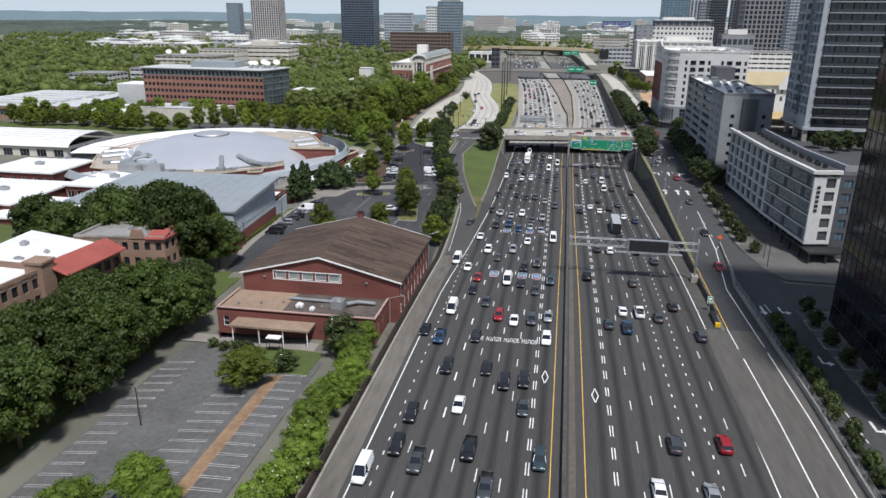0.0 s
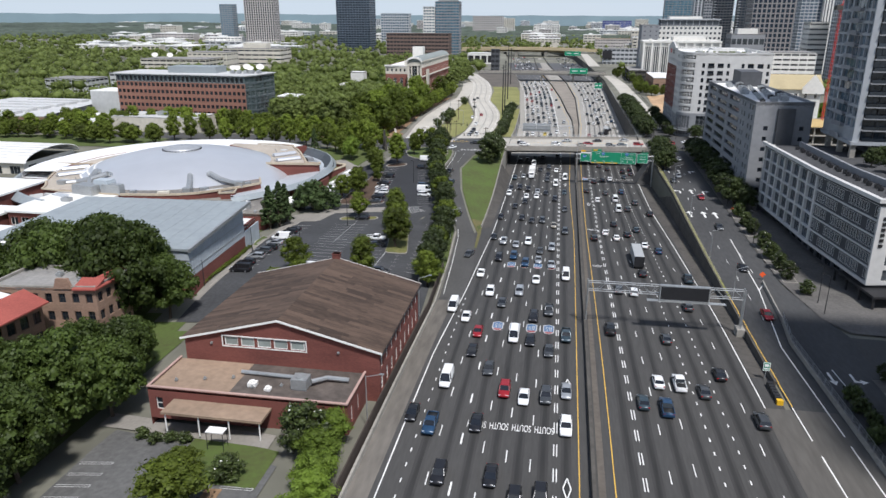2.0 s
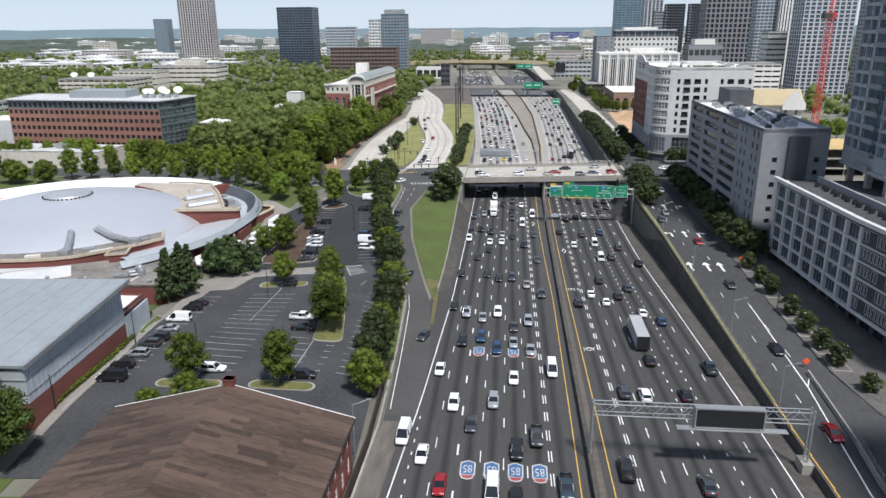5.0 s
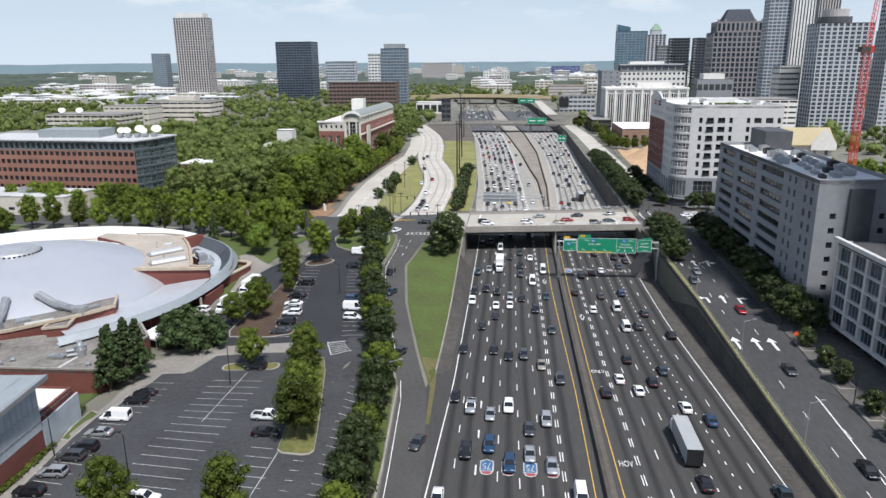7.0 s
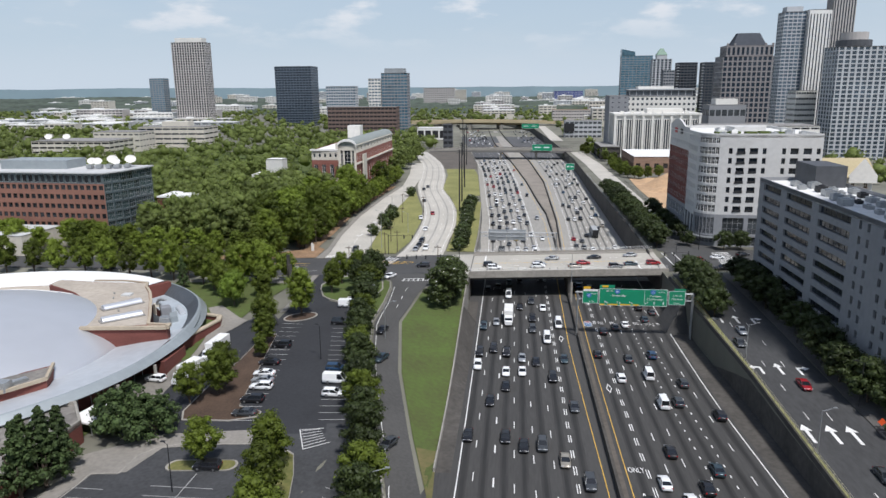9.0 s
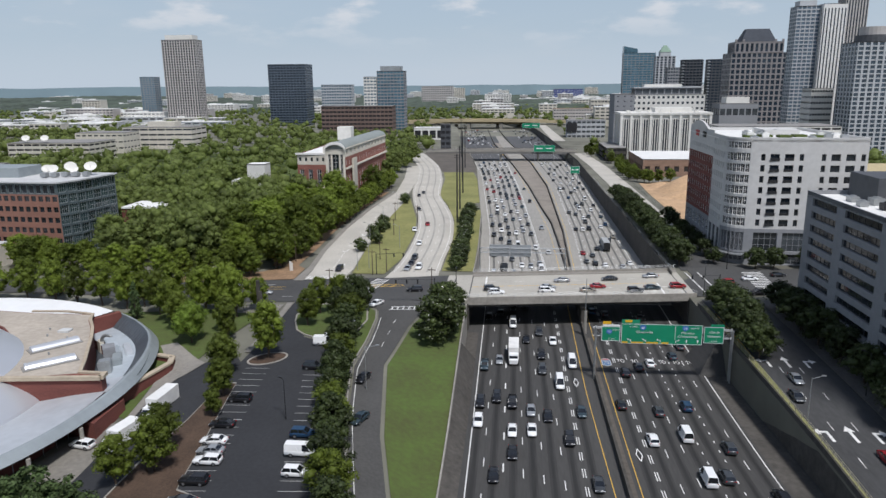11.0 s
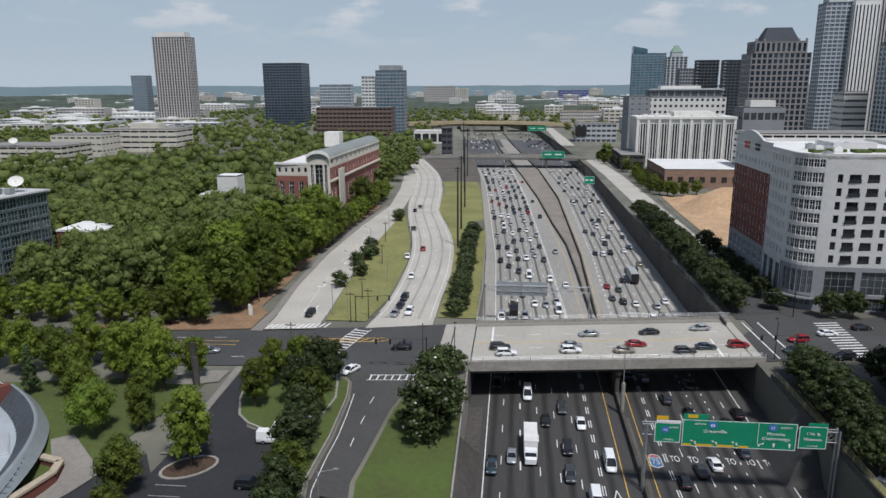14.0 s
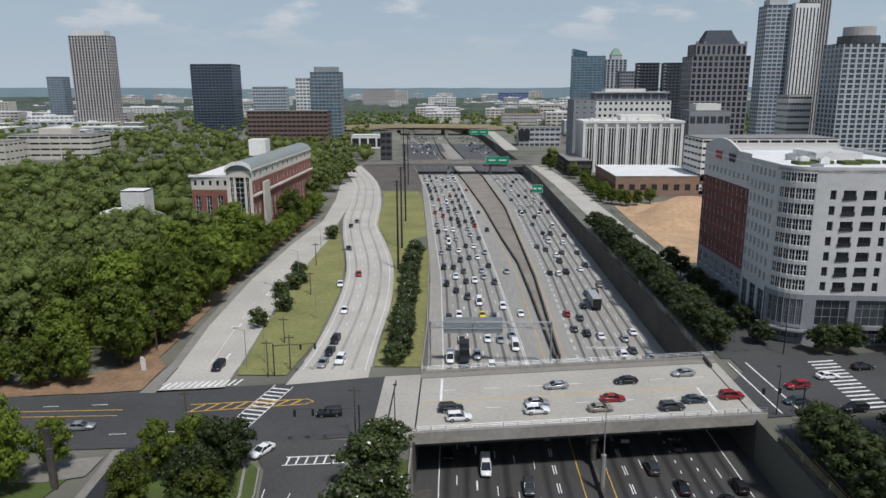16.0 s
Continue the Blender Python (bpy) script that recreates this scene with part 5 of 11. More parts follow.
    facade(root, (w1, v0), (w1, y0), -0.3, 5.2, [(2.0, 3.0), (5.5, 6.5)], [(1.0, 3.9)], BRICK, GLASS_GREY, WHITE_TRIM, (2, 3), name="wing_wall")
    facade(root, (w0, y0), (w0, v0), -4, 5.2, [], [], BRICK, name="wing_wall")
    for a, b, mat in ((w0, w0 + 13.5, ROOF_TAN), (w0 + 13.5, w1, WING_ROOF)):
        slab(root, [(a, v0), (b, v0), (b, y0), (a, y0)], 4.7, 4.95, mat, "wing_roof")
    cop = Mesh()
    for p, q in (((w0 - 0.1, v0 - 0.12), (w1 + 0.1, v0 + 0.3)), ((w1 - 0.3, v0 + 0.3), (w1 + 0.1, y0)), ((w0 - 0.1, v0 + 0.3), (w0 + 0.3, y0))):
        cop.box((p[0], p[1], 5.2), (q[0], q[1], 5.4))
    part("coping", cop, material("pinkish_coping", (0.42, 0.28, 0.24), 0.85, vary=0.15), root)
    slab(root, [(-62, 115.4), (-45.5, 115.4), (-45.5, 119.5), (-62, 119.5)], 3.1, 3.5, ROOF_TAN, "canopy", "flat tan entrance canopy")
    for x in (-61.5, -56, -51, -46):
        p = Mesh()
        p.beam((x, 115.8, -0.4), (x, 115.8, 3.1), 0.12)
        part("canopy_post", p, WHITE_TRIM, root)
    slab(root, [(-53.2, 112.6), (-50.4, 112.6), (-50.4, 114.2), (-53.2, 114.2)], 2.6, 2.75, WHITE_TRIM, "awning", "small white entrance awning")
    for x, y in ((-53.1, 112.7), (-50.5, 112.7), (-53.1, 114.1), (-50.5, 114.1)):
        p = Mesh()
        p.beam((x, y, -0.2), (x, y, 2.6), 0.05)
        part("awning_post", p, DARK_METAL, root)
    roof_unit(root, -42.2, 124.0, 4.95, 2.6, 2.4, 1.9)
    roof_unit(root, -50.0, 123.0, 4.95, 1.4, 1.2, 0.8, WHITE_TRIM)
    roof_unit(root, -47.0, 122.0, 4.95, 1.0, 1.0, 0.6, WHITE_TRIM)
    for i in range(6):
        roof_unit(root, -63.0 + 4.4 * i, 122.4 + 1.2 * (i % 3), 4.95, 0.5, 0.5, 0.35, STEEL)
    d = Mesh()
    d.beam((-53.5, 126.5, 5.4), (-44.0, 126.2, 5.4), 0.35, sides=8)
    d.beam((-44.0, 126.2, 5.4), (-42.8, 124.6, 5.9), 0.35, sides=8)
    d.beam((-40.6, 124.4, 5.9), (-38.6, 126.4, 5.7), 0.4, sides=8)
    d.beam((-38.6, 126.4, 5.7), (-35, 126.6, 5.5), 0.4, sides=8)
    part("roof_duct", d, STEEL, root, "galvanised roof ducts")
    for x in (x0 + 5, x1 - 7):
        l = Mesh()
        l.box((x - 0.2, y0 - 0.3, 8.3), (x + 0.2, y0 - 0.01, 8.6))
        part("flood_light", l, STEEL, root)
    return root


gymnasium()


def wedge_roof(root, name, corners, mat, thick=0.3, label=""):
    """A sloping roof plate on four (x, y, z) corners, counter-clockwise."""
    m = Mesh()
    m.hexa([(x, y, z - thick) for x, y, z in corners], corners)
    return part(name, m, mat, root, label)


# brown brick school blocks with red tiled eaves
def brick_school():
    root = thing("school_building", (0, 0, 0), "old brown brick school block with white roof and red tiled eaves", "building")
    A, B, C, D = (-118.5, 112.0), (-106.5, 118.0), (-103.0, 141), (-131, 146)
    P, Q, R_, S = (-132, 102), (-107.2, 101), (-105.3, 121.5), (-128, 123)
    facade(root, P, Q, -6, 10.2, spans(24.8, 9, 1.5), floors(-5, 4, 3.7, 2.2, 0.9), BRICK_BROWN, GLASS_DARK, DARK_METAL, (2, 2), label="brown brick front with rows of dark windows")
    facade(root, Q, R_, -6, 10.2, spans(20.6, 8, 1.5), floors(-5, 4, 3.7, 2.2, 0.9), BRICK_BROWN, GLASS_DARK, DARK_METAL, (2, 2))
    facade(root, R_, (-101.8, 141), -6, 9.0, spans(19.8, 7, 1.7), floors(-5, 3, 4.2, 2.4, 1.0), BRICK_BROWN, GLASS_DARK, DARK_METAL, (2, 2))
    slab(root, [P, Q, R_, S], 9.2, 9.6, ROOF_WHITE, "roof", "white membrane roof")
    ring_wall(root, [P, Q, R_, S], 9.6, 10.9, 0.5, BRICK_BROWN)
    slab(root, [S, R_, (-105.2, 139.5), (-129, 146)], 9.6, 10.0, ROOF_WHITE, "roof", "white membrane roof")
    wedge_roof(root, "tiled_eave", [(-101.0, 121.5, 8.9), (-99.6, 140.5, 8.9), (-104.6, 140.5, 11.2), (-106.6, 121.5, 11.2)], ROOF_RED, label="red tiled eave roof")
    t = Mesh()
    t.box((-108.5, 118.6, -5), (-104.4, 122.4, 12.0))
    t.box((-108.8, 118.3, 12.0), (-104.1, 122.7, 12.5))
    part("stair_tower", t, BRICK_BROWN, root)
    roof_unit(root, -122, 135, 10.0, 1.5, 1.5, 0.9)
    roof_unit(root, -113, 131, 10.0, 1.0, 1.0, 0.6)
    roof_unit(root, -116, 126, 10.0, 2.2, 0.9, 0.5)


brick_school()


def brick_annex():
    root = thing("school_building", (0, 0, 0), "brown brick school wing with grey roof and red tiled eaves", "building")
    A, B, C, D = (-114, 141.5), (-92.2, 144.4), (-91.6, 154.4), (-114, 154.4)
    facade(root, A, B, -6, 10.6, spans(21.9, 8, 1.4), floors(-5, 4, 3.8, 2.0, 1.0), BRICK_BROWN, GLASS_DARK, DARK_METAL, (2, 2))
    facade(root, B, C, -6, 10.6, spans(10.0, 4, 1.4), floors(-5, 4, 3.8, 2.0, 1.0), BRICK_BROWN, GLASS_DARK, DARK_METAL, (2, 2))
    slab(root, [A, B, C, D], 10.0, 10.4, ROOF_GREY, "roof", "dark grey gravel roof")
    ring_wall(root, [A, B, C, D], 10.5, 11.0, 0.4, CONC, "coping", "pale stone coping")
    g = Mesh()
    g.hexa([(-100.4, 143.1, 10.4), (-96.6, 143.6, 10.4), (-96.6, 144.2, 10.4), (-100.4, 143.7, 10.4)], [(-99.6, 143.2, 12.6), (-97.4, 143.5, 12.6), (-97.4, 144.1, 12.6), (-99.6, 143.8, 12.6)])
    part("gable", g, BRICK_BROWN, root)
    wedge_roof(root, "tiled_eave", [(-96.4, 143.2, 10.6), (-91.8, 143.8, 10.6), (-91.8, 147.4, 11.8), (-96.4, 146.8, 11.8)], ROOF_RED)
    wedge_roof(root, "tiled_eave", [(-91.7, 143.8, 10.6), (-91.1, 154.6, 10.6), (-93.6, 154.6, 11.6), (-94.2, 146.6, 11.6)], ROOF_RED)
    roof_unit(root, -104, 150, 10.4, 1.2, 1.2, 0.7)
    roof_unit(root, -98, 148, 10.4, 0.9, 0.9, 0.5)


brick_annex()


# metal-clad hall
def metal_hall():
    root = thing("sports_hall", (0, 0, 0), "blue-grey metal-clad hall on a brick base with pale metal roof", "building")
    A, B, C, D = (-138, 169.0), (-87.6, 171.8), (-89.4, 205.0), (-131.5, 199.0)
    facade(root, A, B, -3.5, 2.9, [], [], BRICK, name="brick_base")
    facade(root, B, C, -3.5, 2.9, [], [], BRICK, name="brick_base")
    facade(root, A, B, 2.9, 9.7, [], [], METAL_SIDING)
    facade(root, C, D, -3.5, 12.2, [], [], METAL_SIDING)
    side = Mesh()
    side.face([(*B, 2.9), (*C, 2.9), (*C, 12.4), (*B, 9.7)])
    part("wall", side, METAL_SIDING, root, "blue-grey metal wall rising to one end")
    m = Mesh()
    for i in range(24):
        f = i / 24
        x, y = B[0] + (C[0] - B[0]) * f, B[1] + (C[1] - B[1]) * f
        m.box((x + 0.02, y - 0.05, 2.95), (x + 0.1, y + 0.05, 9.6 + 2.6 * f))
    part("siding_seams", m, METAL_SIDING, root)
    bands = Mesh()
    for z in (4.4, 7.0):
        for (p, q) in ((A, B), (B, C)):
            u = (Vector(q) - Vector(p)).normalized()
            n = Vector((u.y, -u.x)) * 0.09
            bands.hexa([(p[0], p[1], z), (q[0], q[1], z), (q[0] + n.x, q[1] + n.y, z), (p[0] + n.x, p[1] + n.y, z)][::-1], [(p[0], p[1], z + 0.25), (q[0], q[1], z + 0.25), (q[0] + n.x, q[1] + n.y, z + 0.25), (p[0] + n.x, p[1] + n.y, z + 0.25)][::-1])
    part("siding_band", bands, STEEL, root)
    roof = Mesh()
    n = 26
    for i in range(n):
        f, g = i / n, (i + 1) / n
        lerp = lambda p, q, k: (p[0] + (q[0] - p[0]) * k, p[1] + (q[1] - p[1]) * k)
        a, b = lerp((-138, 168.4), (-87.1, 171.4), f), lerp((-138, 168.4), (-87.1, 171.4), g)
        c, d = lerp((-132.8, 199.4), (-87.4, 205.4), g), lerp((-132.8, 199.4), (-87.4, 205.4), f)
        dz = 0.05 * (i % 2)
        za, zb = 10.0 + 1.1 * (1 - f), 10.0 + 1.1 * (1 - g)
        roof.hexa([(*a, za - 0.5), (*b, zb - 0.5), (*c, zb + 2.3), (*d, za + 2.3)], [(*a, za + dz), (*b, zb + dz), (*c, zb + 2.7 + dz), (*d, za + 2.7 + dz)])
    part("roof", roof, METAL_ROOF, root, "pale grey metal roof in long sheets")
    gutter = Mesh()
    gutter.hexa([(-87.5, 171.3, 9.3), (-86.9, 171.3, 9.3), (-87.2, 205.5, 12.0), (-87.8, 205.5, 12.0)], [(-87.5, 171.3, 10.1), (-86.9, 171.3, 10.1), (-87.2, 205.5, 12.8), (-87.8, 205.5, 12.8)])
    part("gutter", gutter, STEEL, root)


metal_hall()


# domed arena
AX, AY = -150.5, 282.5


def lathe(root, name, profile, mat, n=96, a0=0.0, a1=2 * math.pi, label="", smooth_=True, sx=1.0):
    m = Mesh()
    full = abs(a1 - a0 - 2 * math.pi) < 1e-6
    k = n if full else n + 1
    for r, z in profile:
        for i in range(k):
            t = a0 + (a1 - a0) * i / n
            m.v.append((AX + sx * r * math.cos(t), AY + r * math.sin(t), z))
    for j in range(len(profile) - 1):
        for i in range(n):
            b = (i + 1) % k
            m.f.append((j * k + i, j * k + b, (j + 1) * k + b, (j + 1) * k + i))
            m.m.append(0)
    return part(name, m, mat, root, label, flat=not smooth_)


FAN_ROOF = material("beige_gravel_roof", (0.40, 0.35, 0.29), 0.9, vary=0.2, grain=0.8, coarse=0.1)


def polar(r, deg, z):
    return (AX + r * math.cos(radians(deg)), AY + r * math.sin(radians(deg)), z)


def rise(r):
    """Height of the dome's skin at a distance from its middle."""
    return 1.3 + 10.4 * max(0.0, 1 - (r / 41.5) ** 2) ** 0.72


def ring(root, name, profile, mat, a0, a1, label="", n=None):
    """A part of a turned ring; past 50 m it draws in a little towards the south-east."""
    n = n or max(8, int(abs(a1 - a0) / 2.5))
    m = Mesh()
    for r, z in profile:
        for i in range(n + 1):
            a = a0 + (a1 - a0) * i / n
            back = 2.6 * smooth(42, 12, a) * smooth(-70, -30, a) if a < 90 else 0.0
            m.v.append(polar(r - back * min(1.0, max(0.0, (r - 44) / 10)), a, z))
    for j in range(len(profile) - 1):
        for i in range(n):
            k = j * (n + 1) + i
            m.f.append((k, k + 1, k + n + 2, k + n + 1))
            m.m.append(0)
    return part(name, m, mat, root, label, flat=len(profile) > 3)


def fan_solid(root, name, corners, z0, z1, mat, label=""):
    """An upright solid over a ring of (r, degrees) corners, counter-clockwise."""
    m = Mesh()
    k = len(corners)
    m.v += [polar(r, a, z0) for r, a in corners] + [polar(r, a, z1) for r, a in corners]
    m.f += [tuple(range(k, 2 * k)), tuple(reversed(range(k)))] + [(i, (i + 1) % k, k + (i + 1) % k, k + i) for i in range(k)]
    m.m += [0] * (k + 2)
    return part(name, m, mat, root, label)


def coping(root, line, z, w=0.7, h=0.35, mat=None):
    """A pale parapet cap along (r, degrees) points."""
    m = Mesh()
    pts = [Vector(polar(r, a, 0)).to_2d() for r, a in line]
    for p, q in zip(pts, pts[1:]):
        d = (q - p).normalized()
        s = Vector((-d.y, d.x)) * w / 2
        m.hexa([(*(p - s), z), (*(q - s), z), (*(q + s), z), (*(p + s), z)], [(*(p - s), z + h), (*(q - s), z + h), (*(q + s), z + h), (*(p + s), z + h)])
    return part("coping", m, mat or TAN_COPING, root, "tan stone coping")


def long_skylight(root, a, b, z):
    """A half-round silver skylight between two points, on a low kerb."""
    a, b = Vector((*a, 0)), Vector((*b, 0))
    d = (b - a).normalized()
    s = Vector((-d.y, d.x, 0))
    m = Mesh()
    rows = [(-1.3, 0.0), (-1.3, 0.5), (-0.95, 1.0), (-0.4, 1.25), (0.4, 1.25), (0.95, 1.0), (1.3, 0.5), (1.3, 0.0)]
    for p in (a, b):
        m.v += [tuple(p + s * u + Vector((0, 0, z + v))) for u, v in rows]
    k = len(rows)
    m.f += [(i, i + 1, k + i + 1, k + i) for i in range(k - 1)] + [tuple(range(k)), tuple(reversed(range(k, 2 * k)))]
    m.m += [0] * (k + 1)
    ob = part("skylight", m, DOME_METAL, root, "long silver roof skylight")
    kerb = Mesh()
    lo = [a - d * 0.5 - s * 1.6, b + d * 0.5 - s * 1.6, b + d * 0.5 + s * 1.6, a - d * 0.5 + s * 1.6]
    kerb.hexa([(p.x, p.y, z - 0.1) for p in lo], [(p.x, p.y, z + 0.25) for p in lo])
    part("skylight_kerb", kerb, ROOF_GREY, root)
    return ob


TAN_COPING = material("tan_stone_coping", (0.42, 0.35, 0.26), 0.85, vary=0.2, grain=1.0, coarse=0.2)
CANOPY_METAL = material("pale_canopy_metal", (0.52, 0.54, 0.56), 0.45, 0.3, vary=0.12, grain=0.5, coarse=0.05)
YARD_METAL = material("dark_ribbed_metal", (0.085, 0.096, 0.108), 0.5, 0.3, vary=0.25, grain=0.6, coarse=0.1)


def arena():
    root = thing("arena", (0, 0, 0), "round brick arena under a silver metal dome", "building")
    # drum and dome
    ring(root, "wall", [(50.0, -6), (50.0, 1.2)], BRICK, 6, 355, "red brick ring wall", 110)
    ring(root, "window_ring", [(51.6, -2.6), (51.6, 0.9)], GLASS_DARK, -52, 2, "dark glass entrance wall")
    for i in range(16):
        p = Mesh()
        c, d = polar(51.75, -51 + 3.4 * i, 0), polar(51.75, -51 + 3.4 * i, 0)
        p.beam((c[0], c[1], -2.6), (d[0], d[1], 0.9), 0.09, sides=4)
        part("mullion", p, STEEL, root)
    dome = [(41.5 * math.cos(math.pi / 2 * i / 22), 0) for i in range(23)]
    dome = [(r, rise(r)) for r, _ in dome if r > 6.6] + [(6.6, rise(6.6)), (0.2, rise(0))]
    lathe(root, "dome", dome, DOME_METAL, n=128, label="smooth silver metal dome")
    lathe(root, "oculus", [(7.0, 11.0), (7.0, 12.0), (6.2, 12.45), (0.1, 12.75)], OCULUS, n=48, label="raised round vent on the dome")
    for i in range(36):
        c = polar(7.02, 10 * i, 0)
        v = Mesh()
        v.box((c[0] - 0.28, c[1] - 0.28, 11.15), (c[0] + 0.28, c[1] + 0.28, 11.85))
        part("vent_slot", v, BLACK, root)
    for k, (r_, a0, a1) in enumerate(((36, 64, 118), (33.5, 66, 112), (31, 70, 104), (37, 196, 236), (34.5, 194, 232), (32, 192, 224))):
        z_ = rise(r_)
        ring(root, "seam", [(r_ + 0.35, z_ - 0.12), (r_ + 0.3, z_ + 0.1), (r_ - 0.3, z_ + 0.24), (r_ - 0.35, z_ + 0.05)], WHITE_TRIM, a0, a1, "pale raised seam")
    # canopy over the entrance: a thin roof with a sloped silver edge
    TOP = [(40.2, 1.25), (44.0, 1.9), (50.0, 2.7), (57.4, 3.5)]
    EDGE = [(57.4, 3.5), (57.7, 3.65), (58.1, 3.5), (59.5, 2.2), (59.2, 1.9)]
    ring(root, "canopy_roof", TOP, CANOPY_METAL, -44, 6, "pale metal roof of the canopy")
    rim_ = [(59.5, 4.38), (59.8, 4.45), (60.1, 4.3), (61.7, 2.5), (61.2, 2.1)]
    m = Mesh()
    for k in range(5):
        for i in range(53):
            a = -46 + 2.0 * i
            f = smooth(-6, 22, a)
            r, z = EDGE[k][0] * (1 - f) + rim_[k][0] * f, EDGE[k][1] * (1 - f) + rim_[k][1] * f
            m.v.append(polar(r - 2.6 * smooth(42, 12, a) * smooth(-70, -30, a), a, z))
    for k in range(4):
        for i in range(52):
            j = k * 53 + i
            m.f.append((j, j + 1, j + 54, j + 53))
            m.m.append(0)
    part("canopy_edge", m, METAL_ROOF, root, "sloped silver edge of the canopy, raised round the yard")
    ring(root, "canopy_soffit", [(59.2, 1.9), (50.0, 1.2)], METAL_SIDING, -46, 58, "grey canopy soffit")
    for a in (-41, -29, -17.5, -6):
        p = Mesh()
        x, y, _ = polar(56.8, a, 0)
        p.beam((x, y, -3.0), (x, y, 1.6), 0.38, sides=10)
        part("canopy_column", p, CONC, root, "pale concrete column")
    # raised rim round the service yard
    ring(root, "yard_slope", [(59.5, 4.38), (58.9, 3.9), (53.4, -1.0), (46.0, -1.2)], YARD_METAL, 14, 58, "dark ribbed metal slope inside the rim", 30)
    ring(root, "yard_roof", [(59.0, 3.9), (58.2, 3.4), (52.0, 2.7), (48.0, 2.5)], CANOPY_METAL, 6, 14, "pale metal roof beside the yard", 8)
    ribs = [Mesh() for _ in range(30)]
    for i, rib in enumerate(ribs):
        t = 14.5 + 43 * i / 29
        rib.beam(polar(58.95, t, 3.98), polar(53.5, t, -0.85), 0.1, sides=4)
        part("rib", rib, YARD_METAL, root)
    for a, r, sx, sy, sz, mt in ((40, 51.5, 7.0, 2.4, 4.2, METAL_SIDING), (33, 50.4, 3.6, 2.6, 5.4, GREY_WALL), (29, 52.0, 5.0, 2.0, 4.0, METAL_ROOF), (23, 50.0, 2.6, 2.6, 5.2, STEEL), (47, 50.6, 2.2, 1.6, 3.0, CREAM_WALL), (36, 54.5, 8.0, 1.6, 3.2, CANOPY_METAL)):
        x, y, _ = polar(r, a, 0)
        unit = Mesh()
        unit.box((-sx / 2, -sy / 2, -1.2), (sx / 2, sy / 2, -1.2 + sz))
        unit.box((-sx / 2 + 0.2, -sy / 2 + 0.2, -1.2 + sz), (sx / 2 - 0.2, sy / 2 - 0.2, -1.0 + sz))
        ob = part("yard_unit", unit, mt, root)
        ob.matrix_local = Matrix.Translation((x, y, 0)) @ Matrix.Rotation(radians(a + 90), 4, "Z")
    bend = Mesh()
    for i in range(8):
        a, b = math.pi * i / 8, math.pi * (i + 1) / 8
        c = polar(51.5, 45, 0)
        bend.beam((c[0] + 1.5 * math.cos(a), c[1], 2.0 + 1.5 * math.sin(a)), (c[0] + 1.5 * math.cos(b), c[1], 2.0 + 1.5 * math.sin(b)), 0.4, sides=8)
    part("yard_duct", bend, STEEL, root, "bent silver duct")
    # flat roofs that cut into the dome: one over the east side, its twin over the west
    for turn in (0, 180):
        outer = [(54.2, 6), (54.0, 8.6), (48.6, 9.6), (47.2, 18), (46.6, 26), (47.2, 36), (48.6, 45), (50.2, 53), (52.4, 57)]
        inner = [(40, 90), (35.2, 70), (33.0, 56), (32.0, 42), (31.6, 28), (32.2, 14), (33.4, 6)]
        zr = 6.0 if turn == 0 else 4.6
        line = [(r, a + turn) for r, a in outer]
        fan_solid(root, "fan_roof", line + [(r, a + turn) for r, a in ((46, 74), (45.5, 90))] + [(r, a + turn) for r, a in inner], -1.2, zr, BRICK, "red brick block cut into the dome")
        fan_solid(root, "fan_gravel", [(r - 0.5, a + turn) for r, a in outer[2:]] + [(r, a + turn) for r, a in ((45.6, 74), (45.1, 90))] + [(r + 0.4, a + turn) for r, a in inner[:-1]] + [(33.6, 7.2 + turn)], zr, zr + 0.06, FAN_ROOF, "tan gravel fan-shaped roof")
        coping(root, [(r, a + turn) for r, a in ((33.4, 6), (44, 6), (54.2, 6), (54.0, 8.6))], zr - 0.05, 1.0, 0.75)
        coping(root, [(54.0, 8.6 + turn), (48.6, 9.8 + turn)], zr - 0.05, 0.8, 0.5)
        coping(root, [(r, a + turn) for r, a in outer[2:]], zr - 0.05, 0.7, 0.45)
        coping(root, [(r, a + turn) for r, a in ((52.4, 57), (50, 66), (46.5, 76))], zr - 0.05, 0.8, 0.4)
        for s0, s1 in (((36.5, 14), (45.0, 20)), ((35.2, 31), (44.5, 35))):
            p, q = polar(s0[0], s0[1] + turn, 0)[:2], polar(s1[0], s1[1] + turn, 0)[:2]
            long_skylight(root, p, q, zr + 0.06)
        hatch = Mesh()
        c = polar(43, 47 + turn, 0)
        hatch.box((c[0] - 1.3, c[1] - 1.1, zr), (c[0] + 1.3, c[1] + 1.1, zr + 0.5))
        part("roof_hatch", hatch, ROOF_PALE, root)
        for i in range(5):
            b = Mesh()
            c = polar(39 + 1.7 * (i % 3), 26 + 6.5 * i + turn, 0)
            b.beam((c[0], c[1], zr), (c[0], c[1], zr + 0.6), 0.22, sides=8)
            part("vent_pipe", b, STEEL, root)
    # white metal ring round the back
    ring(root, "back_ring", [(45.5, 4.0), (46.5, 5.0), (57.6, 5.6), (58.4, 5.0), (58.0, 3.2), (50.0, 2.2)], BACK_METAL, 57, 204, "white metal ring roof round the back", 60)
    fan_solid(root, "ring_end_wall", [(59.0, 55.8), (59.0, 57.4), (46.0, 57.4), (46.0, 55.8)], -1.2, 5.2, BRICK, "red brick end wall of the ring roof")
    ring(root, "back_ledge", [(45.6, 4.2), (39.0, 3.3)], FAN_ROOF, 88, 186, "tan ledge beside the dome", 40)
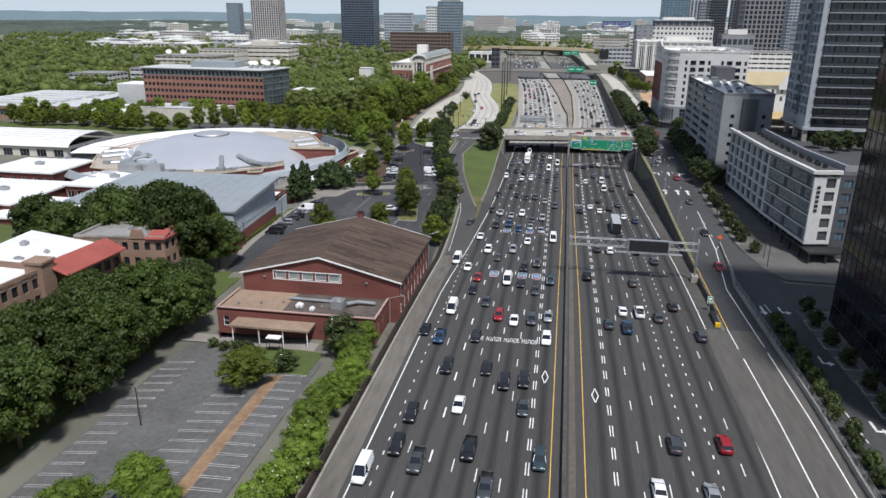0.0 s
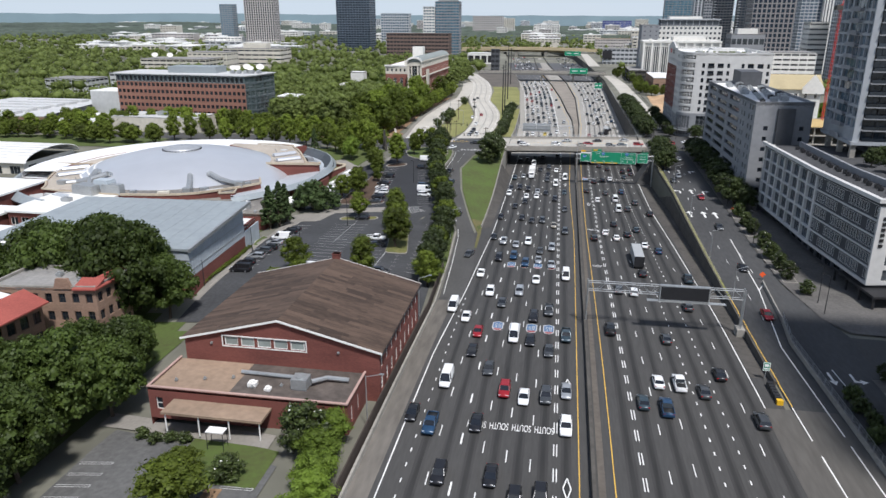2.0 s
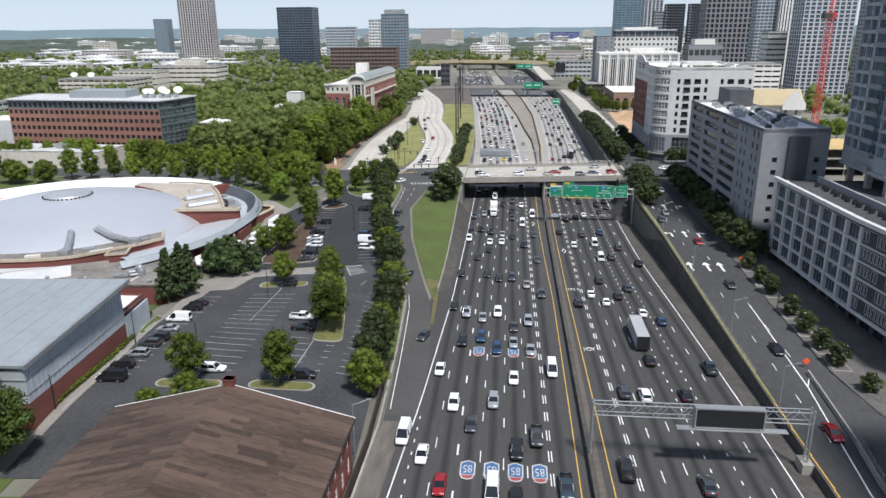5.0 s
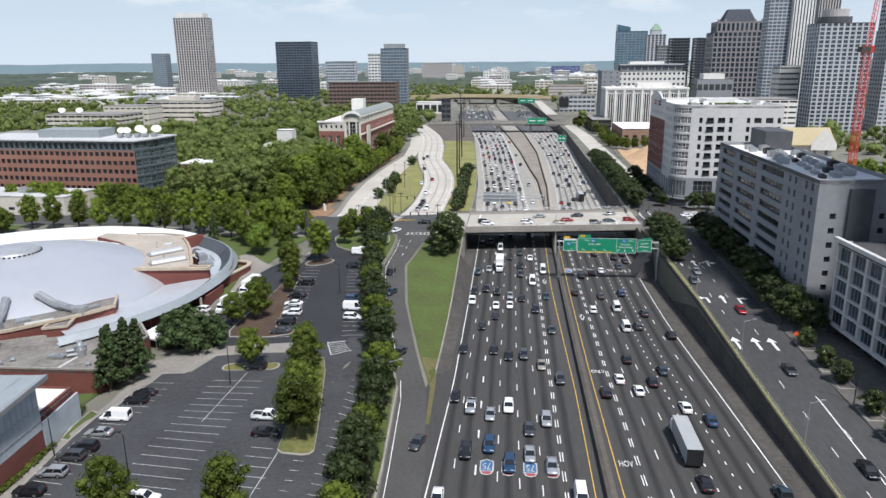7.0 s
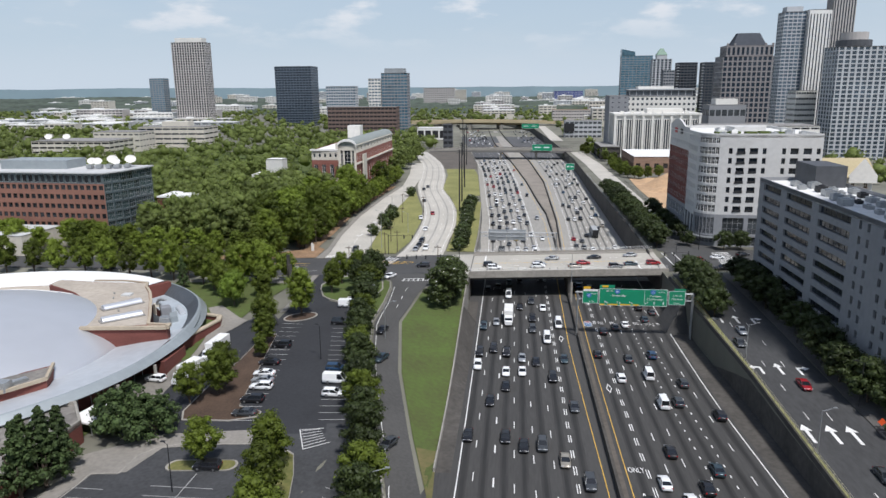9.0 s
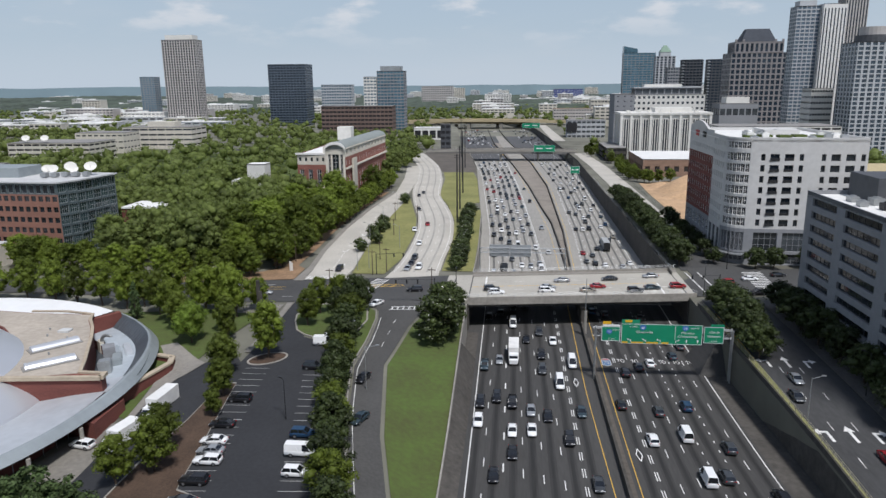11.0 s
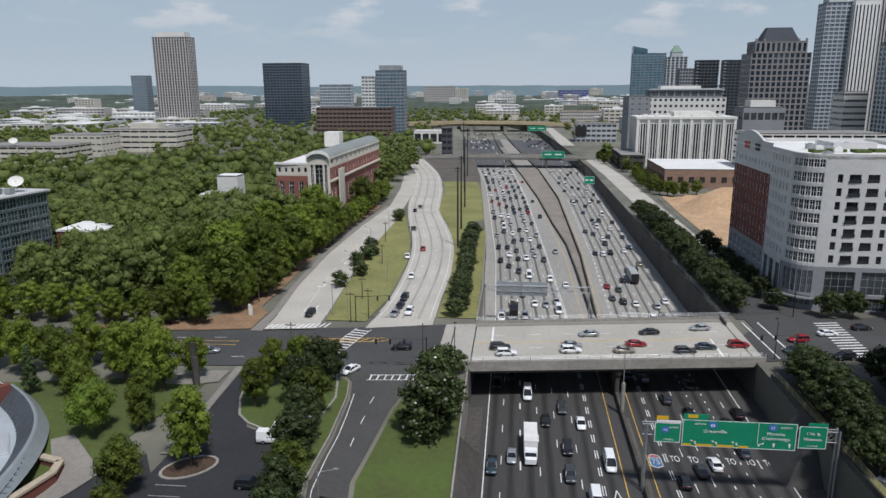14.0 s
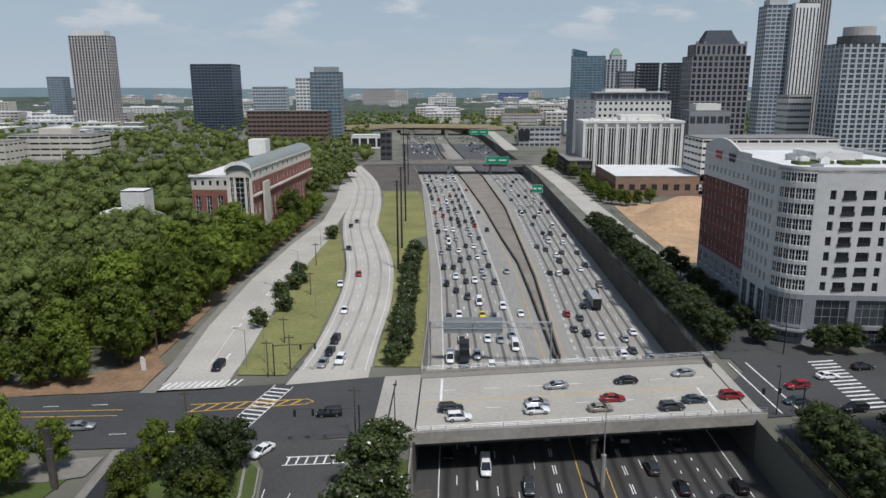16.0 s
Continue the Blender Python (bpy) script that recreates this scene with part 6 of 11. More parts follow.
    ring(root, "back_wall", [(58.0, -6), (58.0, 3.4)], BRICK, 57, 204, "red brick wall below the ring roof", 50)
    # orange brick colour stands for sunlight on the red inner wall
    ring(root, "back_inner_wall", [(46.0, 1.0), (46.0, 4.8)], BRICK_ORANGE, 150, 204, "red brick inner wall in a sunlit orange tone", 20)
    # open loop of the rim on the south-west
    ring(root, "loop_rim", [(58.0, 1.4), (61.6, 1.8), (61.9, 2.4), (59.6, 4.3), (58.8, 4.3), (58.2, 3.4)], METAL_ROOF, 200, 252, "silver rim looping round an open yard", 30)
    ring(root, "loop_wall", [(57.6, -4), (57.6, 1.6)], BRICK, 204, 252, "red brick wall below the rim", 20)
    ring(root, "loop_floor", [(58.4, 0.6), (47.0, 0.8), (40.0, 1.4)], ROOF_PALE, 204, 252, "pale low roof", 20)
    # terraces on the south side, stepping out from the dome
    fan_solid(root, "terrace", [(46.4, -27), (39.9, -19.5), (37.0, -40), (37.0, -60), (37.0, -80), (38, -100), (38, -125), (46, -125), (47, -108), (45.5, -90), (45.8, -71), (46.6, -63), (47.0, -56), (46.0, -45.5)][::-1], -6, 4.0, BRICK, "flat grey roof terrace on brick walls")
    fan_solid(root, "terrace_top", [(46.0, -27.4), (40.6, -20.2), (37.4, -40), (37.4, -60), (37.4, -80), (38.4, -100), (38.4, -124.6), (45.6, -124.6), (46.6, -108), (45.1, -90), (45.4, -71), (46.2, -63), (46.6, -56), (45.6, -45.5)][::-1], 3.95, 4.06, TERRACE_GREY, "stained grey gravel roof")
    coping(root, [(39.9, -19.5), (46.4, -27), (46.2, -36), (46.0, -45.5), (47.0, -56), (46.6, -63), (45.8, -71), (45.5, -90), (47, -108), (46, -125)], 3.95, 0.6, 0.7)
    fan_solid(root, "terrace_box", [(50.6, -42.5), (46.0, -39), (43.6, -44), (48.6, -48)][::-1], -4, 3.6, BRICK, "brick box with grey roof")
    fan_solid(root, "terrace_box_top", [(50.2, -42.7), (46.2, -39.6), (44.0, -44), (48.4, -47.4)][::-1], 3.6, 3.68, TERRACE_GREY)
    coping(root, [(50.6, -42.5), (46.0, -39), (43.6, -44), (48.6, -48), (50.6, -42.5)], 3.6, 0.5, 0.45)
    ring(root, "lower_terrace", [(55.5, -6), (55.5, 2.2), (45.0, 2.2)], ROOF_PALE, -128, -58, "pale lower roof", 24)
    # ducts that climb the dome
    for a, lean in ((-38, -7), (-59, 2), (-112, -14), (-124, 12)):
        s = Mesh()
        k = [polar(44.5, a - lean * 0.2, 5.0), polar(40.5, a, 5.0), polar(37.0, a + lean * 0.5, rise(37) + 1.4), polar(33.0, a + lean, rise(33) + 1.3), polar(31.6, a + lean, rise(31.6) + 0.2)]
        for p, q in zip(k, k[1:]):
            s.beam(p, q, 0.95, sides=8)
        part("duct", s, STEEL, root, "grey duct climbing the dome")
        foot = Mesh()
        c = polar(44.8, a - lean * 0.2, 0)
        foot.box((c[0] - 1.4, c[1] - 1.2, 4.0), (c[0] + 1.4, c[1] + 1.2, 6.0))
        part("duct_plenum", foot, STEEL, root)
    for a, r, sx, sy, sz, mt in ((-33, 43, 5, 1.6, 0.7, STEEL), (-52, 42, 3, 2, 0.9, STEEL), (-70, 42.5, 4, 1.5, 0.7, CREAM_WALL), (-84, 42, 2, 2, 1.0, STEEL), (-48, 44.5, 6, 1.0, 0.5, ROOF_PALE), (-97, 43, 6, 4, 4.6, METAL_SIDING), (-103, 46, 9, 5, 3.2, STEEL), (-92, 44, 7, 3, 3.4, STEEL), (-116, 50, 10, 5, 1.2, ROOF_PALE), (-110, 52, 6, 3, 2.2, CANOPY_METAL), (232, 45, 9, 5, 1.6, ROOF_GREY), (220, 47, 7, 4, 2.4, METAL_ROOF), (240, 49, 8, 4, 1.4, CREAM_WALL)):
        c = polar(r, a, 0)
        base = 4.05 if r < 47 and -126 < a < -25 else 2.2 if a < 0 else 0.9
        unit = Mesh()
        unit.box((-sx / 2, -sy / 2, 0), (sx / 2, sy / 2, sz * 0.86))
        unit.box((-sx / 2 + 0.15, -sy / 2 + 0.15, sz * 0.86), (sx / 2 - 0.15, sy / 2 - 0.15, sz))
        ob = part("terrace_unit", unit, mt, root)
        ob.matrix_local = Matrix.Translation((c[0], c[1], base)) @ Matrix.Rotation(radians(a + 90), 4, "Z")
    # brick foot wall with its coping, and the brick pier beside the entrance
    for name, z0, z1, w, mat, lab in (("foot_wall", -4.0, 1.7, 0.9, BRICK, "red brick foot wall"), ("foot_coping", 1.7, 2.1, 1.3, TAN_COPING, "tan stone coping")):
        m = Mesh()
        pts = [Vector(p) for p in ((-96.6, 286.6), (-95.2, 293.0), (-93.6, 300.0), (-92.2, 307.0), (-93.2, 310.4), (-97.5, 311.5))]
        for p, q in zip(pts, pts[1:]):
            d = (q - p).normalized()
            s = Vector((-d.y, d.x)) * w / 2
            m.hexa([(*(p + s), z0), (*(p - s), z0), (*(q - s), z0), (*(q + s), z0)][::-1], [(*(p + s), z1), (*(p - s), z1), (*(q - s), z1), (*(q + s), z1)][::-1])
        part(name, m, mat, root, lab)
    fan_solid(root, "entrance_pier", [(57.6, -3.5), (57.8, 7), (49.0, 7), (49.0, -1.5)], -4, 1.3, BRICK, "red brick pier below the canopy")


OCULUS = material("oculus_metal", (0.45, 0.46, 0.47), 0.45, 0.4)
BACK_METAL = material("white_ring_metal", (0.78, 0.78, 0.77), 0.5, 0.0, vary=0.06, grain=0.4, coarse=0.05)
TERRACE_GREY = material("stained_terrace_gravel", (0.20, 0.185, 0.165), 0.92, vary=0.45, grain=0.9, coarse=0.18)
arena()


def arena_annex():
    root = thing("arena_annex", (0, 0, 0), "low brick service building with grey roof beside the arena", "building")
    A, B, C, D, E_ = (-140, 228.6), (-94.8, 229.9), (-93.6, 248.6), (-99.5, 256.2), (-140, 235.0)
    for p, q in ((A, B), (B, C), (C, D), (D, E_)):
        facade(root, p, q, -6, 1.9, [], [], BRICK)
    slab(root, [A, B, C, D, E_], 1.2, 1.6, TERRACE_GREY, "roof", "stained grey gravel roof with vents")
    ring_wall(root, [A, B, C, D, E_], 1.6, 2.3, 0.4, CONC)
    for x, y in ((-116, 233.5), (-117.5, 231.6), (-106, 239), (-98.6, 232.8), (-126, 233), (-108, 244)):
        m = Mesh()
        m.beam((x, y, 1.6), (x, y, 2.1), 0.45, sides=10, r2=0.35)
        m.beam((x, y, 2.1), (x, y, 2.4), 0.6, sides=10, r2=0.45)
        part("roof_vent", m, STEEL, root, "round roof vent")
    for x, y, r in ((-104.6, 239.6, 1.3), (-103.0, 237.4, 0.9)):
        m = Mesh()
        m.beam((x, y, 1.6), (x, y, 3.2), r, sides=12)
        m.beam((x, y, 3.2), (x, y, 3.9), r * 0.7, sides=12, r2=r * 0.4)
        m.beam((x, y, 2.2), (x - 2.4, y - 1.4, 2.2), r * 0.4, sides=8)
        part("exhaust_fan", m, STEEL, root, "silver roof fan with a short duct")
    roof_unit(root, -101.0, 247.0, 1.6, 2.4, 1.6, 1.3, STEEL)
    roof_unit(root, -107.6, 236.0, 1.6, 3.6, 1.6, 0.7, STEEL)
    strip = Mesh()
    strip.hexa([(-104.6, 230.4, 1.6), (-104.0, 230.4, 1.6), (-103.2, 238, 1.6), (-103.8, 238, 1.6)], [(-104.6, 230.4, 1.68), (-104.0, 230.4, 1.68), (-103.2, 238, 1.68), (-103.8, 238, 1.68)])
    part("roof_walkway", strip, ROOF_PALE, root)
    # entrance awning between the annex and the canopy
    awning = Mesh()
    awning.hexa([(-98.6, 252.0, 0.2), (-93.2, 250.6, 0.0), (-90.6, 256.6, 0.0), (-96.6, 261.0, 0.2)], [(-98.6, 252.0, 0.55), (-93.2, 250.6, 0.35), (-90.6, 256.6, 0.35), (-96.6, 261.0, 0.55)])
    part("awning", awning, ROOF_WHITE, root, "white entrance awning")
    for x, y in ((-93.6, 251.2), (-91.2, 256.2)):
        m = Mesh()
        m.beam((x, y, -3), (x, y, 0.1), 0.14, sides=8)
        part("awning_post", m, STEEL, root)
    A2, B2, C2, D2 = (-140, 204.2), (-90.4, 205.4), (-91.2, 216.4), (-140, 214.4)
    for p, q in ((A2, B2), (B2, C2)):
        facade(root, p, q, -4, 4.6, [], [], BRICK)
    facade(root, C2, D2, -4, 4.6, [], [], BRICK)
    screen = Mesh()
    screen.hexa([(-89.9, 205.5, -4), (-89.5, 205.5, -4), (-90.5, 216.9, -4), (-90.9, 216.9, -4)], [(-89.9, 205.5, 3.8), (-89.5, 205.5, 3.8), (-90.5, 216.9, 3.8), (-90.9, 216.9, 3.8)])
    part("screen_wall", screen, METAL_SIDING, root, "blue-grey metal screen wall")
    slab(root, [A2, B2, C2, D2], 4.2, 4.65, ROOF_WHITE, "link_roof", "white flat roof")
    ring_wall(root, [A2, B2, C2, D2], 4.6, 5.1, 0.35, BRICK)
    # stepped white roofs towards the west
    for i, (x0, y0, x1, y1, z) in enumerate(((-172, 214, -150, 240, 3.5), (-205, 190, -174, 222, 2.5), (-176, 182, -144, 208, 0.5), (-215, 226, -186, 250, 4.5))):
        r2 = thing("low_building", (0, 0, 0), "low white-roofed campus building with brick walls", "building", "campus halls")
        facade(r2, (x0, y0), (x1, y0), -6, z, spans(x1 - x0, 6, 2.6), [(z - 4.2, z - 1.6)] if z > 1 else [], BRICK, GLASS_DARK, WHITE_TRIM, (2, 1))
        facade(r2, (x1, y0), (x1, y1), -6, z, [], [], BRICK)
        slab(r2, [(x0 - 0.6, y0 - 0.6), (x1 + 0.6, y0 - 0.6), (x1 + 0.6, y1), (x0 - 0.6, y1)], z, z + 0.6, ROOF_WHITE, "roof", "bright white membrane roof")
        roof_unit(r2, (x0 + x1) / 2, (y0 + y1) / 2, z + 0.6, 3, 2, 1.2)


arena_annex()


def dish(root, x, y, z, r):
    """A satellite dish on a stand, turned to the southern sky."""
    m = Mesh()
    aim = Vector((0.3, -0.6, 0.74)).normalized()
    a = aim.orthogonal().normalized()
    b = aim.cross(a)
    c = Vector((x, y, z + 1.0 + r * 0.7))
    k = 14
    rings = [(0.0, 0.0), (0.5, 0.08), (0.8, 0.2), (1.0, 0.34)]
    for f, h in rings:
        for i in range(k):
            t = 2 * math.pi * i / k
            m.v.append(tuple(c + (a * math.cos(t) + b * math.sin(t)) * (r * f) + aim * (r * h)))
    for j in range(3):
        for i in range(k):
            p, q = j * k + i, j * k + (i + 1) % k
            m.f.append((p, q, q + k, p + k))
            m.m.append(0)
    m.beam((x, y, z), c, 0.14)
    m.beam(c, c + aim * r * 0.8, 0.05)
    return part("satellite_dish", m, WHITE_WALL, root, "white satellite dish", flat=False)


SLATE_FRAME = material("slate_window_frame", (0.10, 0.125, 0.13), 0.5, 0.2, vary=0.15)
TEAL_DARK = glass("dark_teal_glass", (0.030, 0.052, 0.054), 0.08)


# orange brick research office
def research_office():
    root = thing("office_building", (0, 0, 0), "long orange brick office block with glass end and white roof", "building")
    L, R_, S_, B = (-254.5, 400.0), (-174.0, 393.6), (-171.2, 400.8), (-168.2, 420.0)
    rows = floors(7.6, 6, 3.75, 1.9, 0.9)
    facade(root, L, R_, 7.2, 26.0, spans(80.7, 29, 1.9), rows[:5], BRICK_ORANGE, GLASS_DARK, DARK_METAL, (2, 1), depth=0.35, label="orange brick front with rows of square windows")
    facade(root, R_, S_, 7.2, 30.0, spans(7.7, 2, 3.2), floors(7.6, 6, 3.75, 3.0, 0.3), SLATE_FRAME, TEAL_DARK, STEEL, (4, 2))
    facade(root, S_, B, 3.0, 30.0, spans(19.4, 5, 3.5), floors(3.6, 7, 3.75, 3.1, 0.3), SLATE_FRAME, TEAL_DARK, STEEL, (3, 2), label="grey framed glass end wall")
    facade(root, (-254.5, 425), L, 3.0, 30.0, [], [], BRICK_ORANGE)
    facade(root, B, (-254.5, 425), 3.0, 30.0, [], [], BRICK_ORANGE)
    slab(root, [(-255.3, 399.1), (-173.6, 392.7), (-170.4, 400.4), (-167.4, 420.8), (-255.3, 426)], 30.0, 30.5, ROOF_PALE, "roof", "pale grey roof with thin eave")
    facade(root, L, R_, 26.0, 30.0, [(0.3 + 2.76 * i, 2.4 + 2.76 * i) for i in range(29)], [(26.3, 29.4)], SLATE_FRAME, GLASS_DARK, STEEL, (1, 1), name="attic_wall")
    facade(root, (-247, 404), (-178, 399), 2.0, 7.2, spans(69, 9, 5.5), [(2.6, 6.4)], CREAM_WALL, GLASS_DARK, STEEL, (4, 1), name="base_wall")
    for i in range(8):
        x = -243 + 9.2 * i
        c = Mesh()
        yy = 399.2 - 0.08 * (x + 247)
        c.beam((x, yy + 0.6, 2), (x, yy + 0.6, 7.2), 0.45, sides=10)
        part("column", c, CONC, root)
    unit_box(root, "plant_room", (-225, 405, 30.5), (-196, 418, 34.0), METAL_ROOF, "grey rooftop plant room")
    for i in range(5):
        roof_unit(root, -186 + 3.4 * i, 405 + i, 30.8, 2.2, 2.2, 1.4)
    dish_rng = random.Random(4)
    for i in range(6):
        dish(root, -187 + 2.6 * i + dish_rng.uniform(-0.6, 0.6), 411 + dish_rng.uniform(-3, 4), 30.8, dish_rng.uniform(1.5, 2.4))
    unit_box(root, "link_block", (-167.6, 421.2, 2), (-152, 436, 16.5), BRICK, "plain brick link block")
    slab(root, [(-167.6, 420.9), (-151.6, 420.9), (-151.6, 436.4), (-167.6, 436.4)], 16.5, 17.1, ROOF_WHITE, "link_roof", "white roof of the link block")


research_office()
w_hall = thing("white_building", (0, 0, 0), "plain pale stone hall with blank walls", "building")
facade(w_hall, (-240, 370), (-192, 368), -1, 10.5, spans(48, 5, 3.0), [(4.6, 6.0)], CREAM_WALL, GLASS_DARK, STEEL, (3, 1))
facade(w_hall, (-192, 368), (-190, 388), -1, 10.5, [], [], CREAM_WALL)
slab(w_hall, [(-240, 370), (-192, 368), (-190, 388), (-238, 390)], 10.0, 10.6, ROOF_PALE)
roof_unit(w_hall, -214, 378, 10.6, 6, 4, 2.2)
# exhibition hall with a pale stepped roof and dark louvred side
e_hall = thing("exhibition_hall", (0, 0, 0), "low hall with pale stepped roof and dark louvred side", "building")
A, B, C = (-352, 352), (-272, 360), (-284, 432)
facade(e_hall, A, B, -1, 10.5, spans(80, 10, 5.5), [(5.5, 9.0)], BRICK_BROWN, GLASS_DARK, STEEL, (3, 1))
facade(e_hall, B, C, -1, 11.0, [(1 + 9 * i, 9 + 9 * i) for i in range(8)], [(2.0, 3.6), (4.6, 6.2), (7.2, 8.8)], DARK_WALL, GLASS_DARK, STEEL, (4, 1), label="dark louvred side wall")
slab(e_hall, [A, B, C, (-352, 436)], 10.5, 11.0, ROOF_PALE, "roof", "pale roof in long steps")
for i in range(6):
    unit_box(e_hall, "roof_step", (-348 + 4 * i, 362 + 11 * i, 11.0), (-292 + 0.2 * i, 369 + 11 * i, 12.4), ROOF_PALE)
w_box = thing("white_building", (0, 0, 0), "plain white box-shaped hall without windows", "building")
facade(w_box, (-281, 412), (-252, 410), -1, 18.5, [], [], ROOF_PALE)
facade(w_box, (-252, 410), (-250, 428), -1, 18.5, [], [], ROOF_PALE)
slab(w_box, [(-281, 412), (-252, 410), (-250, 428), (-280, 430)], 18.5, 19.0, ROOF_WHITE)
low = thing("low_building", (0, 0, 0), "low building with flat white roof beside the hall", "building", "campus halls")
facade(low, (-270, 362), (-243, 360), -1, 8.0, spans(27, 4, 3.5), [(2.5, 6.0)], GREY_WALL, GLASS_DARK, STEEL, (3, 1))
facade(low, (-243, 360), (-242, 392), -1, 8.0, spans(32, 4, 3.5), [(2.5, 6.0)], GREY_WALL, GLASS_DARK, STEEL, (3, 1))
slab(low, [(-271, 361), (-242, 359), (-241, 392), (-271, 394)], 8.0, 8.6, ROOF_WHITE)
f_house = thing("field_house", (0, 0, 0), "long low field house under a curved white roof", "building")
m = Mesh()
for i in range(14):
    t0, t1 = math.pi * i / 14, math.pi * (i + 1) / 14
    y0, y1 = 300 - 17 * math.cos(t0), 300 - 17 * math.cos(t1)
    z0, z1 = 3 + 4.5 * math.sin(t0), 3 + 4.5 * math.sin(t1)
    m.hexa([(-330, y0, z0 - 0.4), (-222, y0, z0 - 0.4), (-222, y1, z1 - 0.4), (-330, y1, z1 - 0.4)], [(-330, y0, z0), (-222, y0, z0), (-222, y1, z1), (-330, y1, z1)])
part("roof", m, ROOF_WHITE, f_house, "curved bright white roof", flat=False)
facade(f_house, (-330, 284), (-224, 284), -6, 3.0, spans(106, 12, 5), [(-2, 1.5)], CREAM_WALL, GLASS_DARK, STEEL, (3, 1))
facade(f_house, (-224, 284), (-224, 316), -6, 3.0, spans(32, 3, 5), [(-2, 1.5)], WHITE_WALL, GLASS_DARK, STEEL, (3, 1))


# ---- east side ----
ROOF_DARK = material("dark_roof_felt", (0.065, 0.065, 0.067), 0.9, vary=0.3, grain=1.0, coarse=0.1)


GLASS_BAY = glass("slate_bay_glass", (0.045, 0.06, 0.078))
SLATE_CLAD = material("slate_blue_cladding", (0.05, 0.055, 0.064), 0.55, vary=0.25, grain=0.6, coarse=0.07)


def apartment_block():
    root = thing("apartment_building", (0, 0, 0), "white and dark grey bent apartment block over a dark ground floor", "building")
    NW, K, SW, SE = (60.5, 264), (62.8, 222), (66.3, 191), (73, 192.3)
    z0, z1 = 4.0, 24.0
    rows = floors(z0 + 0.4, 5, 3.6, 2.6, 0.55)
    l1 = (Vector(NW) - Vector(K)).length
    l2 = (Vector(K) - Vector(SW)).length
    facade(root, NW, K, z0, 22.4, spans(l1, 7, 5.15), [(a - 0.35, b + 0.35) for a, b in rows], HOTEL_WALL, GLASS_BAY, GREY_WALL, (4, 1), depth=0.8, label="white framed grid of large balcony windows")
    facade(root, K, SW, z0, 22.4, [(0.5, l2 - 0.6)], [(a - 0.3, b + 0.35) for a, b in rows], HOTEL_WALL, SLATE_CLAD, SLATE_CLAD, (1, 1), depth=0.45, window="spandrel", label="white floor bands with dark cladding between")
    u = (Vector(SW) - Vector(K)).normalized()
    n = Vector((u.y, -u.x))
    for i in range(13):
        for a, b in rows:
            if i in (0, 4, 8, 12) or (i + int(a)) % 5 != 0:
                c = Vector(K) + u * (1.6 + i * (l2 - 3.2) / 12) - n * 0.40
                for o in (-0.55, 0.55):
                    ob = part("window", window_mesh(0.8, 2.2, GLASS_BAY, HOTEL_WALL, (1, 1)), None, root)
                    ob.matrix_local = Matrix.Translation((c.x + u.x * o, c.y + u.y * o, a + 0.25)) @ Matrix.Rotation(math.atan2(u.y, u.x), 4, "Z")
    facade(root, SW, SE, z0, 24.0, [(3.3, 5.9)], rows, HOTEL_WALL, GLASS_GREY, DARK_WALL, (3, 2), depth=0.4, label="white end wall with one window on each floor")
    for i in range(6):
        d = Vector(SE) - Vector(SW)
        d.normalize()
        a = Vector(SW) + d * 1.5 + Vector((d.y, -d.x)) * 0.1
        bar = Mesh()
        bar.box((-0.45, -0.08, 0), (0.45, 0.06, 0.75))
        ob = part("sign_bar", bar, DARK_METAL, root, "plain dark bar of a vertical sign")
        ob.matrix_local = Matrix.Translation((a.x, a.y, 19.2 - 1.25 * i)) @ Matrix.Rotation(math.atan2(d.y, d.x), 4, "Z")
    facade(root, SE, (95, 194), 0, 22.5, spans(22, 5, 2.2), floors(4.4, 5, 3.6, 2.2, 0.6), DARK_WALL, GLASS_BLUE, DARK_METAL, (2, 1), label="dark grey side wall")
    facade(root, (NW[0] + 3, NW[1]), NW, z0, 23.2, [], [], HOTEL_WALL)
    facade(root, (95, 266), (NW[0], NW[1] + 0.01), 0, 23.0, [], [], DARK_WALL)
    # overhanging roof edge, white fascia and dark flat roof
    m = Mesh()
    out = [(59.6, 264.6), (61.9, 222), (65.6, 190.3), (73.2, 191.6)]
    inn = [(60.6, 264.4), (63.0, 222.2), (66.7, 191.6), (73.2, 192.9)]
    for i in range(3):
        m.hexa([(*out[i], 23.2), (*out[i + 1], 23.2), (*inn[i + 1], 23.2), (*inn[i], 23.2)], [(*out[i], 24.1), (*out[i + 1], 24.1), (*inn[i + 1], 24.1), (*inn[i], 24.1)])
    part("roof_edge", m, HOTEL_WALL, root, "broad white roof edge")
    strip = Mesh()
    for a, b in ((NW, K), (K, SW), (SW, SE)):
        e = (Vector(b) - Vector(a)).normalized()
        v_ = Vector((-e.y, e.x)) * 0.35
        foot = [Vector(a), Vector(b), Vector(b) + v_, Vector(a) + v_]
        strip.hexa([(*w, 22.4) for w in foot], [(*w, 23.2) for w in foot])
    part("frieze", strip, SLATE_CLAD, root, "dark strip below the roof edge")
    slab(root, [(60.5, 264), (62.9, 222.2), (66.6, 191.6), (73.2, 192.8), (95, 194.5), (95, 264)][::-1], 22.4, 22.8, ROOF_DARK, "roof", "dark flat roof with rows of small units")
    wl2 = Mesh()
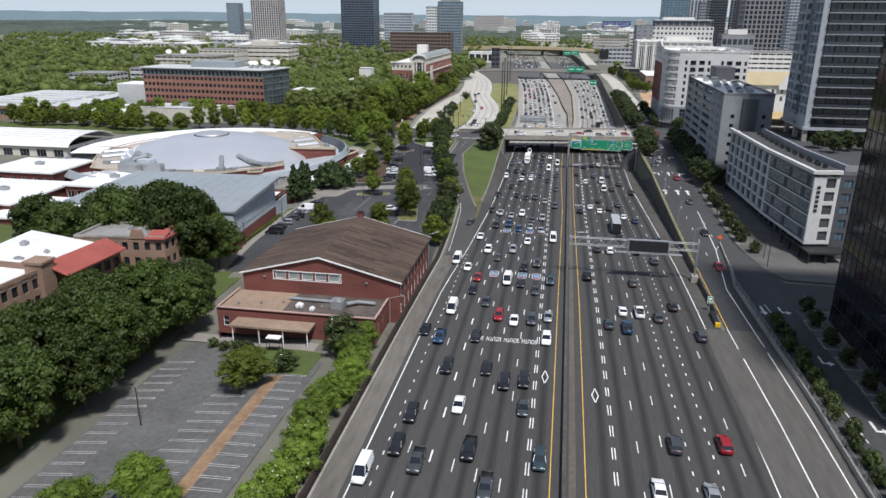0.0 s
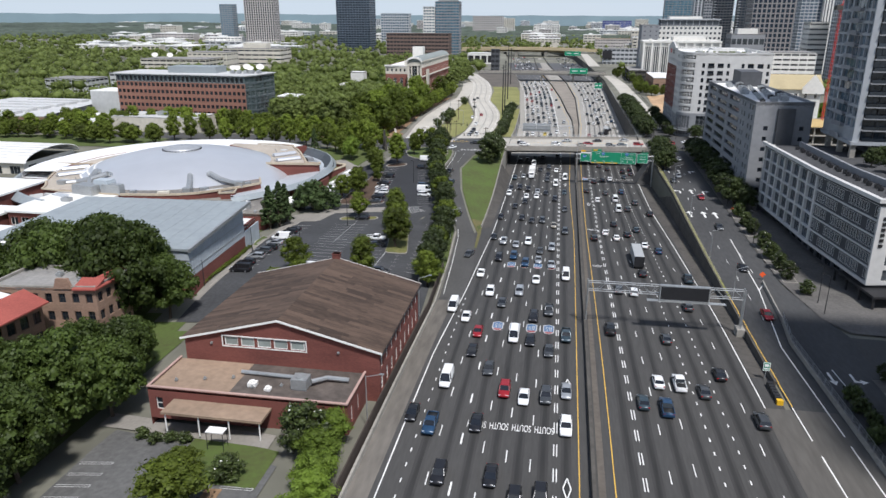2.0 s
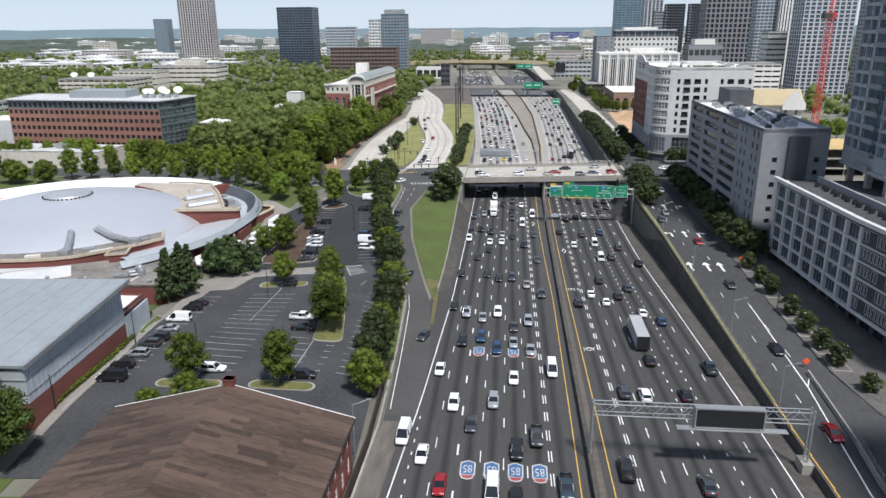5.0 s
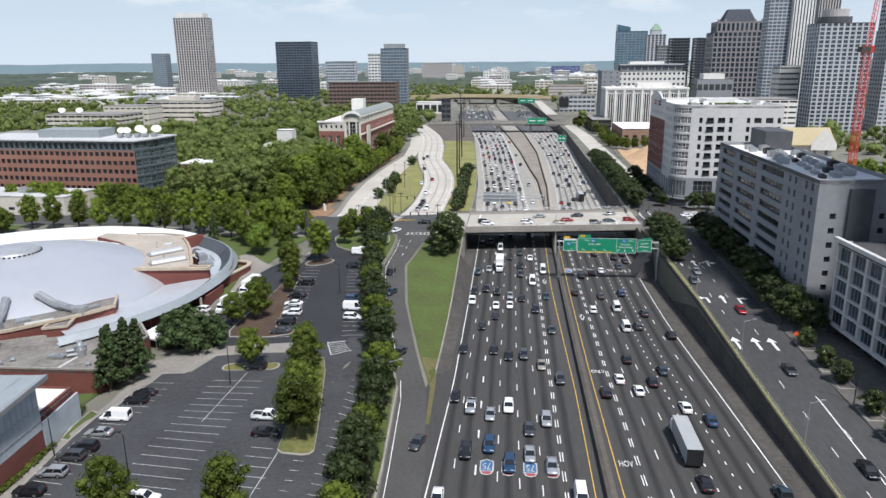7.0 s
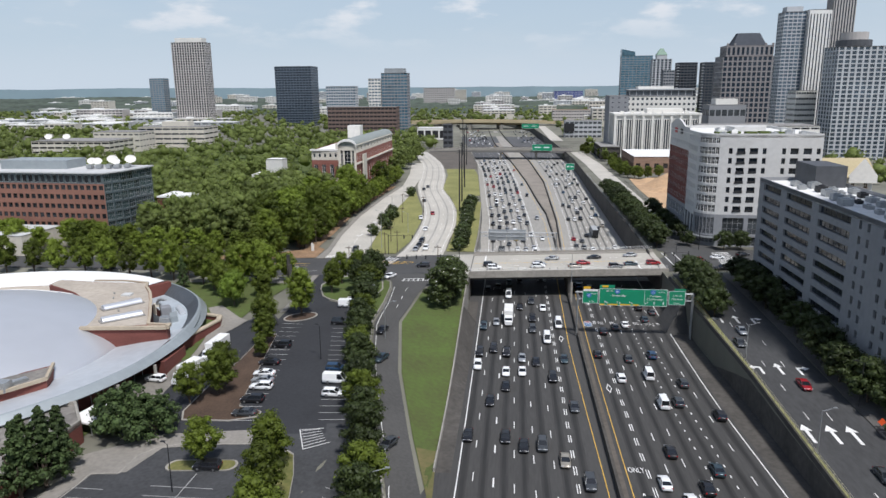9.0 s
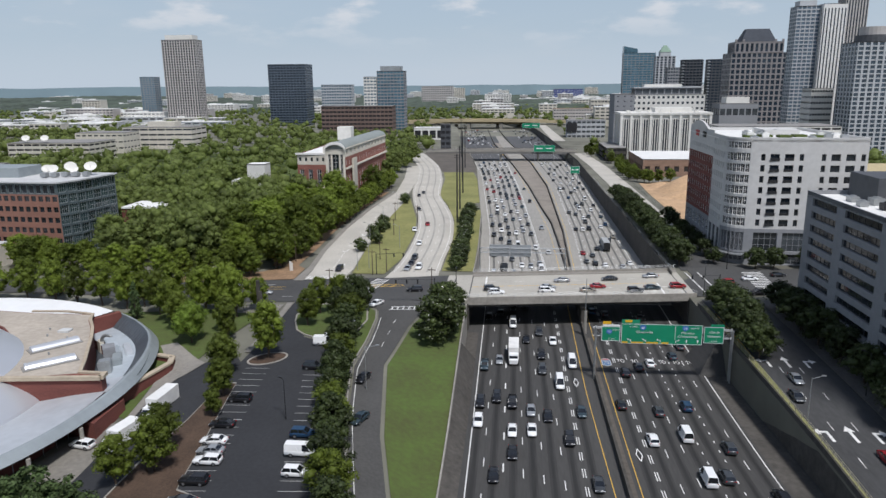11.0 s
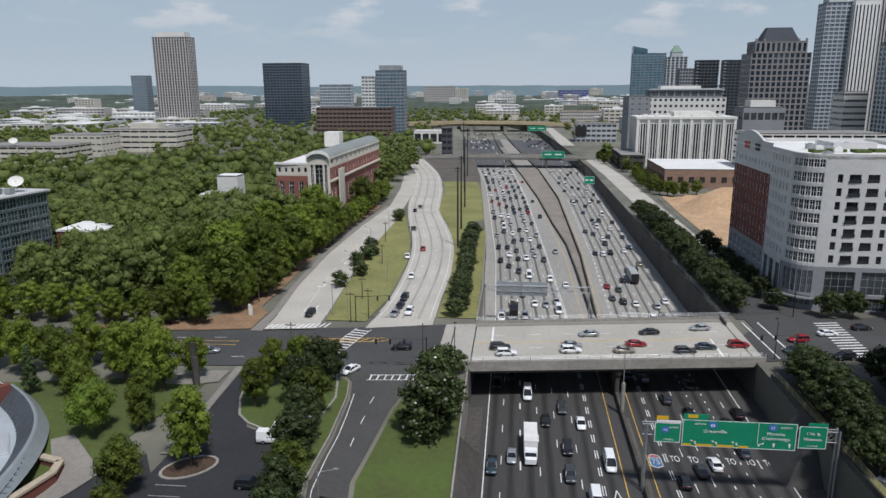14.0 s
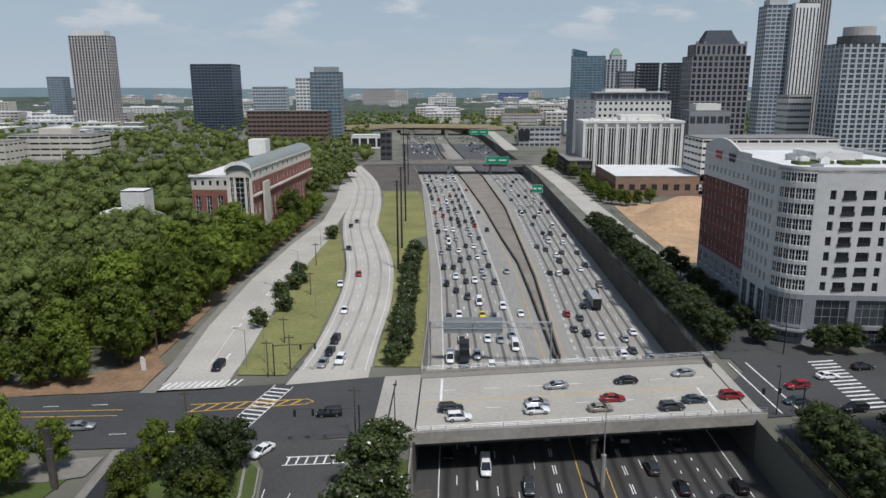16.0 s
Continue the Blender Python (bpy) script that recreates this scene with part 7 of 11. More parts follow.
    for (a, b), (c, d) in zip([(70.4, 264), (72.2, 223), (75.8, 198)], [(72.2, 223), (75.8, 198), (92, 199)]):
        wl2.hexa([(a, b, 22.8), (c, d, 22.8), (c + 0.8, d + 0.3, 22.8), (a + 0.8, b + 0.3, 22.8)], [(a, b, 24.4), (c, d, 24.4), (c + 0.8, d + 0.3, 24.4), (a + 0.8, b + 0.3, 24.4)])
    part("roof_screen", wl2, GREY_WALL, root, "pale parapet round a roof terrace")
    for i in range(22):
        f = i / 21
        roof_unit(root, 68.2 + 3.4 * f * f + 0.5 * (i % 2), 258 - 56 * f, 22.8, 1.0, 1.0, 0.9, DARK_METAL)
    # recessed dark ground floor with posts
    facade(root, (63.5, 264), (65.5, 222), -1, z0, spans(42, 9, 3.4), [(-0.5, 3.2)], DARK_WALL, GLASS_DARK, DARK_METAL, (2, 1), name="ground_floor_wall")
    facade(root, (65.5, 222), (69, 194), -1, z0, spans(28, 6, 3.4), [(-0.5, 3.2)], DARK_WALL, GLASS_DARK, DARK_METAL, (2, 1), name="ground_floor_wall")
    facade(root, (69, 194), (95, 195), -1, z0, spans(26, 6, 3.2), [(-0.5, 3.2)], DARK_WALL, GLASS_DARK, DARK_METAL, (2, 1), name="ground_floor_wall")
    slab(root, [(60.7, 264), (63.0, 222), (66.5, 191.2), (73, 192.4), (95, 194), (95, 264)][::-1], 3.7, 3.98, DARK_WALL, "overhang")
    slab(root, [(64.2, 206), (66.2, 185.5), (76, 187), (76, 193.5), (68, 193)][::-1], 2.8, 3.3, DARK_METAL, "porch_roof", "dark corner porch roof")
    for x, y in ((64.6, 204), (65.2, 198), (65.9, 192), (66.6, 186.3), (71, 187), (75.4, 187.6)):
        p = Mesh()
        p.box((x - 0.25, y - 0.25, -0.6), (x + 0.25, y + 0.25, 2.8))
        part("porch_post", p, DARK_METAL, root)


apartment_block()


def parking_office():
    root = thing("grey_office", (0, 0, 0), "grey concrete office slab with long dark window bands", "building")
    SW, NW, SE, NE = (57.6, 270.5), (56.9, 348), (75.5, 272), (74.8, 349)
    z1 = 35.5
    lv = (78 - 0.5)
    rows = floors(5.6, 9, 3.25, 1.75, 0.9)
    cols = [(3.5, 16.5), (20.5, 36.5), (40.5, 56.5)]
    facade(root, NW, SW, 4.8, z1, cols + spans(77.5, 2, 1.2, 59, 66) + [(70, 71.3), (73.5, 74.8)], rows, GREY_WALL, GLASS_DARK, DARK_METAL, (6, 1), depth=0.55, label="grey precast wall with long dark window bands")
    facade(root, SW, SE, -0.5, z1, [(3.2, 4.6), (7.0, 12.2), (14.4, 15.8)], [(26.5 - 3.4 * i, 27.9 - 3.4 * i) for i in range(8)][::-1], GREY_WALL, GLASS_DARK, DARK_METAL, (1, 1), depth=0.4, skip=lambda i, j: i == 1, label="grey precast end wall")
    unit_box(root, "louvre_panel", (64.6, 270.3, 20.5), (69.8, 271.0, 33.6), DARK_WALL, "tall dark louvred panel")
    facade(root, SE, NE, 0, z1, [], [], GREY_WALL)
    facade(root, NE, NW, 0, z1, spans(18, 4, 1.4), rows, GREY_WALL, GLASS_DARK, DARK_METAL, (1, 1))
    facade(root, (60.5, 348), (61.2, 270.5), -0.5, 4.8, spans(77, 10, 5.5), [(0.2, 3.8)], CREAM_WALL, GLASS_DARK, DARK_METAL, (3, 1), name="arcade_wall")
    for i in range(14):
        y = 273 + 5.6 * i
        p = Mesh()
        p.box((57.7, y - 0.35, -0.6), (58.5, y + 0.35, 4.8))
        part("arcade_column", p, GREY_WALL, root)
    slab(root, [SW, SE, NE, NW], 4.5, 4.79, GREY_WALL, "soffit")
    slab(root, [SW, SE, NE, NW], 34.4, 34.7, ROOF_WHITE, "roof", "white roof with grey machinery")
    ring_wall(root, [SW, SE, NE, NW], 34.6, 35.65, 0.4, GREY_WALL)
    for i in range(26):
        x = 61.5 + (i * 37 % 11)
        y = 279 + 2.3 * i
        roof_unit(root, x, y, 34.7, 1.3 + (i % 3) * 0.6, 2.0 + (i % 2), 0.9 + 0.35 * (i % 3), STEEL if i % 4 else DARK_METAL)
    unit_box(root, "plant_room", (66, 333, 34.7), (74, 347, 40.5), DARK_WALL, "dark rooftop plant room")


parking_office()


def glass_tower(name, label, x0, y0, x1, y1, z0, z1, mat, pitch, storey, mull, turn=0.0):
    """A curtain-walled tower: glass sheets with floor lines and mullions."""
    root = thing(name, (0, 0, 0), label, "building")
    core = Mesh()
    core.box((x0 + 0.3, y0 + 0.3, z0), (x1 - 0.3, y1 - 0.3, z1 - 0.5))
    part("core", core, DARK_METAL, root)
    for a, b in (((x0, y0), (x1, y0)), ((x1, y0), (x1, y1)), ((x0, y1), (x0, y0))):
        p, q = Vector(a), Vector(b)
        u, length = (q - p).normalized(), (q - p).length
        n = Vector((u.y, -u.x))
        g = Mesh()
        nf, nc = int((z1 - z0) / storey), max(1, int(length / pitch))
        for i in range(nf):
            for j in range(nc):
                s, e = p + u * (length * j / nc + 0.06), p + u * (length * (j + 1) / nc - 0.06)
                za, zb = z0 + (z1 - z0) * i / nf + 0.12, z0 + (z1 - z0) * (i + 1) / nf - 0.12
                g.face([(s.x, s.y, za), (e.x, e.y, za), (e.x, e.y, zb), (s.x, s.y, zb)])
        part("glazing", g, mat, root)
        f = Mesh()
        for i in range(nf + 1):
            z = z0 + (z1 - z0) * i / nf
            f.hexa([(p.x, p.y, z - 0.12), (q.x, q.y, z - 0.12), (q.x - n.x * 0.2, q.y - n.y * 0.2, z - 0.12), (p.x - n.x * 0.2, p.y - n.y * 0.2, z - 0.12)], [(p.x + n.x * 0.08, p.y + n.y * 0.08, z + 0.12), (q.x + n.x * 0.08, q.y + n.y * 0.08, z + 0.12), (q.x - n.x * 0.2, q.y - n.y * 0.2, z + 0.12), (p.x - n.x * 0.2, p.y - n.y * 0.2, z + 0.12)])
        part("floor_line", f, mull, root)
        c = Mesh()
        for j in range(0, nc + 1):
            s = p + u * (length * j / nc)
            c.box((s.x - 0.07, s.y - 0.07, z0), (s.x + 0.07, s.y + 0.07, z1))
        part("mullions", c, mull, root)
    slab(root, [(x0, y0), (x1, y0), (x1, y1), (x0, y1)], z1 - 0.4, z1, ROOF_GREY)
    return root


glass_tower("glass_office_tower", "very dark blue glass office tower beside the street", 59.6, 96, 97, 148, 0, 66, glass("night_blue_glass", (0.008, 0.011, 0.017), 0.08), 2.6, 4.1, DARK_METAL)


TOWER_FRAME = material("pale_steel_frame", (0.33, 0.345, 0.36), 0.7, vary=0.15, grain=0.5, coarse=0.06)


def apartment_tower():
    root = thing("apartment_tower", (0, 0, 0), "tall apartment tower with white frame, balconies and dark glass", "building")
    x0, y0, x1, y1, z0, z1 = 79, 247, 112, 272, 27.5, 125
    storey = 3.25
    n = int((z1 - z0) / storey)
    rows = [(z0 + storey * i + 0.45, z0 + storey * i + 3.0) for i in range(1, n)]
    facade(root, (x0, y1), (x0, y0), z0, z1, [(0.5, 3.7), (4.2, 7.4)] + [(8.6, 17.2)] + [(17.8, 21.2), (21.8, 24.4)], rows, TOWER_FRAME, GLASS_BLUE, TOWER_FRAME, (3, 1), depth=0.6, label="white wall with glazed bays")
    facade(root, (x0, y0), (x0 + 1.8, y0), z0, z1, [], [], TOWER_FRAME, name="corner_pier")
    m, g = Mesh(), Mesh()
    for i in range(n + 1):
        z = z0 + storey * i
        m.box((x0 + 1.8, y0 - 0.9, z - 0.16), (x1, y0 + 0.6, z + 0.16))
    part("balcony_slab", m, GREY_WALL, root, "pale floor edges of the balconies")
    for i in range(n):
        z = z0 + storey * i
        for k in range(9):
            a = x0 + 2.0 + k * (x1 - x0 - 2.2) / 9
            ob = part("window", window_mesh((x1 - x0 - 2.2) / 9 - 0.15, storey - 0.4, GLASS_DARK, DARK_METAL, (2, 1)), None, root)
            ob.matrix_local = Matrix.Translation((a + (x1 - x0 - 2.2) / 18, y0 + 0.5, z + 0.18))
        r = Mesh()
        r.box((x0 + 2.0, y0 - 0.85, z + 0.2), (x1, y0 - 0.8, z + 1.15))
        part("balcony_rail", r, GLASS_DARK, root)
        b = Mesh()
        b.box((x0 - 1.1, y0 + 8.2, z - 0.1), (x0, y0 + 15.5, z + 0.12))
        b.box((x0 - 1.1, y0 + 8.2, z + 0.12), (x0 - 1.02, y0 + 15.5, z + 1.1))
        part("balcony", b, GREY_WALL, root)
    facade(root, (x1, y0), (x1, y1), z0, z1, [], [], GREY_WALL)
    facade(root, (x1, y1), (x0, y1), z0, z1, [], [], GREY_WALL)
    slab(root, [(x0 - 0.6, y0 - 1), (x1, y0 - 1), (x1, y1), (x0 - 0.6, y1)], z0 - 0.9, z0, TOWER_FRAME, "transfer_slab", "white slab under the tower")
    for x, y in ((x0 + 0.6, y0 + 0.4), (x0 + 0.6, y0 + 10), (x0 + 0.6, y0 + 20), (x0 + 12, y0 + 0.6), (x0 + 24, y0 + 0.6)):
        c = Mesh()
        c.box((x - 0.7, y - 0.7, 0), (x + 0.7, y + 0.7, z0 - 0.9))
        part("column", c, CONC, root)
    unit_box(root, "core_wall", (x0 + 8, y0 + 6, 0), (x1, y1, z0 - 0.9), DARK_WALL)


apartment_tower()


def hotel():
    root = thing("hotel", (0, 0, 0), "white stucco hotel with rounded corner and brick panel", "building")
    z0, z1 = 2.5, 44.0
    storey = 3.55
    rows = floors(15.2, 7, storey, 2.15, 0.8)
    top = (15.2 + 7 * storey + 1.0, 15.2 + 7 * storey + 2.9)
    # west wall, north to south
    W0, W1 = (53.6, 457), (54.0, 424)
    facade(root, W0, W1, 15.0, 36.5, spans(33, 11, 1.15), rows[:6], BRICK, GLASS_GREY, WHITE_TRIM, (1, 1), depth=0.2, label="red brick panel with white framed windows")
    facade(root, W0, W1, 36.5, 45.5, spans(33, 11, 1.1), [(38.2, 39.8)], HOTEL_WALL, GLASS_DARK, WHITE_TRIM, (1, 1), name="attic_wall")
    facade(root, W0, W1, z0, 15.0, spans(33, 7, 3.0), [(4.5, 8.0), (9.5, 13.5)], GREY_WALL, GLASS_GREY, WHITE_TRIM, (3, 2), name="base_wall")
    facade(root, W1, (53.8, 409), 15.0, z1, spans(15, 6, 1.1), rows + [top], HOTEL_WALL, GLASS_DARK, WHITE_TRIM, (1, 1), label="white wall with small windows")
    facade(root, W1, (53.8, 409), z0, 15.0, spans(15, 3, 3.6), [(4.0, 13.5)], HOTEL_WALL, GLASS_GREY, GREY_WALL, (2, 5), name="base_wall")
    # rounded corner
    c, rad = (61.0, 408.5), 7.2
    n = 8
    pts = [(c[0] + rad * math.cos(math.pi + 0.5 * math.pi * i / n), c[1] + rad * math.sin(math.pi + 0.5 * math.pi * i / n)) for i in range(n + 1)]
    for i in range(n):
        l = (Vector(pts[i + 1]) - Vector(pts[i])).length
        if 1 <= i <= n - 2:
            facade(root, pts[i], pts[i + 1], 15.0, z1, [(0.03, l - 0.03)], [(a - 0.2, b + 0.35) for a, b in rows] + [(top[0], top[1] + 0.6)], HOTEL_WALL, GLASS_DARK, WHITE_TRIM, (2, 2), depth=0.25, name="corner_wall", window="corner_window")
        else:
            facade(root, pts[i], pts[i + 1], 15.0, z1, [], [], HOTEL_WALL, name="corner_wall")
        facade(root, pts[i], pts[i + 1], z0, 15.0, [(0.05, l - 0.05)] if 0 < i < n - 1 else [], [(4.2, 6.9), (7.5, 13.8)], GREY_WALL, GLASS_GREY, GREY_WALL, (3, 3), depth=0.2, name="corner_base", window="corner_panel")
    facade(root, (53.8, 409), pts[0], 15.0, z1, [], [], HOTEL_WALL)
    S0, S1 = pts[-1], (94.6, 399.6)
    ls = (Vector(S1) - Vector(S0)).length
    cols = []
    for g0 in (1.0, 19.2):
        cols += [(g0 + 0.8, g0 + 2.1), (g0 + 3.6, g0 + 6.4), (g0 + 8.0, g0 + 10.8), (g0 + 12.4, g0 + 13.7)]
    facade(root, S0, S1, 15.0, z1, cols, rows, HOTEL_WALL, GLASS_DARK, DARK_METAL, (2, 1), depth=0.5, label="sunlit white south wall with balcony windows")
    for k, (a, b) in enumerate(cols):
        for r0, r1 in rows:
            if b - a > 2:
                bal = Mesh()
                bal.box((S0[0] + a - 0.1, S0[1] - 0.5, r0 - 0.05), (S0[0] + b + 0.1, S0[1] - 0.42, r0 + 0.85))
                part("balcony_rail", bal, DARK_METAL, root)
    facade(root, S0, S1, z0, 15.0, [(1.5, 9.0), (10.5, 17.8), (19.8, 26), (27.2, 33)], [(3.2, 6.6), (7.5, 13.8)], GREY_WALL, GLASS_GREY, GREY_WALL, (4, 3), depth=0.6, name="base_wall", window="base_panel")
    for a, b in ((1.8, 6.4), (8.0, 15.2), (20.0, 25.6), (27.2, 33)):
        ob = part("window", window_mesh(b - a, 2.3, GLASS_DARK, WHITE_TRIM, (6, 3)), None, root)
        ob.matrix_local = Matrix.Translation((S0[0] + (a + b) / 2, S0[1] - 0.02, top[0] - 0.1))
    facade(root, S1, (94.6, 440), z0, z1, [], [], HOTEL_WALL)
    facade(root, (94.6, 458), W0, z0, z1, [], [], HOTEL_WALL)
    slab(root, [(54, 409), *pts, S1, (94.6, 458), W0], 43.2, 43.5, ROOF_WHITE, "roof", "white roof with parapet and machinery")
    ring_wall(root, [(54, 409), *pts, S1, (94.6, 458), (53.6, 457)], 43.4, 44.6, 0.5, HOTEL_WALL)
    arch = Mesh()
    seg = 10
    for i in range(seg):
        y0, y1 = 457 - 26 * i / seg, 457 - 26 * (i + 1) / seg
        h0, h1 = 45.5 + 2.6 * math.sin(math.pi * i / seg), 45.5 + 2.6 * math.sin(math.pi * (i + 1) / seg)
        arch.hexa([(53.62, y1, 45.45), (54.4, y1, 45.45), (54.4, y0, 45.45), (53.62, y0, 45.45)], [(53.62, y1, h1), (54.4, y1, h1), (54.4, y0, h0), (53.62, y0, h0)])
    part("arched_parapet", arch, HOTEL_WALL, root)
    for y, w, mat in ((446, 5.0, RED_PAINT), (436, 4.5, DARK_METAL)):
        s = Mesh()
        s.box((53.45, y - w / 2, 43.6), (53.58, y + w / 2, 44.4))
        s.box((53.45, y - w / 2 + 0.4, 42.3), (53.58, y + w / 2 - 0.4, 43.2))
        part("sign_bar", s, mat, root)
    for i in range(14):
        roof_unit(root, 62 + (i * 7 % 33), 407 + (i * 11 % 44), 43.5, 2.2, 1.8, 1.2 + 0.3 * (i % 3), ROOF_WHITE if i % 2 else STEEL)
    unit_box(root, "plant_room", (72, 428, 43.5), (84, 440, 45.4), HOTEL_WALL)
    for i in range(5):
        unit_box(root, "planter_bed", (62 + 5.6 * i, 416 + 2 * (i % 2), 43.5), (66 + 5.6 * i, 420 + 2 * (i % 2), 44.3), GRASS, "green roof planting")
    aw = Mesh()
    for i in range(n):
        p, q = Vector(pts[i]), Vector(pts[i + 1])
        o = lambda v: v + (v - Vector(c)).normalized() * 1.8
        aw.hexa([(*o(p), 6.2), (*o(q), 6.2), (q.x, q.y, 6.2), (p.x, p.y, 6.2)], [(*o(p), 6.6), (*o(q), 6.6), (q.x, q.y, 6.6), (p.x, p.y, 6.6)])
    part("entrance_canopy", aw, STEEL, root, "curved steel entrance canopy")


hotel()

# ---- midtown and far buildings ----
def tower(name, label, x0, y0, x1, y1, z1, mat, glass_mat, nc, nf, fill=(0.7, 0.6), depth=0.4, roof=ROOF_GREY, z0=0.0, vertical=False, sidec=None, cap=None):
    """A far tower with real recessed windows, set in rows or in upright bands."""
    root = thing(name, (0, 0, 0), label, "building")
    w, d = x1 - x0, y1 - y0
    rows = [(z0 + (z1 - z0) * (i + (1 - fill[1]) / 2) / nf + 0.3, z0 + (z1 - z0) * (i + 1 - (1 - fill[1]) / 2) / nf - 0.1) for i in range(nf)] if not vertical else [(z0 + 4, z1 - 4)]
    sc = sidec or max(2, int(nc * d / w))
    for p, q, l, c in (((x0, y0), (x1, y0), w, nc), ((x0, y1), (x0, y0), d, sc), ((x1, y0), (x1, y1), d, sc)):
        facade(root, p, q, z0, z1, spans(l, c, l / c * fill[0]), rows, mat, glass_mat, DARK_METAL, (1, 1), depth, joined=True)
    slab(root, [(x0, y0), (x1, y0), (x1, y1), (x0, y1)], z1 - 0.5, z1, roof)
    if cap:
        cw = cap[0]
        unit_box(root, "crown", (x0 + w * cw, y0 + d * cw, z1), (x1 - w * cw, y1 - d * cw, z1 + cap[1]), cap[2])
    return root


HAZE_WALL = material("pale_tower_wall", (0.44, 0.45, 0.46), 0.8, vary=0.1, grain=0.2, coarse=0.03)
TAN_WALL = material("brownish_tower_wall", (0.44, 0.41, 0.385), 0.8, vary=0.12, grain=0.2, coarse=0.03)
DARK_BLUE = glass("slate_blue_glass", (0.022, 0.033, 0.046), 0.1)
SLATE_WALL = material("slate_blue_cladding", (0.085, 0.105, 0.135), 0.4, vary=0.2, grain=0.3, coarse=0.05)
TOWER_GLASS = glass("blue_grey_tower_glass", (0.085, 0.115, 0.145), 0.15)
TEAL = glass("teal_glass", (0.075, 0.16, 0.21), 0.1)
CROWN = material("slate_crown", (0.075, 0.082, 0.095), 0.8, vary=0.15, grain=0.3, coarse=0.05, spec=0.1)
GRANITE = material("grey_granite", (0.25, 0.232, 0.228), 0.6, vary=0.1, grain=0.3, coarse=0.03)
BROWN_DECK = material("brown_deck", (0.17, 0.12, 0.10), 0.85, vary=0.15, grain=0.2, coarse=0.03)
t = tower("apartment_tower", "tall slender apartment tower with ribbed concrete and glass fronts", -566, 1250, -511, 1275, 134, TAN_WALL, DARK_BLUE, 13, 34, (0.60, 0.86), cap=(0.10, 7, WHITE_WALL))
t = tower("apartment_tower", "blue-grey apartment tower behind a taller one", -662, 1350, -636, 1370, 80, GREY_WALL, TEAL, 5, 22, (0.8, 0.7))
t = tower("office_tower", "dark slate glass office tower with vertical fins", -398, 1250, -339, 1290, 95, SLATE_WALL, DARK_BLUE, 12, 24, (0.86, 0.72))
t = tower("office_building", "pale glass office block in the distance", -384, 1500, -326, 1525, 64, HAZE_WALL, GLASS_BLUE, 12, 12, (0.8, 0.7), roof=ROOF_WHITE)
t = tower("office_tower", "narrow white banded office tower", -213, 1085, -196, 1105, 73, WHITE_WALL, GLASS_BLUE, 4, 18, (0.75, 0.6))
t = tower("office_tower", "blue-grey glass office tower with open crown", -195, 1084, -160, 1108, 80, GREY_WALL, TEAL, 8, 20, (0.86, 0.75), cap=(0.12, 6, STEEL))
# black panes close the storeys and stand for the shade inside
t = tower("parking_deck", "long brown parking deck with dark open storeys", -250, 1010, -163, 1035, 38, BROWN_DECK, BLACK, 18, 8, (0.86, 0.55))
t = tower("office_building", "brownish office block on the far skyline", -298, 2300, -205, 2340, 58, TAN_WALL, GLASS_GREY, 14, 9, (0.6, 0.5))
t = tower("glass_hall", "blue patterned glass block on a tan base", 114, 2700, 215, 2740, 43, HAZE_WALL, glass("violet_blue_glass", (0.13, 0.16, 0.42), 0.2), 8, 6, (0.95, 0.9))
t = tower("office_building", "low tan office block in the distance", 76, 2500, 233, 2540, 16, TAN_WALL, GLASS_GREY, 20, 3, (0.7, 0.5))
t = tower("office_tower", "teal glass tower with a slanted top", 176, 1500, 232, 1520, 114, GREY_WALL, TEAL, 8, 26, (0.9, 0.85))
tp = Mesh()
tp.hexa([(176, 1500, 114), (200, 1500, 114), (200, 1520, 114), (176, 1520, 114)], [(176, 1500, 126), (200, 1500, 121), (200, 1520, 121), (176, 1520, 126)])
part("slanted_top", tp, TEAL, t, "slanted teal glass top")
t = tower("office_tower", "pale stepped tower with a pyramid roof", 214, 1400, 246, 1418, 104, HAZE_WALL, DARK_BLUE, 5, 26, (0.62, 0.85))
unit_box(t, "upper_block", (221, 1402, 104), (238, 1416, 111), HAZE_WALL)
pm = Mesh()
pm.hexa([(220.4, 1401.4, 111), (238.6, 1401.4, 111), (238.6, 1416.6, 111), (220.4, 1416.6, 111)], [(227, 1408, 122), (232, 1408, 122), (232, 1410, 122), (227, 1410, 122)])
part("pyramid_roof", pm, material("green_copper", (0.20, 0.29, 0.22), 0.7, vary=0.15), t)
for x0, x1 in ((203, 229), (236, 264)):
    t = tower("apartment_tower", "near-black slab tower with pale balcony stripes", x0, 1150, x1, 1168, 91, DARK_WALL, DARK_BLUE, 6, 24, (0.8, 0.7))
    for k in (0, 1):
        xx = x0 + k * (x1 - x0)
        for i in range(23):
            unit_box(t, "balcony_edge", (xx - 1.6, 1148.6, 4 + 3.8 * i), (xx + 1.6, 1150.4, 4.7 + 3.8 * i), HAZE_WALL)
t = tower("office_tower", "grey office tower between darker towers", 214, 1300, 238, 1320, 84, GREY_WALL, DARK_BLUE, 6, 18, (0.7, 0.6))
t = tower("office_building", "white office block with tall vertical fins", 70, 758, 140, 790, 37, WHITE_WALL, DARK_BLUE, 36, 1, (0.66, 0.8), vertical=True, roof=ROOF_WHITE, sidec=16, depth=0.4)
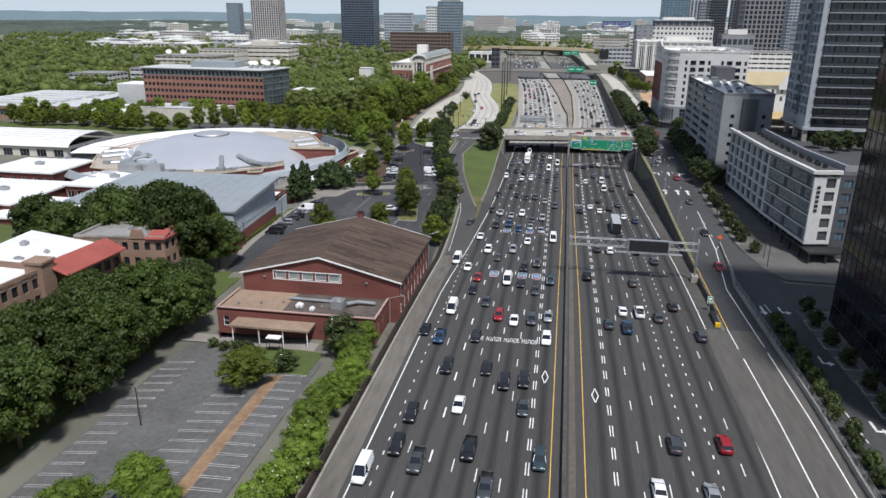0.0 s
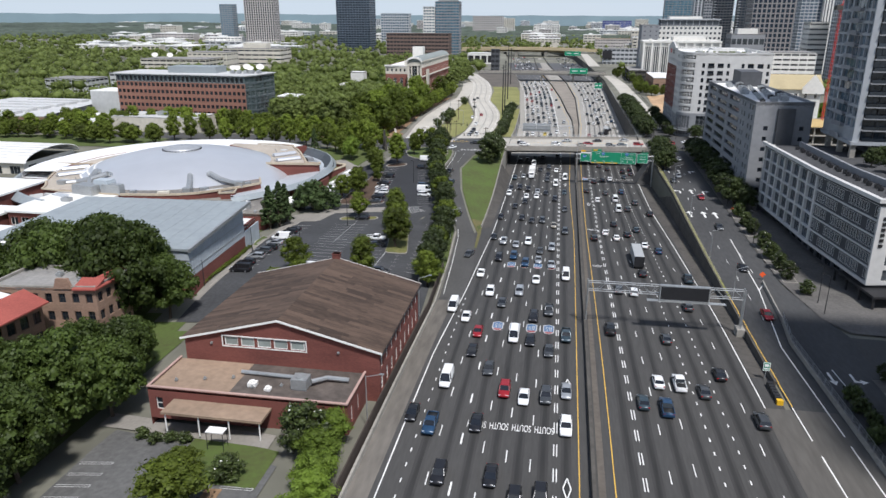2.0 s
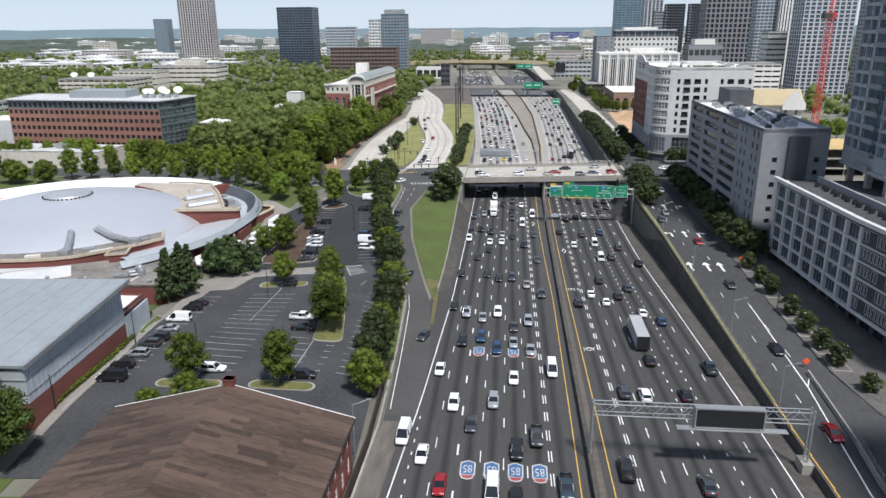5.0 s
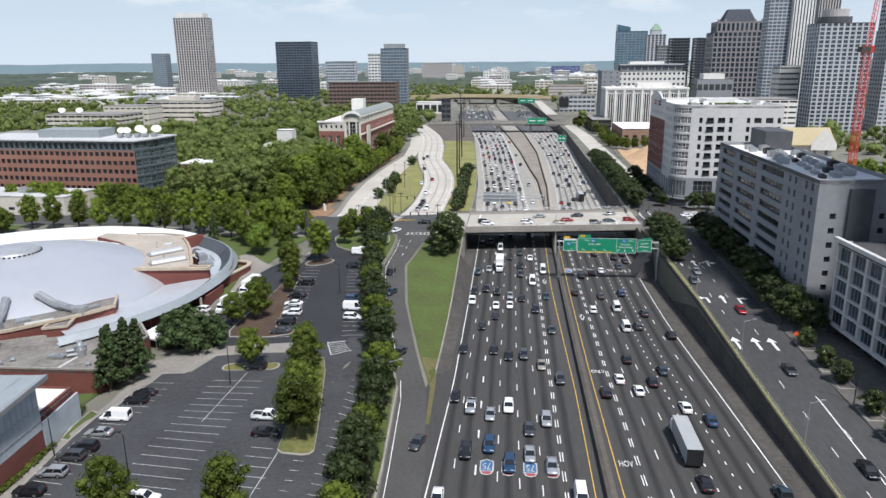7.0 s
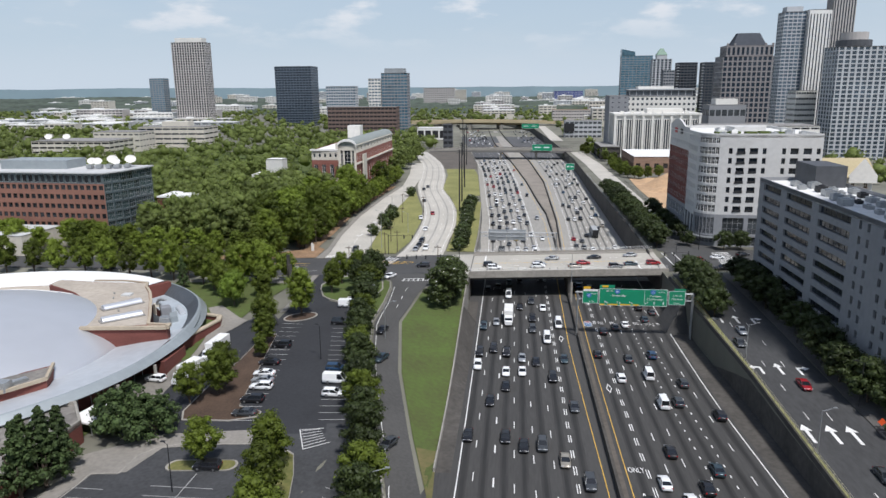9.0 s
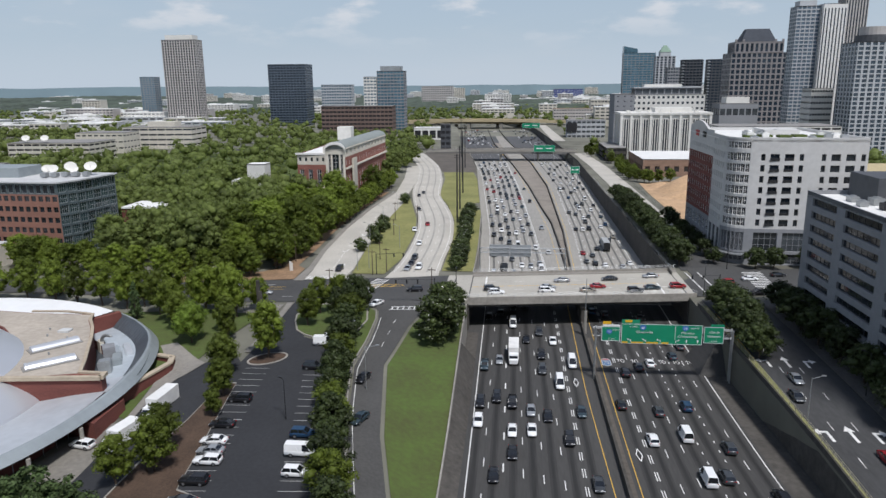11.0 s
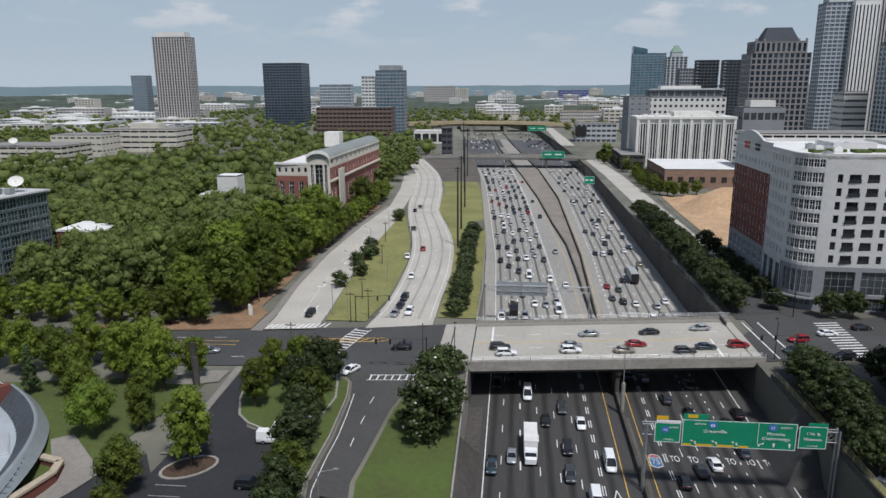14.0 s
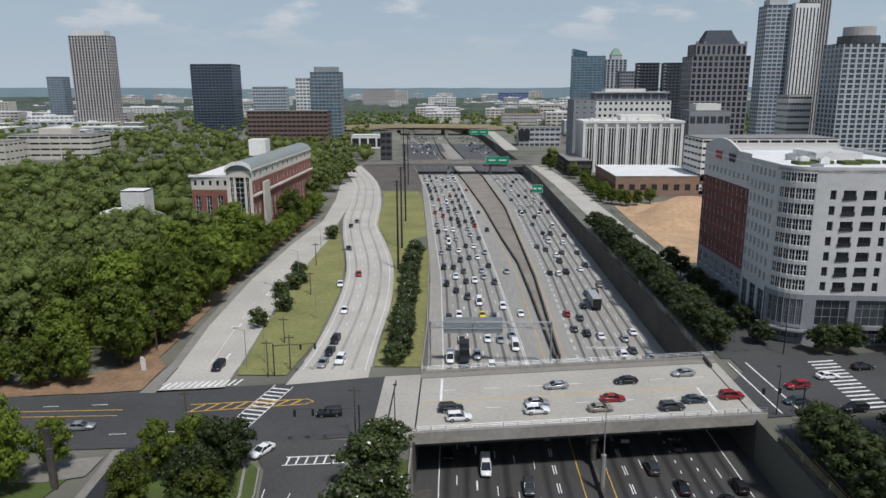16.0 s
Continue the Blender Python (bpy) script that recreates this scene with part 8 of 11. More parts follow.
for i in range(1):
    unit_box(t, "roof_edge", (68.6, 756.6, 36.6), (141.4, 791.4, 38.3), WHITE_WALL)
    unit_box(t, "plant_room", (98, 768, 38.3), (128, 786, 41.8), WHITE_WALL)
    for k in range(10):
        xx = 70 + 70 * k / 9
        unit_box(t, "pilaster", (xx - 1.0, 756.9, 0), (xx + 1.0, 757.95, 36.6), WHITE_WALL)
    for k in range(5):
        yy = 758 + 32 * k / 4
        unit_box(t, "pilaster", (68.9, yy - 0.9, 0), (69.95, yy + 0.9, 36.6), WHITE_WALL)
    for k in range(7):
        roof_unit(t, 76 + 9 * k, 764 + 3 * (k % 3), 38.3, 3.2, 2.4, 1.6 + 0.5 * (k % 2), WHITE_WALL)
t = tower("office_building", "white office block with rows of square windows", 92, 850, 158, 880, 51, WHITE_WALL, DARK_BLUE, 15, 10, (0.5, 0.5))
facade(t, (95, 853), (155, 853), 51, 57, spans(60, 9, 5.6), [(51.8, 56.2)], GREY_WALL, GLASS_GREY, STEEL, (1, 1), 0.3, joined=True, name="penthouse_wall")
facade(t, (95, 876), (95, 853), 51, 57, spans(23, 4, 4.6), [(51.8, 56.2)], GREY_WALL, GLASS_GREY, STEEL, (1, 1), 0.3, joined=True, name="penthouse_wall")
unit_box(t, "penthouse_roof", (93.5, 851.5, 57), (156.5, 877, 58), HAZE_WALL)
unit_box(t, "plant_room", (104, 858, 58), (138, 872, 60.5), WHITE_WALL)
t = tower("office_building", "plain grey office block beside the freeway", 74, 835, 92, 870, 52, GREY_WALL, GLASS_GREY, 3, 12, (0.3, 0.3))
t = tower("office_tower", "grey granite office tower with ribbed sides and hipped crown", 221, 1000, 281, 1034, 93, GRANITE, DARK_BLUE, 11, 16, (0.68, 0.80), sidec=6)
facade(t, (225, 1003), (277, 1003), 93, 105, spans(52, 10, 2.9), [(94.5, 103)], GRANITE, DARK_BLUE, DARK_METAL, (1, 1), 0.4, joined=True)
facade(t, (225, 1031), (225, 1003), 93, 105, spans(28, 6, 2.6), [(94.5, 103)], GRANITE, DARK_BLUE, DARK_METAL, (1, 1), 0.4, joined=True)
facade(t, (277, 1003), (277, 1031), 93, 105, [], [], GRANITE)
slab(t, [(225, 1003), (277, 1003), (277, 1031), (225, 1031)], 104.2, 104.6, ROOF_GREY)
for x in (226, 234, 268, 276):
    unit_box(t, "pinnacle", (x - 1, 1003, 105), (x + 1, 1005, 107.5), GRANITE)
hp = Mesh()
hp.hexa([(232, 1006, 104.6), (270, 1006, 104.6), (270, 1028, 104.6), (232, 1028, 104.6)], [(239, 1012, 119), (263, 1012, 119), (263, 1022, 119), (239, 1022, 119)])
part("hipped_roof", hp, CROWN, t, "dark blue-grey hipped crown")
t = tower("apartment_tower", "very tall white and glass apartment tower", 240, 872, 260.5, 890, 129, HAZE_WALL, TOWER_GLASS, 5, 38, (0.84, 0.80))
unit_box(t, "crown", (243, 876, 129), (258, 888, 134), HAZE_WALL)
t = tower("apartment_tower", "very tall white-striped tower with narrow bands", 260.7, 866, 281, 886, 130, WHITE_TRIM, DARK_BLUE, 7, 1, (0.42, 0.8), vertical=True)
t = tower("office_tower", "brown stone tower behind a white tower", 352, 1040, 377, 1060, 170, TAN_WALL, DARK_BLUE, 8, 36, (0.5, 0.8), vertical=True)
t = tower("apartment_tower", "grey concrete tower with balconies under scaffolding", 330, 800, 372, 840, 118, HAZE_WALL, DARK_BLUE, 10, 30, (0.72, 0.62), cap=(0.2, 9, DARK_WALL))
t = tower("apartment_tower", "pale grey apartment tower with stacked balconies", 236, 735, 279, 762, 90, HAZE_WALL, TOWER_GLASS, 9, 27, (0.70, 0.84))
for r_, z_ in ((13, 100), (10, 106)):
    drum = Mesh()
    drum.beam((252, 748, 90), (252, 748, z_ - 5), r_, sides=24)
    part("roof_drum", drum, TAN_WALL if r_ == 10 else DARK_WALL, t, "round rooftop drum")
t = tower("apartment_tower", "pale grey apartment tower with stacked balconies", 294, 742, 340, 765, 84, HAZE_WALL, TOWER_GLASS, 10, 24, (0.66, 0.62))
t = tower("office_building", "pale banded office block with stepped top", 224, 780, 241, 800, 56, WHITE_WALL, GLASS_GREY, 8, 12, (0.9, 0.45))
t = tower("office_building", "low grey office block with flat roof", 158, 800, 190, 825, 44, GREY_WALL, GLASS_GREY, 6, 3, (0.8, 0.4), cap=(0.2, 5, WHITE_WALL))
# deck openings hold black panes as painted inner shade
t = tower("parking_deck", "white parking deck with open storeys", 115, 640, 190, 672, 34, WHITE_WALL, BLACK, 12, 9, (0.88, 0.45), roof=ROOF_GREY)
t = tower("low_building", "low brick store with a white roof", 68, 640, 118, 700, 13, BRICK_BROWN, GLASS_DARK, 8, 1, (0.5, 0.3), roof=ROOF_WHITE)
t = tower("office_building", "long tan brick block beyond the far ramp", 42, 1282, 101, 1310, 24, TAN_WALL, GLASS_GREY, 14, 5, (0.7, 0.4), roof=ROOF_TAN)
t = tower("office_building", "low pale block with wide glass fronts beside the freeway", 43, 992, 86, 1016, 21, HAZE_WALL, GLASS_GREY, 8, 4, (0.82, 0.55))
unit_box(t, "dark_panel", (42, 990.6, 8), (54, 991.6, 18), BLACK, "black display panel")
# both decks: shade within the storeys is a black pane per opening
t = tower("parking_deck", "dark parking deck beside the freeway", 56, 735, 72, 790, 12, CONC_DARK, BLACK, 4, 3, (0.9, 0.5))
t = tower("parking_deck", "long cream parking deck with dark open storeys", -441, 720, -368, 760, 18, CREAM_WALL, BLACK, 10, 5, (0.9, 0.5), z0=-2)
dish(t, -425, 722, 18, 3.2)
dish(t, -408, 722, 18, 3.2)
t = tower("office_building", "cream office block with round dishes nearby", -432, 800, -384, 830, 21, CREAM_WALL, GLASS_GREY, 8, 4, (0.7, 0.3), z0=-2)
t = tower("office_building", "cream banded office block among trees", -413, 850, -340, 885, 23, CREAM_WALL, DARK_BLUE, 8, 5, (0.92, 0.4), z0=-2, cap=(0.3, 5, CREAM_WALL))
t = tower("low_building", "white studio block half hidden by trees", -147, 500, -138, 508, 25, WHITE_WALL, GLASS_DARK, 3, 1, (0.2, 0.2), roof=ROOF_WHITE)
unit_box(t, "low_wing", (-155, 499, 2), (-147.1, 511, 17), WHITE_WALL)
t = tower("low_building", "white domed event hall beside the road", -130, 960, -96, 980, 15, WHITE_WALL, BLACK, 4, 1, (0.8, 0.6), roof=ROOF_WHITE)
t = tower("billboard_tower", "dark lattice display tower beside the road", -86, 830, -77, 838, 26, DARK_WALL, BLACK, 2, 5, (0.8, 0.6))


# open storeys of these two decks: black panes in place of shade
t = tower("parking_deck", "white parking deck with open storeys among trees", -398, 522, -362, 548, 15, ROOF_PALE, BLACK, 8, 4, (0.9, 0.5))
t = tower("parking_deck", "white parking deck with open storeys among trees", -352, 536, -318, 560, 19, ROOF_PALE, BLACK, 8, 5, (0.9, 0.5))


# red brick lightened: the sunlight on these walls is put into the colour
COURT_BRICK = material("sunlit_red_brick", (0.255, 0.105, 0.082), 0.9, vary=0.25, grain=2.0, coarse=0.12, stretch=(1, 1, 3))


def courthouse():
    root = thing("courthouse", (0, 0, 0), "red brick and white stone hall with barrel-vaulted roof", "building")
    z0 = 2.0
    E0, E1 = (-99.5, 508), (-96.5, 602)
    rows = floors(8, 4, 5.2, 3.2, 1.0)
    facade(root, E0, E1, z0, 21.5, spans(94, 18, 2.4), [(9.5, 18.5)], COURT_BRICK, GLASS_DARK, WHITE_TRIM, (2, 6), depth=0.35, label="red brick side wall with tall white framed windows")
    facade(root, E0, E1, 22.3, 27.5, spans(94, 18, 1.6), [(23.4, 26.0)], COURT_BRICK, GLASS_DARK, WHITE_TRIM, (1, 2), depth=0.3, name="upper_wall")
    for zc, h, o in ((21.5, 0.8, 0.9), (6.6, 0.9, 0.35), (31.5, 0.6, 0.5)):
        band = Mesh()
        band.hexa([(E0[0] - 0.3, E0[1], zc), (E0[0] + o, E0[1], zc), (E1[0] + o, E1[1], zc), (E1[0] - 0.3, E1[1], zc)], [(E0[0] - 0.3, E0[1], zc + h), (E0[0] + o, E0[1], zc + h), (E1[0] + o, E1[1], zc + h), (E1[0] - 0.3, E1[1], zc + h)])
        part("cornice", band, CREAM_WALL, root, "cream stone cornice")
    facade(root, E0, E1, 27.5, 31.5, spans(94, 12, 2.4), [(28.5, 30.6)], CREAM_WALL, GLASS_DARK, WHITE_TRIM, (2, 1), name="attic_wall")
    facade(root, (-109.5, 508.4), E0, z0, 31.5, [(1.2, 2.6), (3.2, 6.8), (7.4, 8.8)], [(8.5, 11.0), (13, 29.0)], CREAM_WALL, GLASS_DARK, WHITE_TRIM, (2, 8), depth=0.6, label="cream stone bay with three tall windows")
    facade(root, (-128, 521), (-109.5, 520), z0, 22.5, spans(18.5, 4, 2.2), [(8, 10), (12.0, 20)], COURT_BRICK, GLASS_DARK, WHITE_TRIM, (2, 4), depth=0.3, label="red brick wing wall")
    facade(root, (-128, 521), (-109.5, 520), 22.5, 28, spans(18.5, 6, 1.4), [(24.0, 26.2)], CREAM_WALL, GLASS_DARK, WHITE_TRIM, (1, 1), name="attic_wall")
    facade(root, (-109.5, 543), (-109.5, 508.4), z0, 31.5, [], [], BRICK)
    facade(root, (-128, 590), (-128, 521), z0, 28, [], [], BRICK)
    slab(root, [(-128, 521), (-109.5, 520), (-109.5, 595), (-128, 590)], 27.0, 27.6, ROOF_WHITE, "wing_roof")
    v = Mesh()
    n = 10
    for i in range(n):
        a, b = math.pi * i / n, math.pi * (i + 1) / n
        x0, x1 = -104.5 + 5.2 * math.cos(a), -104.5 + 5.2 * math.cos(b)
        za, zb = 31.5 + 3.4 * math.sin(a), 31.5 + 3.4 * math.sin(b)
        v.hexa([(x1, 507.5, zb - 0.5), (x0, 507.5, za - 0.5), (x0 + 3, 602, za - 0.5), (x1 + 3, 602, zb - 0.5)], [(x1, 507.5, zb), (x0, 507.5, za), (x0 + 3, 602, za), (x1 + 3, 602, zb)])
        v.face([(x0, 508.6, 31.5), (x1, 508.6, 31.5), (x1, 508.6, zb), (x0, 508.6, za)][::-1])
    arch_ = Mesh()
    for i in range(n):
        a, b = math.pi * i / n, math.pi * (i + 1) / n
        x0, x1 = -104.5 + 5.2 * math.cos(a), -104.5 + 5.2 * math.cos(b)
        za, zb = 31.5 + 3.4 * math.sin(a), 31.5 + 3.4 * math.sin(b)
        arch_.hexa([(x1, 506.9, zb - 1.1), (x0, 506.9, za - 1.1), (x0, 507.5, za - 1.1), (x1, 507.5, zb - 1.1)], [(x1, 506.9, zb + 0.25), (x0, 506.9, za + 0.25), (x0, 507.5, za + 0.25), (x1, 507.5, zb + 0.25)])
    part("arched_coping", arch_, WHITE_TRIM, root, "white arched coping over the bay")
    unit_box(root, "wing_coping", (-128.6, 520.2, 27.6), (-109.6, 521.4, 28.5), WHITE_TRIM)
    unit_box(root, "step_block", (-115.5, 526, 24), (-109.6, 560, 31.4), CREAM_WALL, "cream stepped block beside the vault")
    part("vaulted_roof", v, material("pale_green_grey_metal_roof", (0.29, 0.31, 0.285), 0.5, 0.2, vary=0.12), root, "barrel-vaulted grey-green metal roof")
    # low portico
    facade(root, (-118, 498), (-101, 497), z0 + 4, 13, spans(17, 4, 2.4), [(8.5, 11.5)], CREAM_WALL, GLASS_DARK, WHITE_TRIM, (2, 1), name="portico_wall")
    facade(root, (-101, 497), (-100, 508), z0 + 4, 13, spans(11, 3, 2.0), [(8.5, 11.5)], CREAM_WALL, GLASS_DARK, WHITE_TRIM, (2, 1), name="portico_wall")
    slab(root, [(-119, 497), (-100.3, 496), (-99.5, 508), (-119, 508)], 13, 13.8, material("rosy_coping", (0.50, 0.40, 0.36), 0.85, vary=0.1), "portico_roof")
    slab(root, [(-120, 494), (-99.8, 493), (-99.8, 497), (-120, 498)], 5.5, 6.4, CREAM_WALL, "porch_roof")
    for i in range(6):
        c = Mesh()
        c.beam((-119 + 3.7 * i, 495, z0), (-119 + 3.7 * i, 495, 5.5), 0.45, sides=10)
        part("porch_column", c, WHITE_TRIM, root)
    m = Mesh()
    m.box((-98.4, 518, z0), (-97.6, 526, 26))
    part("pilaster", m, CREAM_WALL, root)
    unit_box(root, "roof_block", (-120, 575, 31), (-112, 583, 38.5), WHITE_WALL)
    h = thing("low_building", (0, 0, 0), "low hall with a curved pale green metal roof", "building")
    r = Mesh()
    for i in range(8):
        a, b = math.pi * i / 8, math.pi * (i + 1) / 8
        r.hexa([(-160 + 2.5 * i, 500, 12.0), (-157.5 + 2.5 * i, 500, 12.0), (-157.5 + 2.5 * i, 522, 12.0), (-160 + 2.5 * i, 522, 12.0)], [(-160 + 2.5 * i, 500, 12.5 + 2.5 * math.sin(a)), (-157.5 + 2.5 * i, 500, 12.5 + 2.5 * math.sin(b)), (-157.5 + 2.5 * i, 522, 12.5 + 2.5 * math.sin(b)), (-160 + 2.5 * i, 522, 12.5 + 2.5 * math.sin(a))])
    part("roof", r, METAL_ROOF, h)
    facade(h, (-160, 500.5), (-140, 500.5), 1, 12, spans(20, 5, 2), [(6, 9)], COURT_BRICK, GLASS_DARK)


courthouse()

# far low white buildings among the woods
def far_house(x, y, w, d, z, h, mat, nc, nf):
    """A distant block: walls with window recesses and a flat roof with an edge, one small mesh."""
    m = Mesh()
    m.box((x, y, z), (x + w, y + d, z + h), 0)
    m.box((x - 0.3, y - 0.3, z + h), (x + w + 0.3, y + d + 0.3, z + h + 0.7), 1)
    m.box((x + w * 0.3, y + d * 0.3, z + h + 0.7), (x + w * 0.5, y + d * 0.7, z + h + 3), 1)
    for i in range(nf):
        zz = z + 8 + (h - 8) * (i + 0.3) / nf
        for j in range(nc):
            a = x + w * (j + 0.15) / nc
            m.box((a, y - 0.15, zz), (a + w * 0.7 / nc, y - 0.01, zz + (h - 8) * 0.4 / nf), 2)
    return tagged(part("low_building", m, [mat, ROOF_WHITE, GLASS_GREY]), "distant pale flat-roofed building among trees", "building", "far buildings")


rng = random.Random(11)
for i in range(190):
    d = rng.uniform(1300, 3600)
    a = rng.uniform(-0.62, 0.62)
    x, y = d * math.sin(a) - 20, d * math.cos(a) + 150
    if abs(x - (along(LEFT_EDGE, y) + along(RIGHT_EDGE, y)) / 2) < 60:
        continue
    w, dp, h = rng.uniform(25, 95), rng.uniform(15, 40), rng.uniform(6, 17) * (1.5 if rng.random() < 0.2 else 1) * (1 + (d > 2400) * 0.6)
    mat = rng.choice([WHITE_WALL, CREAM_WALL, HAZE_WALL, TAN_WALL, WHITE_WALL])
    z = z_land(x, y)
    far_house(x, y, w, dp, z, h + 8, mat, max(3, int(w / 7)), max(1, int(h / 4)))


for i in range(36):
    y = rng.uniform(1050, 1800)
    x = -0.56 * y + rng.uniform(-190, 170)
    far_house(x, y, rng.uniform(25, 80), rng.uniform(14, 40), z_land(x, y), rng.uniform(10, 15), rng.choice([WHITE_WALL, CREAM_WALL, HAZE_WALL]), 6, 1)
for i in range(40):
    y = rng.uniform(1000, 2200)
    x = 0.05 * y + rng.uniform(20, 260)
    if x > along(RIGHT_EDGE, y) + 35 and not (150 < x < 340 and y < 1560):
        far_house(x, y, rng.uniform(25, 70), rng.uniform(14, 30), z_land(x, y), rng.uniform(14, 34), rng.choice([WHITE_WALL, CREAM_WALL, HAZE_WALL, TAN_WALL]), 6, 4)


# building site beside the hotel and the crane
def crane(x, y, z0, h):
    root = thing("tower_crane", (x, y, z0), "red lattice tower crane on a building site", "crane")
    root.matrix_world = Matrix.Identity(4)
    s = 1.1
    for sx, sy in ((-s, -s), (s, -s), (s, s), (-s, s)):
        m = Mesh()
        m.beam((x + sx, y + sy, z0), (x + sx, y + sy, z0 + h), 0.16, sides=4)
        part("mast_leg", m, RED_PAINT, root)
    b = Mesh()
    n = int(h / 2.6)
    for i in range(n):
        a, c = z0 + h * i / n, z0 + h * (i + 1) / n
        for p, q in (((-s, -s), (s, -s)), ((s, -s), (s, s)), ((s, s), (-s, s)), ((-s, s), (-s, -s))):
            b.beam((x + p[0], y + p[1], a), (x + q[0], y + q[1], c), 0.09, sides=4)
            b.beam((x + p[0], y + p[1], a), (x + q[0], y + q[1], a), 0.09, sides=4)
    part("mast_bracing", b, RED_PAINT, root)
    c = Mesh()
    c.box((x - 1.6, y - 1.8, z0 + h), (x + 1.6, y + 1.8, z0 + h + 2.6))
    part("cab", c, RED_PAINT, root)
    j = Mesh()
    d = Vector((0.30, 0.55, 0.78)).normalized()
    o = Vector((x, y, z0 + h + 2))
    for off in (Vector((0.7, -0.5, 0)), Vector((-0.7, 0.5, 0)), Vector((0, 0, 1.5))):
        j.beam(o + off, o + off + d * 34, 0.13, sides=4)
    for i in range(14):
        for p, q in ((Vector((0.7, -0.5, 0)), Vector((-0.7, 0.5, 0))), (Vector((-0.7, 0.5, 0)), Vector((0, 0, 1.5))), (Vector((0, 0, 1.5)), Vector((0.7, -0.5, 0)))):
            j.beam(o + p + d * 34 * i / 14, o + q + d * 34 * (i + 1) / 14, 0.07, sides=4)
    part("jib", j, RED_PAINT, root)
    k = Mesh()
    k.box((x - 4.8, y - 6, z0 + h + 0.2), (x - 1.5, y - 2.5, z0 + h + 2.2))
    part("counterweight", k, CONC_DARK, root)


crane(121, 396, 2, 62)
site = thing("building_shell", (0, 0, 0), "half-built concrete frame with yellow formwork decks", "building")
for i, z in enumerate((2, 6, 10, 14)):
    slab(site, [(100, 372), (160, 372), (160, 400), (100, 400)], z - 0.35, z, CONC if i < 3 else material("plywood_formwork", (0.52, 0.37, 0.16), 0.85, vary=0.2), "floor_slab")
    if i:
        for x in range(102, 160, 8):
            c = Mesh()
            c.box((x - 0.3, 373, z - 4), (x + 0.3, 373.6, z - 0.35))
            part("column", c, CONC, site)
gh = thing("gabled_house", (0, 0, 0), "white gabled house with a tan roof", "house")
facade(gh, (92, 440), (132, 440), 2, 24, spans(40, 8, 1.6), [(15, 18), (19.5, 22)], WHITE_WALL, GLASS_DARK, WHITE_TRIM, (2, 2))
facade(gh, (132, 440), (132, 456), 2, 24, [], [], WHITE_WALL)
g = Mesh()
g.hexa([(90, 439, 24), (133, 439, 24), (133, 448, 31), (90, 448, 31)], [(90, 439, 24.4), (133, 439, 24.4), (133, 448, 31.4), (90, 448, 31.4)])
part("roof", g, material("tan_shingle", (0.42, 0.35, 0.21), 0.85, vary=0.12), gh)
g2 = Mesh()
g2.face([(122, 438.5, 22), (133, 438.5, 22), (133, 438.5, 25), (127.5, 438.5, 32), (122, 438.5, 25)])
g2.face([(122, 439.3, 22), (122, 439.3, 25), (127.5, 439.3, 32), (133, 439.3, 25), (133, 439.3, 22)])
part("gable", g2, WHITE_WALL, gh)
# earth heaps
for x, y, r, h in ((88, 572, 26, 10), (74, 548, 12, 3.5), (108, 530, 16, 7), (84, 515, 10, 3), (70, 590, 9, 2.5)):
    m = Mesh()
    n, k = 9, 20
    for i in range(n + 1):
        rr = r * i / n
        for j in range(k):
            t = 2 * math.pi * j / k
            px_, py_ = x + rr * math.cos(t), y + rr * math.sin(t) * 0.8
            hh = h * math.cos(math.pi / 2 * i / n) ** 1.3 + 0.7 * noise.noise(Vector((px_ * 0.2, py_ * 0.2, 1))) * (1 - i / n)
            m.v.append((px_, py_, z_land(px_, py_) + hh))
    for i in range(n):
        for j in range(k):
            a, b = i * k + j, i * k + (j + 1) % k
            m.f.append((a, b, b + k, a + k))
            m.m.append(0)
    tagged(part("earth_heap", m, EARTH, flat=False), "heap of bare orange earth on a building site", "earth heap")


# ---- trees ----
def lump_shape():
    """Corners and faces of a 20-sided solid."""
    g = (1 + 5 ** 0.5) / 2
    v = [(-1, g, 0), (1, g, 0), (-1, -g, 0), (1, -g, 0), (0, -1, g), (0, 1, g), (0, -1, -g), (0, 1, -g), (g, 0, -1), (g, 0, 1), (-g, 0, -1), (-g, 0, 1)]
    f = [(0, 11, 5), (0, 5, 1), (0, 1, 7), (0, 7, 10), (0, 10, 11), (1, 5, 9), (5, 11, 4), (11, 10, 2), (10, 7, 6), (7, 1, 8), (3, 9, 4), (3, 4, 2), (3, 2, 6), (3, 6, 8), (3, 8, 9), (4, 9, 5), (2, 4, 11), (6, 2, 10), (8, 6, 7), (9, 8, 1)]
    return np.array([tuple(Vector(p).normalized()) for p in v]), np.array(f)


LUMP_V, LUMP_F = lump_shape()


